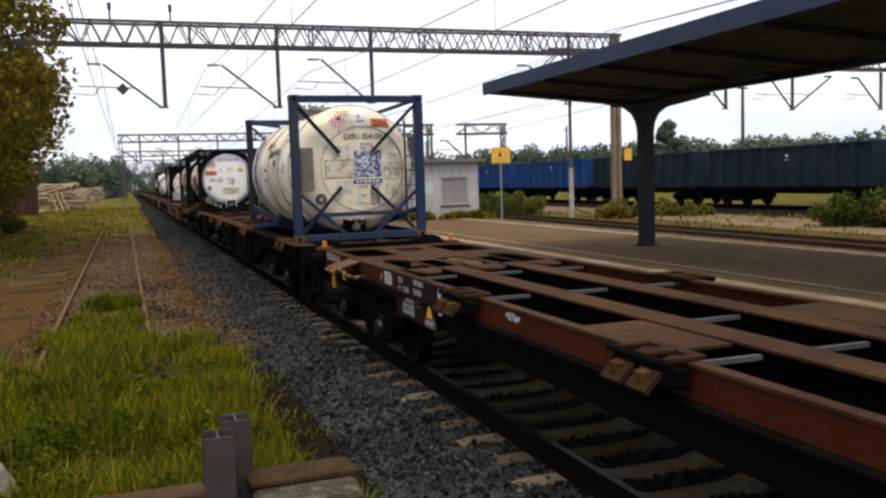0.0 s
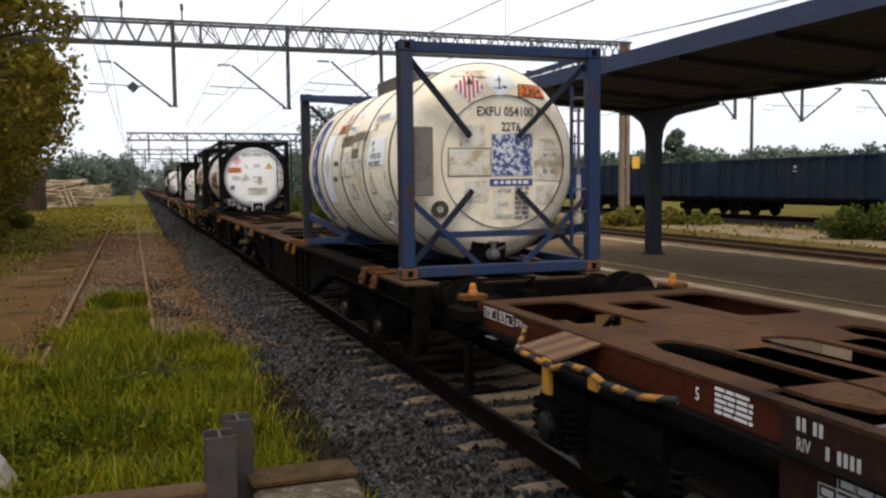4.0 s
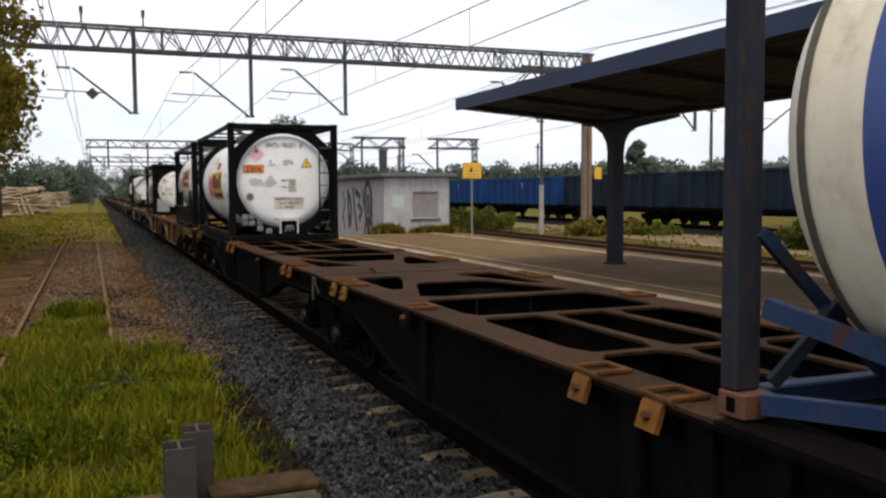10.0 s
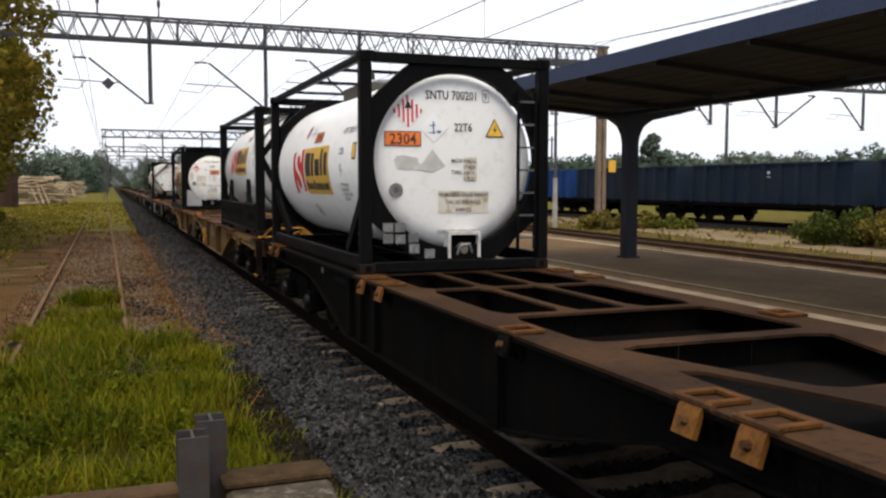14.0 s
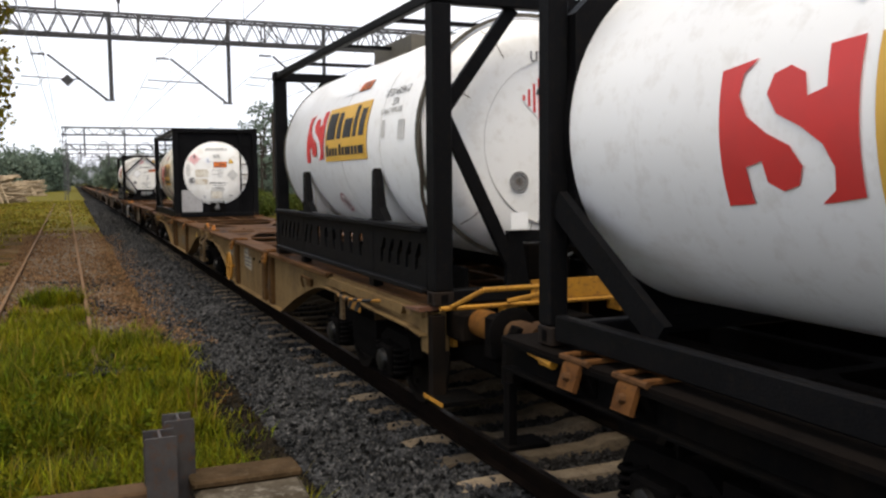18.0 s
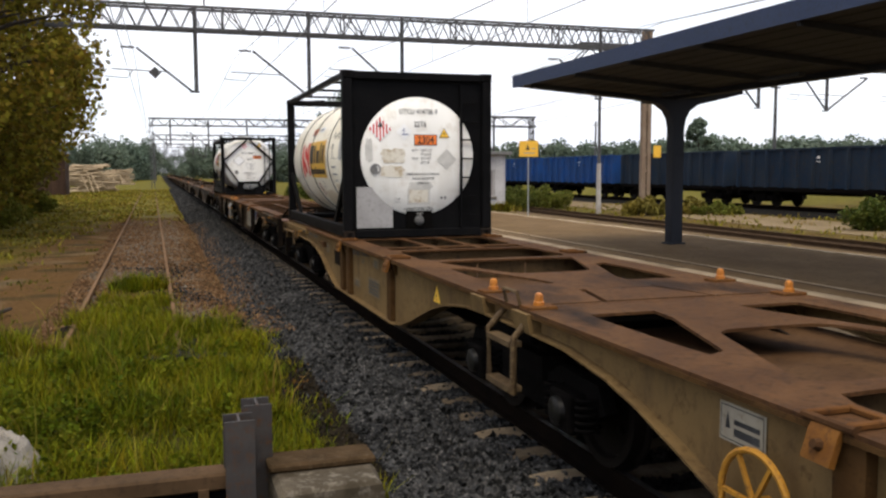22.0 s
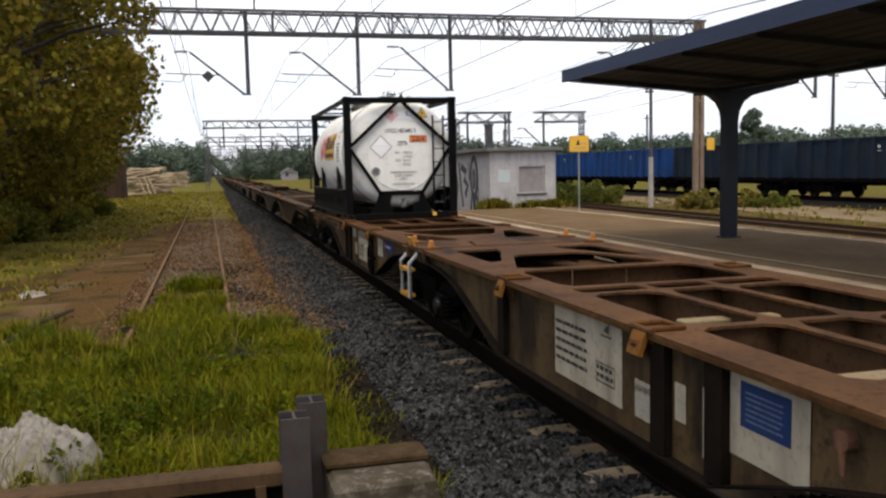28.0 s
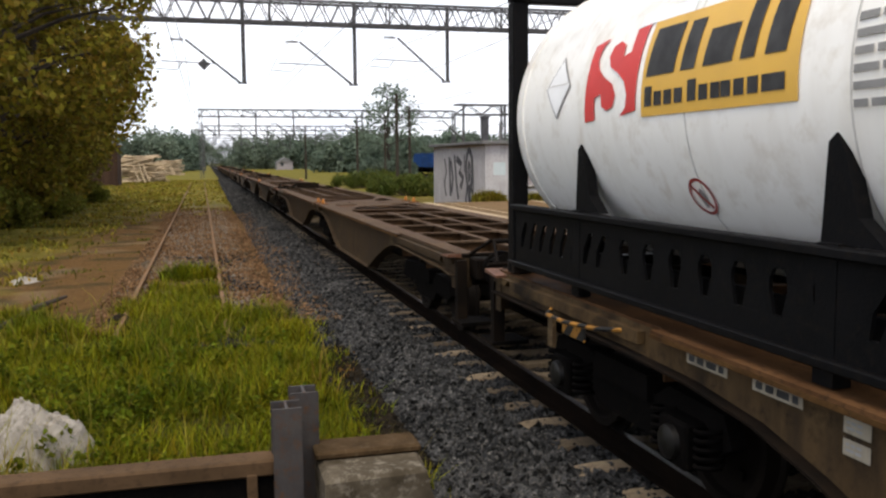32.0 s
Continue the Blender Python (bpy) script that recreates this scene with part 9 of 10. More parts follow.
        for h0, sg, half in ((0, 1, joint), (length, -1, length - joint)):
            a = lambda d: h0 + sg * d
            rows = [END if kind == "beige" and sg > 0 else 0.0, 1.75, 3.2, 4.75, 6.35, 8.0, half - 4.65]
            cells = []
            for d0, d1 in zip(rows, rows[1:]):
                e, m = (1.20, 0.23) if kind == "beige" and d1 < 3.3 else (1.29, 0.32)
                for x0, x1, m0, m1 in ((-e, -0.31, m, 0.045), (-0.31, 0.31, 0.045, 0.045), (0.31, e, 0.045, m)):
                    cells.append(([(x0, d0), (x1, d0), (x1, d1), (x0, d1)], (0.05, m1, 0.05, m0)))
            j0, j1, j2, j3 = half - 4.65, half - 3.2, half - 2.5, half - 0.45
            cells.append(([(-1.29, j0), (1.29, j0), (1.29, j1), (-1.29, j1)], (0.08, 0.34, 0.10, 0.34)))
            cells.append(([(-1.0, j1), (1.0, j1), (0.10, j3), (-0.10, j3)], (0.08, 0.07, 1.25, 0.07)))
            for s in (-1, 1):
                cells.append(([(s * 1.29, j2), (s * 0.772, j2), (s * 0.10, j3), (s * 1.29, j3)], (0.12, 0.08, 0.42, 0.34)))
                part("deck_plate", Build().prism([(s * 1.29, a(j2)), (s * 0.772, a(j2)), (s * 1.0, a(j1)), (s * 1.29, a(j1))], "z", ZD - 0.022, ZD), DECK, ob)
            for quad, margins in cells:
                deck_cell(ob, [(x, a(d)) for x, d in quad], margins)
            for s in (-1, 1):
                if kind == "beige":
                    spigot(ob, s * 1.16, a(half - 0.48))
                    part("spigot_bracket", Build().prism([(s * 1.02, ZD - 0.02), (s * 1.33, ZD - 0.02), (s * 1.30, ZD - 0.17), (s * 1.20, ZD - 0.20)], "y", a(half - 0.48) - 0.15, a(half - 0.48) + 0.15), side_mat, ob)
                    part("diagonal_tie", Build().beam((s * 0.95, a(half - 3.9), ZD - 0.30), (s * 0.3, a(half - 2.4), ZD - 0.30), 0.07, 0.1), DECK, ob)
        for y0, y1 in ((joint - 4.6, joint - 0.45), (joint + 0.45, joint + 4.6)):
            # Added sheets that close the view down through the deck openings.
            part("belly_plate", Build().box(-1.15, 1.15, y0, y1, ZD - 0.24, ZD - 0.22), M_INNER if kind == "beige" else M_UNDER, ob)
        # girders inside the frame
        inner = M_W_BROWN if side_mat is M_W_BEIGE else M_INNER if kind == "beige" else M_W_BLACK
        for x in (-0.31, 0.31):
            for y0, y1 in ((0.2, joint - 4.65), (length - (length - joint) + 4.65, length - 0.2)):
                part("inner_web", Build().box(x - 0.008, x + 0.008, y0, y1, 0.70, ZD - 0.023), inner, ob)
        for h0, sg, hf in ((0, 1, joint), (length, -1, length - joint)):
            for d in (1.75, 3.2, 4.75, 6.35, 8.0, hf - 4.65, hf - 3.2):
                for x0, x1 in ((-1.19, -0.32), (-0.30, 0.30), (0.32, 1.19)):
                    part("cross_web", Build().box(x0, x1, h0 + sg * d - 0.008, h0 + sg * d + 0.008, 0.80, ZD - 0.023), inner, ob)
        # plates over the joint
        half = joint
        part("joint_plate", Build().box(-1.285, 1.285, half - 0.45, half - 0.37, ZD - 0.02, ZD + 0.002), DECK, ob)
        for s in (-1, 1):
            part("joint_plate", Build().prism([(s * 0.535, half - 0.325), (s * 1.285, half - 0.325), (s * 1.285, half + 0.45), (s * 0.39, half + 0.45), (s * 0.39, half + 0.36)], "z", ZD - 0.02, ZD + 0.003), DECK, ob)
        part("joint_plate", Build().prism([(-0.49, half - 0.335), (0.49, half - 0.335), (0.345, half + 0.325), (-0.345, half + 0.325)], "z", ZD - 0.018, ZD + 0.006), DECK, ob, "trapezium plate over the articulated joint")
        part("joint_plate", Build().box(-0.375, 0.375, half + 0.365, half + 0.45, ZD - 0.02, ZD + 0.002), DECK, ob)
        part("joint_body", Build().box(-1.2, 1.2, half - 0.42, half + 0.42, ZD - 0.3, ZD - 0.16), M_UNDER, ob)
    for y, s in ((0.0, -1), (length, 1)):
        if kind == "beige":
            beige_end(ob, y if s < 0 else y + END, s, side_mat)
            continue
        part("headstock", Build().box(-1.09 if kind == "red" else -1.2, 1.09 if kind == "red" else 1.2, min(y, y + s * 0.10), max(y, y + s * 0.10), 0.97 if kind == "red" else 0.80, ZD - 0.03), side_mat, ob)
        buffer_pair(ob, y + s * 0.10, s, 0.17 if kind == "black" and s > 0 else 0.23)
        for x in (-1, 1):
            st = part("step", Build().box(x * 1.1 - 0.16, x * 1.1 + 0.16, min(y - s * 0.05, y + s * 0.2), max(y - s * 0.05, y + s * 0.2), 0.34, 0.37), M_UNDER, ob)
            part("step_hanger", Build().box(x * 1.2 - 0.03, x * 1.2 + 0.03, min(y, y + s * 0.09), max(y, y + s * 0.09), 0.37, 0.80), M_UNDER, st)
    for y in (2.4, half, length - 2.4):
        add_bogie(ob, y, full)
    if kind != "red":
        part("longitudinal", Build().box(-0.5, -0.44, 3.5, length - 3.5, 0.6, 0.9).box(0.44, 0.5, 3.5, length - 3.5, 0.6, 0.9), M_UNDER, ob)
    part("air_tank", Build().lathe([(0.05, half - 5.6), (0.2, half - 5.5), (0.2, half - 4.4), (0.05, half - 4.3)], 16, 0.55, 0.62), M_UNDER, ob)
    return ob


def beige_end(wagon, y, s, side_mat):
    """Recessed headstock with corner plates, dark step posts, yellow rail and sleeved buffers; s points outwards."""
    fresh = side_mat is M_W_BEIGE and s < 0
    worn = M_YELLOWP if fresh else M_SOOT

    def span(d0, d1):
        return sorted((y + s * d0, y + s * d1))
    part("headstock", Build().box(-1.1, 1.1, *span(-END - 0.10, -END - 0.02), 0.76, ZD - 0.03), M_SOOT, wagon)
    for x in (-1, 1):
        part("corner_plate", Build().box(min(x * 1.02, x * 1.21), max(x * 1.02, x * 1.21), *span(-END - 0.016, -END), 0.74, ZD - 0.06), side_mat, wagon)
        part("corner_plate", Build().box(min(x * 1.212, x * 1.225), max(x * 1.212, x * 1.225), *span(-END - 0.12, -END + 0.02), 0.74, ZD - 0.05), side_mat, wagon)
        part("stiffener", Build().box(min(x * 0.97, x * 1.01), max(x * 0.97, x * 1.01), *span(-END, -END + 0.06), 0.78, ZD - 0.05), worn, wagon, "worn upright stiffener")
        part("sill_band", Build().prism([(y - s * d, z) for d, z in ((END + 0.02, 1.03), (END + 0.02, ZD - 0.055), (3.25, ZD - 0.055), (3.25, 1.0), (0.80, 1.0), (0.74, ZD - 0.06), (0.70, ZD - 0.06), (0.62, 1.02))], "x", min(x * 1.21, x * 1.262), max(x * 1.21, x * 1.262)), side_mat, wagon)
        part("deck_lip", Build().prism([(y - s * d, z) for d, z in ((END - 0.08, ZD + 0.0), (END + 0.26, ZD - 0.03), (END + 0.26, ZD - 0.05), (END - 0.08, ZD - 0.035))], "x", min(x * 1.14, x * 1.32), max(x * 1.14, x * 1.32)), M_CORNER, wagon)
        st = part("step", Build().box(min(x * 0.88, x * 1.26), max(x * 0.88, x * 1.26), *span(-END + 0.02, 0.16), 0.375, 0.41), M_W_BLACK, wagon, "black footstep with a worn edge")
        part("step_edge", Build().box(min(x * 1.262, x * 1.27), max(x * 1.262, x * 1.27), *span(-END + 0.02, 0.16), 0.378, 0.408), worn, st)
        part("step_hanger", Build().box(min(x * 1.12, x * 1.235), max(x * 1.12, x * 1.235), *span(-END + 0.06, -END + 0.16), 0.41, ZD - 0.07), M_SOOT, st)
        cy = 1.02
        bf = part("buffer", Build().lathe([(0.10, y + s * 0.04), (0.115, y + s * 0.06), (0.115, y + s * 0.44)], 20, x * 0.875, cy), M_ORANGE if fresh else M_UNDER, wagon, "rusty orange buffer casing" if fresh else "sooty black buffer casing")
        part("buffer_seat", Build().box(x * 0.875 - 0.17, x * 0.875 + 0.17, *span(-END - 0.02, 0.05), 0.86, 1.10, 0.02), M_SOOT, bf)
        part("buffer_sleeve", Build().box(x * 0.875 - 0.155, x * 0.875 + 0.155, *span(0.42, 0.60), 0.80, 1.16, 0.03), M_UNDER, bf, "black square buffer sleeve")
        part("buffer_head", Build().lathe([(0.10, y + s * 0.58), (0.20, y + s * 0.61), (0.205, y + s * 0.64), (0.17, y + s * 0.655)], 22, x * 0.875, cy), M_UNDER, bf, "round black buffer plate")
    rail = part("end_rail", Build().tube([(-1.22, y + s * 0.02, ZD + 0.01), (0.9, y + s * 0.02, ZD + 0.005)], 0.02, 7), worn, wagon, "painted rail along the wagon end")
    part("rail_plate", Build().box(-0.38, 0.42, *span(0.0, 0.015), ZD + 0.03, ZD + 0.20), worn, rail, "upright painted plate")
    for x in (-0.55, 0.55):
        part("rail_bracket", Build().box(x - 0.04, x + 0.04, *span(-0.2, 0.0), ZD - 0.12, ZD - 0.015), worn, rail)
    part("end_handrail", Build().tube([(-1.12, y + s * 0.03, ZD + 0.02), (-1.02, y + s * 0.42, ZD + 0.20), (-0.42, y + s * 0.42, ZD + 0.20), (-0.44, y + s * 0.30, ZD + 0.12), (-0.62, y + s * 0.05, ZD + 0.04)], 0.022, 7), worn, rail, "bent handrail")
    part("coupling", Build().tube([(0, y - s * 0.2, 0.95), (0.0, y + s * 0.30, 0.90), (0.0, y + s * 0.6, 0.86)], 0.035, 8).box(-0.09, 0.09, *span(-0.2, 0.25), 0.88, 1.04), M_UNDER, wagon, "screw coupling hanging at the headstock")
    part("brake_hose", Build().tube([(-0.62, y + s * 0.02, 0.84), (-0.62, y + s * 0.10, 0.66), (-0.60, y + s * 0.30, 0.63), (-0.55, y + s * 0.55, 0.74)], 0.03, 7), M_RUBBER, wagon)


def flank(wagon_x=-1.209):
    """Lays flat shapes on a wagon's near side web; a runs towards the front, b is the height."""
    return lambda a, b, lift=0.0: (wagon_x - 0.004 - lift, -a, b)


def mark(wagon, b, y, mat, name, label="", lift=0.0, x=-1.209):
    return part(name, bend(moved(b, -y, 0.0), lambda p, q: flank(x)(p, q, lift), 9.0), mat, wagon, label)


def note(wagon, body, size, y, z, mat=None, squeeze=0.85, lift=0.003, x=-1.209):
    """Words that start at y and run towards the wagon's front."""
    return mark(wagon, moved(letters(body, size, "LEFT", squeeze), 0, z), y, mat or M_PRINT_WHITE, "lettering", "", lift, x)


def hand_wheel(wagon, y, z, r, mat):
    hw = part("hand_brake_wheel", Build().tube([(-1.30, y + r * math.cos(t), z + r * math.sin(t)) for t in [2 * math.pi * k / 24 for k in range(24)]], 0.018, 7, True), mat, wagon, "spoked hand brake wheel on the side")
    sp = Build()
    for k in range(3):
        t = math.pi * k / 3
        sp.beam((-1.30, y - r * math.cos(t), z - r * math.sin(t)), (-1.30, y + r * math.cos(t), z + r * math.sin(t)), 0.02, 0.02, (1, 0, 0))
    sp.tube([(-1.32, y, z), (-1.2, y, z)], 0.03, 8)
    part("spoke", sp, mat, hw)


def side_ladder(wagon, y, mat, mat2, low=0.42):
    """The step frame hung on the side at the joint."""
    rail = [(-1.22, y - 0.26, ZD - 0.04), (-1.38, y - 0.26, ZD - 0.22), (-1.38, y - 0.26, low), (-1.38, y + 0.26, low), (-1.38, y + 0.26, ZD - 0.22), (-1.22, y + 0.26, ZD - 0.04)]
    st = part("step_frame", Build().tube(rail, 0.028, 8), mat, wagon, "step frame hanging below the deck edge")
    for z in (low + 0.01, low + 0.36):
        part("tread", Build().box(-1.41, -1.30, y - 0.24, y + 0.24, z - 0.012, z + 0.03), mat2, st)
    part("grab_rail", Build().tube([(-1.26, y - 0.14, ZD - 0.05), (-1.30, y - 0.14, ZD + 0.12), (-1.30, y + 0.14, ZD + 0.12), (-1.26, y + 0.14, ZD - 0.05)], 0.016, 7), mat2, st)


ZD = 1.165
W1 = build_wagon(-15.3, 28.6, "red", M_W_RED, "empty red-brown skeletal container wagon with long deck beams", True, M_DECK_DARK)
ZD = 1.14
W2 = build_wagon(14.95, 28.95, "black", M_W_BLACK, "sooty black articulated container wagon with a rust-brown deck", True, M_ORANGE)
W3 = build_wagon(45.15, 26.25, "beige", M_W_BEIGE, "dirty beige articulated container wagon with a rusty deck", True, M_ORANGE, 13.15)
W4 = build_wagon(72.67, 26.05, "beige", M_W_BROWN, "grimy brown articulated container wagon with pale notice panels", True, M_ORANGE)
W5 = build_wagon(99.97, 26.05, "beige", M_W_GRIME, "empty rusty articulated container wagon", False, M_ORANGE)
WAGONS = [W1, W2, W3, W4, W5]
for k in range(1, 9):
    WAGONS.append(copy_thing(W5, pose(TRACK_X, 99.97 + 27.3 * k, 0)))

# side of the red wagon: notice plate, lettering
X1 = -1.108
def on_w1(b, u, mat, name, label="", lift=0.004):
    return mark(W1, b, u + 15.3, mat, name, label, lift, X1)


part("notice_plate", Build().box(X1 - 0.022, X1 - 0.004, 23.42, 24.77, 0.69, 1.145), M_PANEL_DARK, W1, "grimy dark notice plate under the sill")


def tally(u, a, z, groups, h):
    """A registration on the red wagon as thin upright bars, one for each character."""
    out = []
    for n in groups:
        for k in range(n):
            out.append(rect(a, a + h * 0.36, z, z + h))
            a += h * 0.58
        a += h * 0.5
    on_w1(flat(out), u, M_PLATE_GREY, "print", "pale wagon registration bars", 0.022)


tally(9.42, 0.06, 1.065, (2, 2), 0.062)
on_w1(moved(letters("RIV", 0.085, "LEFT", 0.72), 0.06, 0.975), 9.42, M_PLATE_GREY, "lettering", "", 0.022)
tally(9.42, 0.24, 0.975, (1, 4), 0.062)
tally(9.42, 0.62, 1.085, (4, 3, 1), 0.058)
on_w1(bars(0.62, 0.985, 0.30, 1, 0.062, 0.1, 4, 6), 9.42, M_PLATE_GREY, "print", "", 0.022)
for j in range(3):
    w_ = (0.20, 0.62) if j < 2 else (0.31, 0.62)
    on_w1(outline_box(w_[0], w_[1], 0.735 + 0.068 * j, 0.803 + 0.068 * j, 0.006), 9.42, M_PLATE_GREY, "load_table", "", 0.022)
    on_w1(bars(w_[0] + 0.02, 0.752 + 0.068 * j, w_[1] - w_[0] - 0.03, 1, 0.032, 0.1, 3 + j, 4), 9.42, M_PLATE_GREY, "print", "", 0.022)
for i in range(3):
    on_w1(flat([rect(0.305 + 0.105 * i, 0.311 + 0.105 * i, 0.735, 0.94 if i else 0.871)]), 9.42, M_PLATE_GREY, "load_table", "", 0.022)
on_w1(outline_box(0.70, 0.83, 0.86, 0.92, 0.006), 9.42, M_PLATE_GREY, "outline", "", 0.022)
on_w1(flat([[(1.02, 0.80), (1.22, 0.80), (1.12, 0.97)]]), 9.42, M_YELLOW_TRI, "warning_triangle", "yellow warning triangle", 0.022)
on_w1(outline_box(0.98, 1.28, 0.705, 0.785, 0.007), 9.42, M_PLATE_GREY, "outline", "", 0.022)
on_w1(bars(1.0, 0.725, 0.25, 1, 0.04, 0.1, 7, 2), 9.42, M_PLATE_GREY, "print", "", 0.022)
on_w1(flat([rect(0, 0.11, 0.86, 1.13)]), 8.08, M_BLUE_TORN, "sticker", "torn blue and white sticker beside the lock")
for u in (6.42,):
    on_w1(moved(letters("+10.70m+", 0.095, "LEFT", 0.7), 0, 1.055), u, M_PRINT_WHITE, "lettering")
on_w1(bars(0, 1.11, 0.30, 5, 0.018, 0.03, 7, 3), 9.98, M_PRINT_WHITE, "print", "small white address lines")
on_w1(moved(letters("5", 0.10, "LEFT", 0.8), 0, 1.02), 10.15, M_PRINT_WHITE, "lettering")
for a, w, txt in ((0.0, 0.28, "<2\u00b030'"), (0.33, 0.29, "R 75 m")):
    on_w1(outline_box(a, a + w, 1.045, 1.135, 0.007), 13.19, M_PRINT_WHITE, "outline")
    on_w1(moved(letters(txt, 0.085, "LEFT", 0.72), a + 0.03, 1.062), 13.19, M_PRINT_WHITE, "lettering", "", 0.006)
on_w1(moved(letters("\u2013 27.10 m \u2013", 0.075, "LEFT", 0.72), 0, 1.065), 12.56, M_PRINT_WHITE, "lettering")
part("grab_loop", Build().tube([(-1.24, 14.22, 0.86), (-1.30, 14.22, 1.02), (-1.30, 14.22, 1.10), (-1.30, 14.36, 1.10), (-1.30, 14.36, 0.80)], 0.014, 7), M_TRUSS, W2, "grey grab loop at the joint")
part("valve_pipe", Build().tube([(-1.22, 28.75, 1.10), (-1.26, 28.6, 1.09), (-1.26, 28.42, 1.07)], 0.022, 7).tube([(-1.26, 28.44, 1.07), (-1.26, 28.30, 1.06)], [0.034, 0.03], 8), M_YELLOWP, W2, "worn yellow cock on a pipe")
part("hanging_hose", Build().tube([(-0.98, 28.95 + 0.35, 1.12), (-1.02, 28.95 + 0.37, 0.98), (-1.02, 28.95 + 0.38, 0.70)], [0.05, 0.07, 0.075], 8), M_UNDER, W2, "thick black hose hanging at the wagon end")
part("grab_loop", Build().tube([(-0.75, -0.10, 1.10), (-0.75, -0.32, 1.19), (0.05, -0.32, 1.19), (0.05, -0.10, 1.10)], 0.016, 7), M_UNDER, W2, "black grab rail at the wagon end")
mark(W2, flat([rect(0, 0.13, 0.98, 1.08)]), 39.55 - 14.95, M_DOCPLATE, "notice_panel", "small grey plate on the black side", 0.004)
mark(W2, bars(0, 0.62, 0.75, 5, 0.02, 0.06, 12, 5), 20.8 - 14.95, M_FAINT, "print", "rows of faint grey print on the black side", 0.004)
mark(W2, bars(0, 0.95, 0.5, 1, 0.06, 0.1, 13, 3), 38.75 - 14.95, M_FAINT, "print", "faint grey registration bars", 0.004)

# beige wagon lettering
Y3 = 45.15
def table(w, y, width, z0, z1, cols, rows, mat, seed=1):
    """A ruled load table with short print in its cells."""
    cw, ch = width / cols, (z1 - z0) / rows
    mark(w, flat([rect(k * cw, k * cw + 0.006, z0, z1) for k in range(cols + 1)] + [rect(0, width, z0 + k * ch, z0 + k * ch + 0.006) for k in range(rows + 1)]), y, mat, "load_table", "", 0.007)
    for k in range(rows):
        mark(w, bars(0.02, z0 + (k + 0.3) * ch, width - 0.03, 1, ch * 0.4, ch, seed + k, cols), y, mat, "print", "", 0.008)


mark(W3, flat([rect(0, 0.64, 0.52, 0.76)]), 63.38 - Y3, M_STENCIL, "notice_panel", "pale stencilled field with a load table", 0.003)
table(W3, 63.36 - Y3, 0.60, 0.54, 0.74, 6, 4, M_INK, 2)
mark(W3, flat([rect(0, 0.30, 0.92, 1.05)]), 63.07 - Y3, M_STENCIL, "notice_panel", "small pale stencilled field", 0.003)
mark(W3, bars(0.03, 1.0, 0.24, 4, 0.015, 0.026, 7, 3), 63.07 - Y3, M_INK, "print", "", 0.006)
mark(W3, flat([rect(0, 0.36, 0.54, 0.66)]), 64.25 - Y3, M_STENCIL, "notice_panel", "small pale stencilled field", 0.003)
mark(W3, bars(0.04, 0.60, 0.28, 3, 0.018, 0.03, 8, 3), 64.25 - Y3, M_INK, "print", "", 0.006)
mark(W3, flat([rect(0, 0.48, 0.70, 0.93)]), 65.80 - Y3, M_SOOT, "dark_panel", "dark grey steel plate on the beige side", 0.004)
mark(W3, flat([[(0, 0.74), (0.63, 0.70), (0.63, 0.92), (0.37, 0.93), (0.36, 1.065), (0, 1.07)]]), 53.92 - Y3, M_PANEL_DIRTY, "notice_panel", "pale worn stencilled field", 0.003)
mark(W3, bars(0.03, 1.02, 0.30, 2, 0.030, 0.06, 9, 3), 53.92 - Y3, M_INK, "print", "", 0.006)
mark(W3, bars(0.03, 0.88, 0.57, 3, 0.032, 0.062, 10, 4), 53.92 - Y3, M_INK, "print", "", 0.006)
for u in (53.03, 52.53):
    part("bolt", Build().tube([(-1.206, u - Y3, 0.92), (-1.235, u - Y3, 0.92)], 0.022, 8), M_SOOT, W3)
mark(W3, outline_box(0, 0.34, 0.53, 0.70, 0.008), 52.08 - Y3, M_INK, "load_table", "small ruled table", 0.004)
mark(W3, bars(0.02, 0.64, 0.3, 3, 0.02, 0.04, 6, 3), 52.08 - Y3, M_INK, "print", "", 0.006)
for u, w in ((68.33, 0.4), (67.85, 0.5)):
    mark(W3, flat([rect(0, w, 0.985, 1.06)]), u - Y3, M_STENCIL, "notice_panel", "small pale stencilled field", 0.003)
    mark(W3, bars(0.03, 1.0, w - 0.05, 1, 0.04, 0.1, 11, 3), u - Y3, M_INK, "print", "", 0.006)
mark(W3, flat([rect(0, 0.28, 0.82, 0.97)]), 66.5 - Y3, M_STENCIL, "notice_panel", "pale warning field", 0.003)
mark(W3, moved(letters("ACHTUNG", 0.06, "LEFT", 0.75), 0.02, 0.90), 66.5 - Y3, M_INK, "lettering", "", 0.006)
mark(W3, bars(0.03, 0.86, 0.2, 2, 0.014, 0.026, 12, 3), 66.5 - Y3, M_INK, "print", "", 0.006)
mark(W3, flat([rect(0, 0.36, 0.83, 1.03)]), 55.44 - Y3, M_PANEL_DIRTY, "notice_panel", "white outlined label with black marks", 0.003)
mark(W3, outline_box(0.012, 0.348, 0.842, 1.018, 0.006), 55.44 - Y3, M_INK, "outline", "", 0.006)
mark(W3, flat([[(0.05, 0.90), (0.09, 0.90), (0.07, 0.99)], rect(0.12, 0.32, 0.93, 0.955), rect(0.12, 0.32, 0.87, 0.91)]), 55.44 - Y3, M_INK, "symbol", "", 0.007)
mark(W3, flat([[(0, 0.84), (0.24, 0.84), (0.12, 1.02)]]), 60.37 - Y3, M_YELLOW_TRI, "warning_triangle", "small yellow triangle with a letter", 0.003)
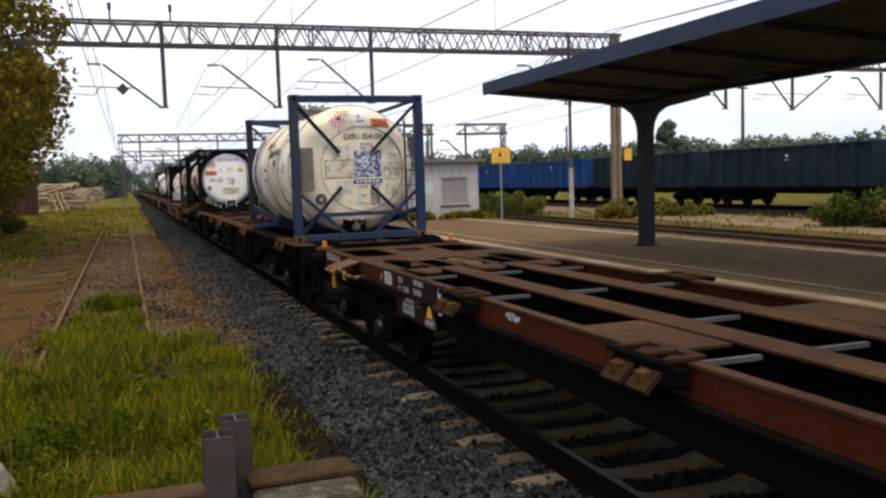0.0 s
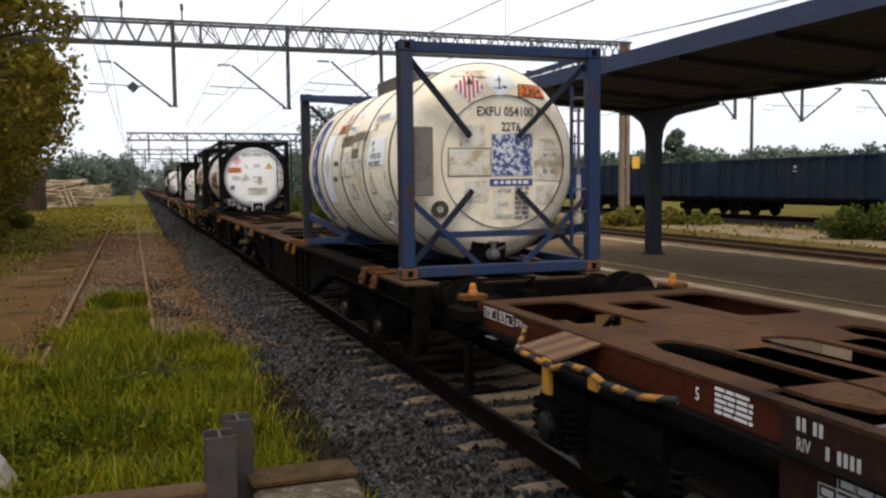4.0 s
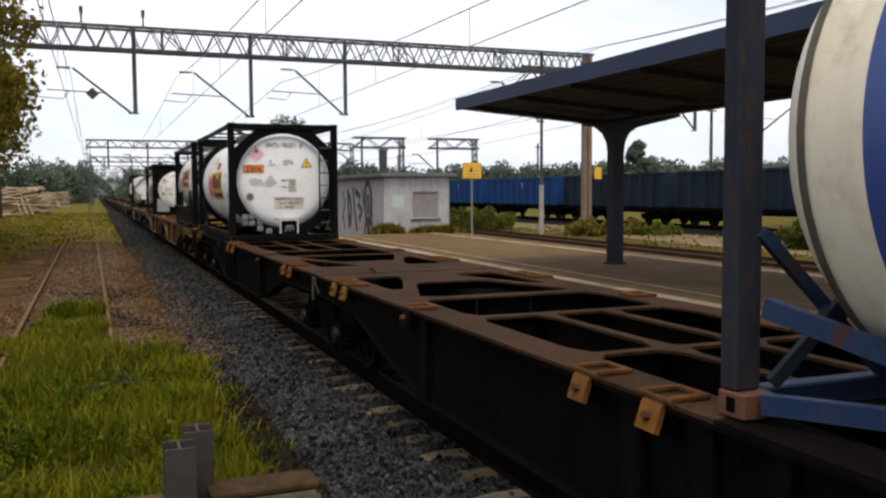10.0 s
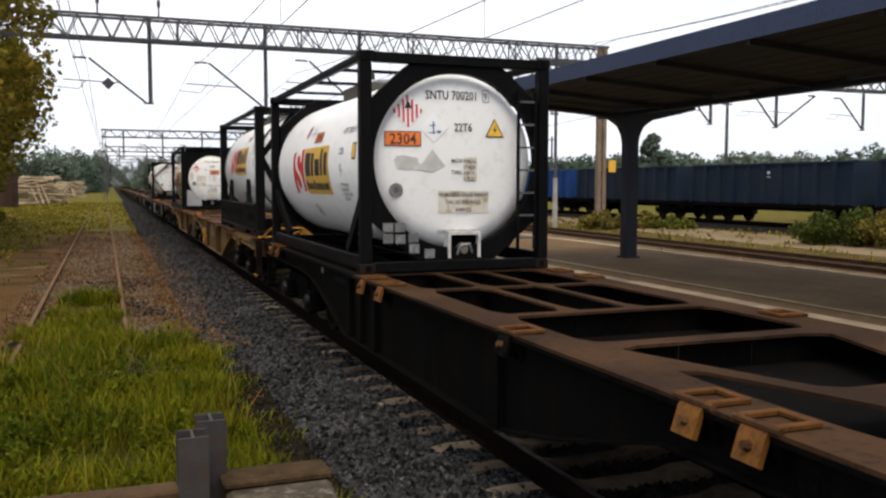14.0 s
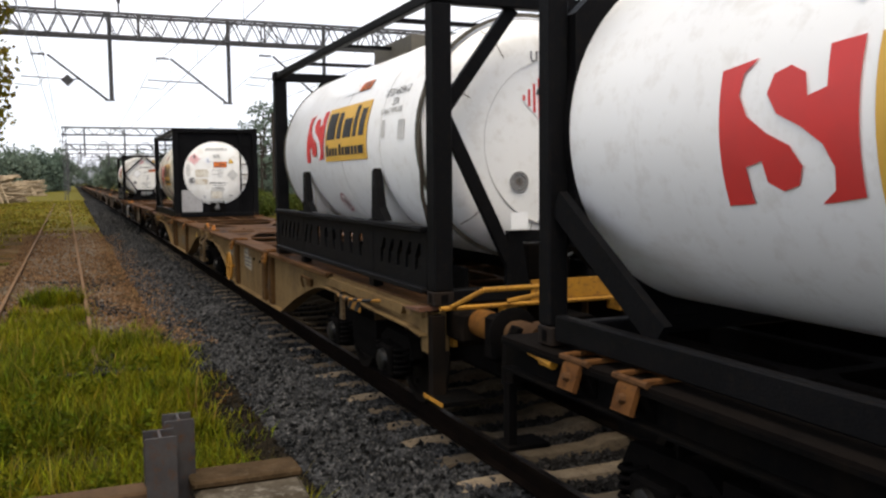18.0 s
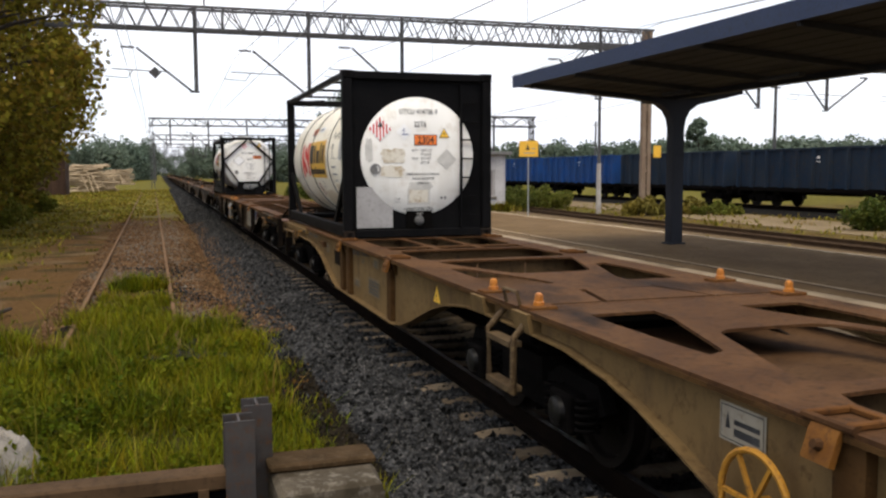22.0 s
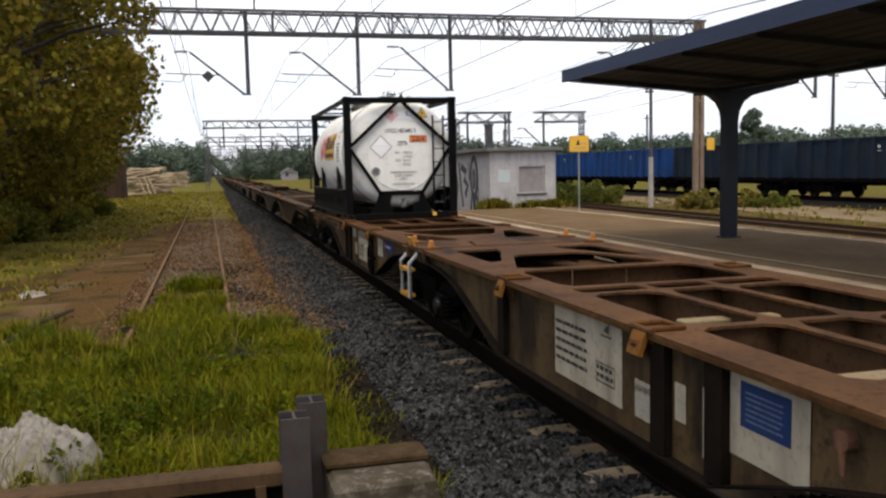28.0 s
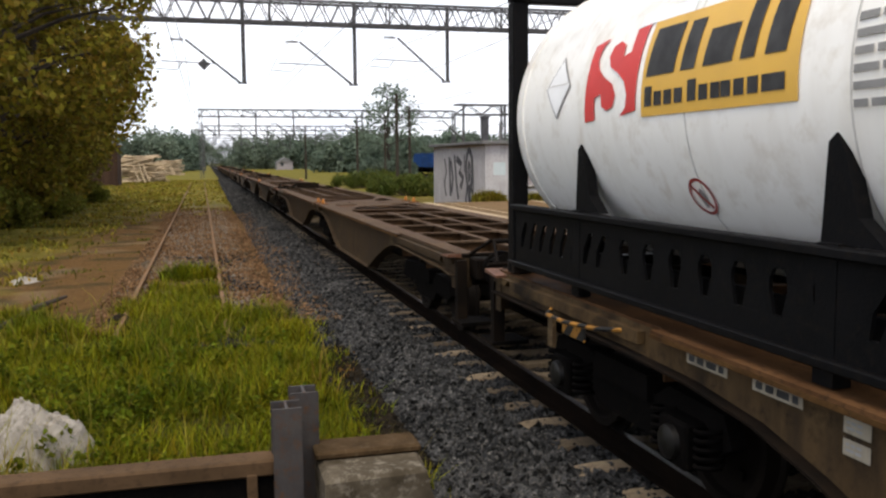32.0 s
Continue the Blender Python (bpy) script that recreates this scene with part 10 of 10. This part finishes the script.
mark(W3, moved(letters("C", 0.09, "LEFT", 0.9), 0.085, 0.86), 60.37 - Y3, M_INK, "lettering", "", 0.006)
part("valve", Build().box(-1.27, -1.21, 66.52 - Y3, 66.68 - Y3, 0.90, 1.0, 0.01).tube([(-1.24, 66.68 - Y3, 0.95), (-1.28, 66.85 - Y3, 0.98)], 0.016, 7), M_DECK, W3, "small rusty brake selector")
mark(W3, flat([rect(0, 0.55, 1.015, 1.075)]), 48.5 - Y3, M_STENCIL, "notice_panel", "small pale stencilled field", 0.003)
mark(W3, bars(0.03, 1.028, 0.5, 1, 0.035, 0.1, 14, 4), 48.5 - Y3, M_INK, "print", "", 0.006)
part("valve", Build().box(-1.26, -1.21, 49.22 - Y3, 49.40 - Y3, 0.88, 0.98, 0.01), M_RUSTY, W3, "rusty brake selector")
part("valve_lever", Build().tube([(-1.24, 49.62 - Y3, 0.84), (-1.27, 49.60 - Y3, 0.95), (-1.28, 49.52 - Y3, 1.0), (-1.26, 49.18 - Y3, 0.97)], 0.016, 7), M_RUSTY, W3, "rusty brake selector lever")
hand_wheel(W3, 55.05 - 45.15, 0.63, 0.25, M_YELLOWP)
side_ladder(W3, 58.06 - 45.15, M_LADDER, M_LADDER, 0.50)
def striped_side(w, y, sg):
    """Striped handrail and step plate near a wagon's end; sg points from the end to the middle."""
    part("striped_handrail", Build().tube([(-1.22, y, 1.0), (-1.36, y + sg * 0.2, 0.98), (-1.38, y + sg * 0.6, 0.99), (-1.36, y + sg * 1.1, 1.03), (-1.25, y + sg * 1.3, 1.05)], 0.017, 7), M_STRIPE, w, "yellow and black striped handrail")
    part("striped_plate", Build().box(-1.335, -1.315, min(y + sg * 0.46, y + sg * 0.85), max(y + sg * 0.46, y + sg * 0.85), 0.88, 0.98), M_STRIPE, w, "yellow and black striped plate")
    part("step_hook", Build().box(-1.33, -1.30, y + sg * 0.2 - 0.05, y + sg * 0.2 + 0.05, 0.72, 0.97), M_LADDER, w)


striped_side(W3, 2.66, -1)
striped_side(W3, 24.7, -1)
striped_side(W4, 2.66, -1)
striped_side(W4, 24.6, -1)

# brown wagon notice panels
def panel(w, y, width, z0, z1, mat, label, rows=0, seed=1):
    mark(w, flat([rect(0, width, z0, z1)]), y, mat, "notice_panel", label, 0.003)
    if rows:
        mark(w, bars(0.06, z1 - 0.10, width * 0.5, rows, 0.03, (z1 - z0 - 0.1) / rows, seed, 4), y, M_INK_GREY, "print", "rows of small dark print", 0.006)


Y4 = 72.45  # origin of the rear half's notices
Y4F = 72.67  # origin of the notices on the front half and the rear end
part("print", bend(moved(bars(0.03, 0.92, 0.62, 5, 0.030, 0.075, 2, 6), -(80.74 - Y4F), 0), lambda p, q: flank()(p, q, 0.007), 9.0), M_INK, W4)
panel(W4, 80.74 - Y4F, 1.24, 0.49, 1.105, M_PANEL_DIRTY, "large dirty pale notice panel", 0, 2)
mark(W4, flat([[(0.94, 1.0), (1.04, 1.06), (1.04, 0.98)], rect(0.90, 1.08, 0.955, 0.97)]), 80.74 - Y4F, M_INK, "symbol", "", 0.007)
mark(W4, outline_box(0.81, 1.13, 0.605, 0.755, 0.009), 80.74 - Y4F, M_INK, "outline", "", 0.007)
mark(W4, bars(0.835, 0.70, 0.26, 2, 0.032, 0.06, 21, 5), 80.74 - Y4F, M_INK, "print", "", 0.007)
panel(W4, 79.31 - Y4F, 0.26, 0.50, 0.76, M_PANEL_DIRTY, "small dirty pale warning panel", 0)
note(W4, "ACHTUNG", 0.062, 79.295 - Y4F, 0.685, M_INK, 0.66, 0.007)
mark(W4, bars(0.03, 0.63, 0.2, 4, 0.014, 0.032, 23, 3), 79.31 - Y4F, M_INK_GREY, "print", "", 0.006)
panel(W4, 78.78 - Y4F, 0.13, 0.62, 0.86, M_PANEL_DIRTY, "narrow pale notice panel", 3, 4)
panel(W4, 78.46 - Y4F, 0.10, 0.48, 0.90, M_PANEL_DIRTY, "narrow pale notice panel", 4, 5)
panel(W4, 78.19 - Y4F, 0.68, 0.60, 1.09, M_PANEL_DIRTY, "dirty pale square panel", 0)
mark(W4, flat([rect(0.11, 0.54, 0.78, 1.03)]), 78.19 - Y4F, M_BLUE_DIM, "blue_label", "blue lettered label", 0.006)
mark(W4, bars(0.16, 0.97, 0.32, 6, 0.011, 0.030, 5, 3), 78.19 - Y4F, M_BLUE_PRINT, "print", "", 0.009)
part("valve", Build().tube([(-1.21, 77.24 - Y4F, 0.95), (-1.27, 77.24 - Y4F, 0.95)], [0.055, 0.05], 10).tube([(-1.26, 77.24 - Y4F, 0.94), (-1.27, 77.22 - Y4F, 0.80)], [0.018, 0.014], 7), M_CORNER, W4, "rusty valve with a hanging lever")
for y_, w_, z0_, z1_, k_ in ((91.36, 0.35, 0.88, 1.10, 16), (91.12, 0.25, 0.55, 0.78, 17), (91.94, 0.12, 0.48, 0.80, 18), (91.66, 0.12, 0.50, 0.86, 19)):
    panel(W4, y_ - Y4, w_, z0_, z1_, M_PANEL_DIRTY, "small dirty pale notice panel", 0)
    mark(W4, outline_box(0.03, w_ - 0.03, z0_ + 0.03, z1_ - 0.04, 0.007), y_ - Y4, M_INK, "outline", "", 0.006)
    mark(W4, bars(0.04, z1_ - 0.085, max(w_ - 0.10, 0.05), 4 if w_ > 0.2 else 5, 0.018, 0.034, k_, 3), y_ - Y4, M_INK_GREY, "print", "", 0.006)
panel(W4, 90.68 - Y4, 1.05, 0.50, 1.105, M_PANEL_DIRTY, "large dirty pale notice panel with a load table", 0, 7)



def plate_row(w, y, a, z, groups, h=0.055):
    """A registration given as plain upright bars, one for each character."""
    out = []
    for n in groups:
        for k in range(n):
            out.append(rect(a, a + h * 0.42, z, z + h))
            a += h * 0.62
        a += h * 0.5
    mark(w, flat(out), y, M_INK, "print", "dark wagon registration bars", 0.007)


plate_row(W3, 64.36 - Y3, 0.02, 0.985, (3, 1, 4), 0.075)
plate_row(W3, 63.78 - Y3, 0.02, 1.01, (4, 3, 1), 0.06)
note(W3, "Sggrss", 0.10, 63.76 - Y3, 0.92, M_INK, 0.75, 0.007)
plate_row(W4, 90.68 - Y4, 0.04, 1.015, (2, 2), 0.076)
note(W4, "RIV", 0.098, 90.64 - Y4, 0.925, M_INK, 0.7, 0.007)
plate_row(W4, 90.68 - Y4, 0.20, 0.925, (1, 4), 0.076)
plate_row(W4, 90.68 - Y4, 0.54, 1.02, (4, 3, 1), 0.074)
note(W4, "Sggrss", 0.108, 90.14 - Y4, 0.925, M_INK, 0.75, 0.007)
part("grab_tab", Build().box(-1.235, -1.215, 89.72 - Y4, 89.89 - Y4, 0.79, 0.82, 0.004), M_PANEL_PALE, W4, "pale steel tab on the notice panel")
for y0, y1, z0, z1 in ((92.13, 92.60, 0.84, 1.06), (89.14, 89.58, 0.56, 1.10), (91.72, 91.80, 0.5, 1.10)):
    mark(W4, flat([rect(0, y1 - y0, z0, z1)]), y1 - Y4, M_SOOT, "dark_plate", "sooty dark plate", 0.006)
for y, x0, x1 in ((91.45, -0.95, 0.1), (92.55, -0.6, 0.1), (77.6, -0.95, 0.1), (79.4, -0.7, 0.1)):
    part("cross_box", Build().box(x0, x1, y - Y4 - 0.07, y - Y4 + 0.07, ZD - 0.22, ZD - 0.07, 0.01), M_STENCIL, W4, "pale beige box section below the deck")
mark(W4, flat([rect(0, 0.42, 0.46, 0.83)]), 92.55 - Y4, M_STENCIL, "notice_panel", "plain tan field on the brown side", 0.003)
table(W4, 90.61 - Y4, 0.56, 0.56, 0.74, 5, 2, M_INK, 8)
table(W4, 90.50 - Y4, 0.45, 0.745, 0.82, 4, 1, M_INK, 11)
panel(W4, 88.62 - Y4, 0.46, 0.74, 1.04, M_PANEL_DIRTY, "dirty pale patch with a curved arrow", 0)
mark(W4, flat([[(0.14 + 0.12 * math.cos(t), 0.86 + 0.12 * math.sin(t)) for t in (0.2, 0.8, 1.4, 2.0, 2.6)] + [(0.14 + 0.10 * math.cos(t), 0.86 + 0.10 * math.sin(t)) for t in (2.6, 2.0, 1.4, 0.8, 0.2)]]), 88.55 - Y4, M_INK, "symbol", "", 0.007)
panel(W4, 88.10 - Y4, 0.82, 0.86, 1.05, M_BLUE_DIM, "dark blue owner's panel", 0)
mark(W4, flat([rect(0.08, 0.18, 0.90, 1.0)]), 88.10 - Y4, M_RED_WORN, "brand_mark", "red mark on the blue panel", 0.006)
mark(W4, flat([rect(0.25, 0.62, 0.93, 0.97)]), 88.10 - Y4, M_INK_GREY, "brand_bar", "", 0.006)
for u, w in ((95.21, 0.42), (94.56, 0.40)):
    mark(W4, flat([rect(0, w, 1.0, 1.07)]), u - Y4F, M_PANEL_DIRTY, "notice_panel", "small dirty pale field", 0.003)
    mark(W4, bars(0.03, 1.015, w - 0.06, 1, 0.04, 0.1, 31, 3), u - Y4F, M_INK, "print", "", 0.006)
for z in (0.98, 0.88):
    mark(W4, flat([rect(0, 0.17, z, z + 0.075)]), 93.88 - Y4F, M_PANEL_DIRTY, "notice_panel", "small dirty pale field", 0.003)
    mark(W4, bars(0.02, z + 0.045, 0.12, 2, 0.014, 0.026, 32, 3), 93.88 - Y4F, M_INK_GREY, "print", "", 0.006)
hand_wheel(W4, 88.91 - Y4, 0.66, 0.25, M_UNDER)
side_ladder(W4, 85.63 - Y4, M_GALV, M_YELLOWP, 0.46)


# ---- sleepers ----
SLEEPER = sleeper_mesh()
line = tagged(thing("sleeper_row", "row of pale concrete sleepers under the running line", "sleepers", pose(TRACK_X, 0, 0), "", "structure"), "row of pale concrete sleepers under the running line")
for i in range(150):
    part("sleeper", SLEEPER, None, line, "", pose(random.uniform(-0.02, 0.02), 3.66 + 0.605 * i, random.uniform(-0.008, 0.0), 0, 0, random.uniform(-0.5, 0.5)))


# ---- what moves ----
TRAVEL = [(0, -0.00), (1, -1.42), (2, -2.90), (3, -4.50), (4, -6.21), (5, -7.99), (6, -9.84), (7, -11.77), (8, -13.77), (9, -15.86), (10, -18.05), (11, -20.34), (12, -22.71), (13, -25.15), (14, -27.66), (15, -30.23), (16, -32.91), (17, -35.72), (18, -38.67), (19, -41.75), (20, -44.97), (21, -48.29), (22, -51.70), (23, -55.21), (24, -58.80), (25, -62.48), (26, -66.24), (27, -70.07), (28, -74.01), (29, -78.07), (30, -82.23), (31, -86.44), (32, -90.67)]


def motions():
    for ob in TANKS + WAGONS:
        x, y, z = ob.matrix_basis.translation
        walk(ob, [(t, pose(x, y + s, z)) for t, s in TRAVEL])
    times = [0.2 * k for k in range(86)] + [17.2 + 0.13 * k for k in range(114)] + [32.0]
    ts, ss = [r[0] for r in TRAVEL], [r[1] for r in TRAVEL]
    for w, dy in WHEELS:
        if "wheelset" in w.name:
            walk(w, [(t, pose(0, dy, 0.455, math.degrees(np.interp(t, ts, ss) / 0.455) % 360.0)) for t in times])


motions()
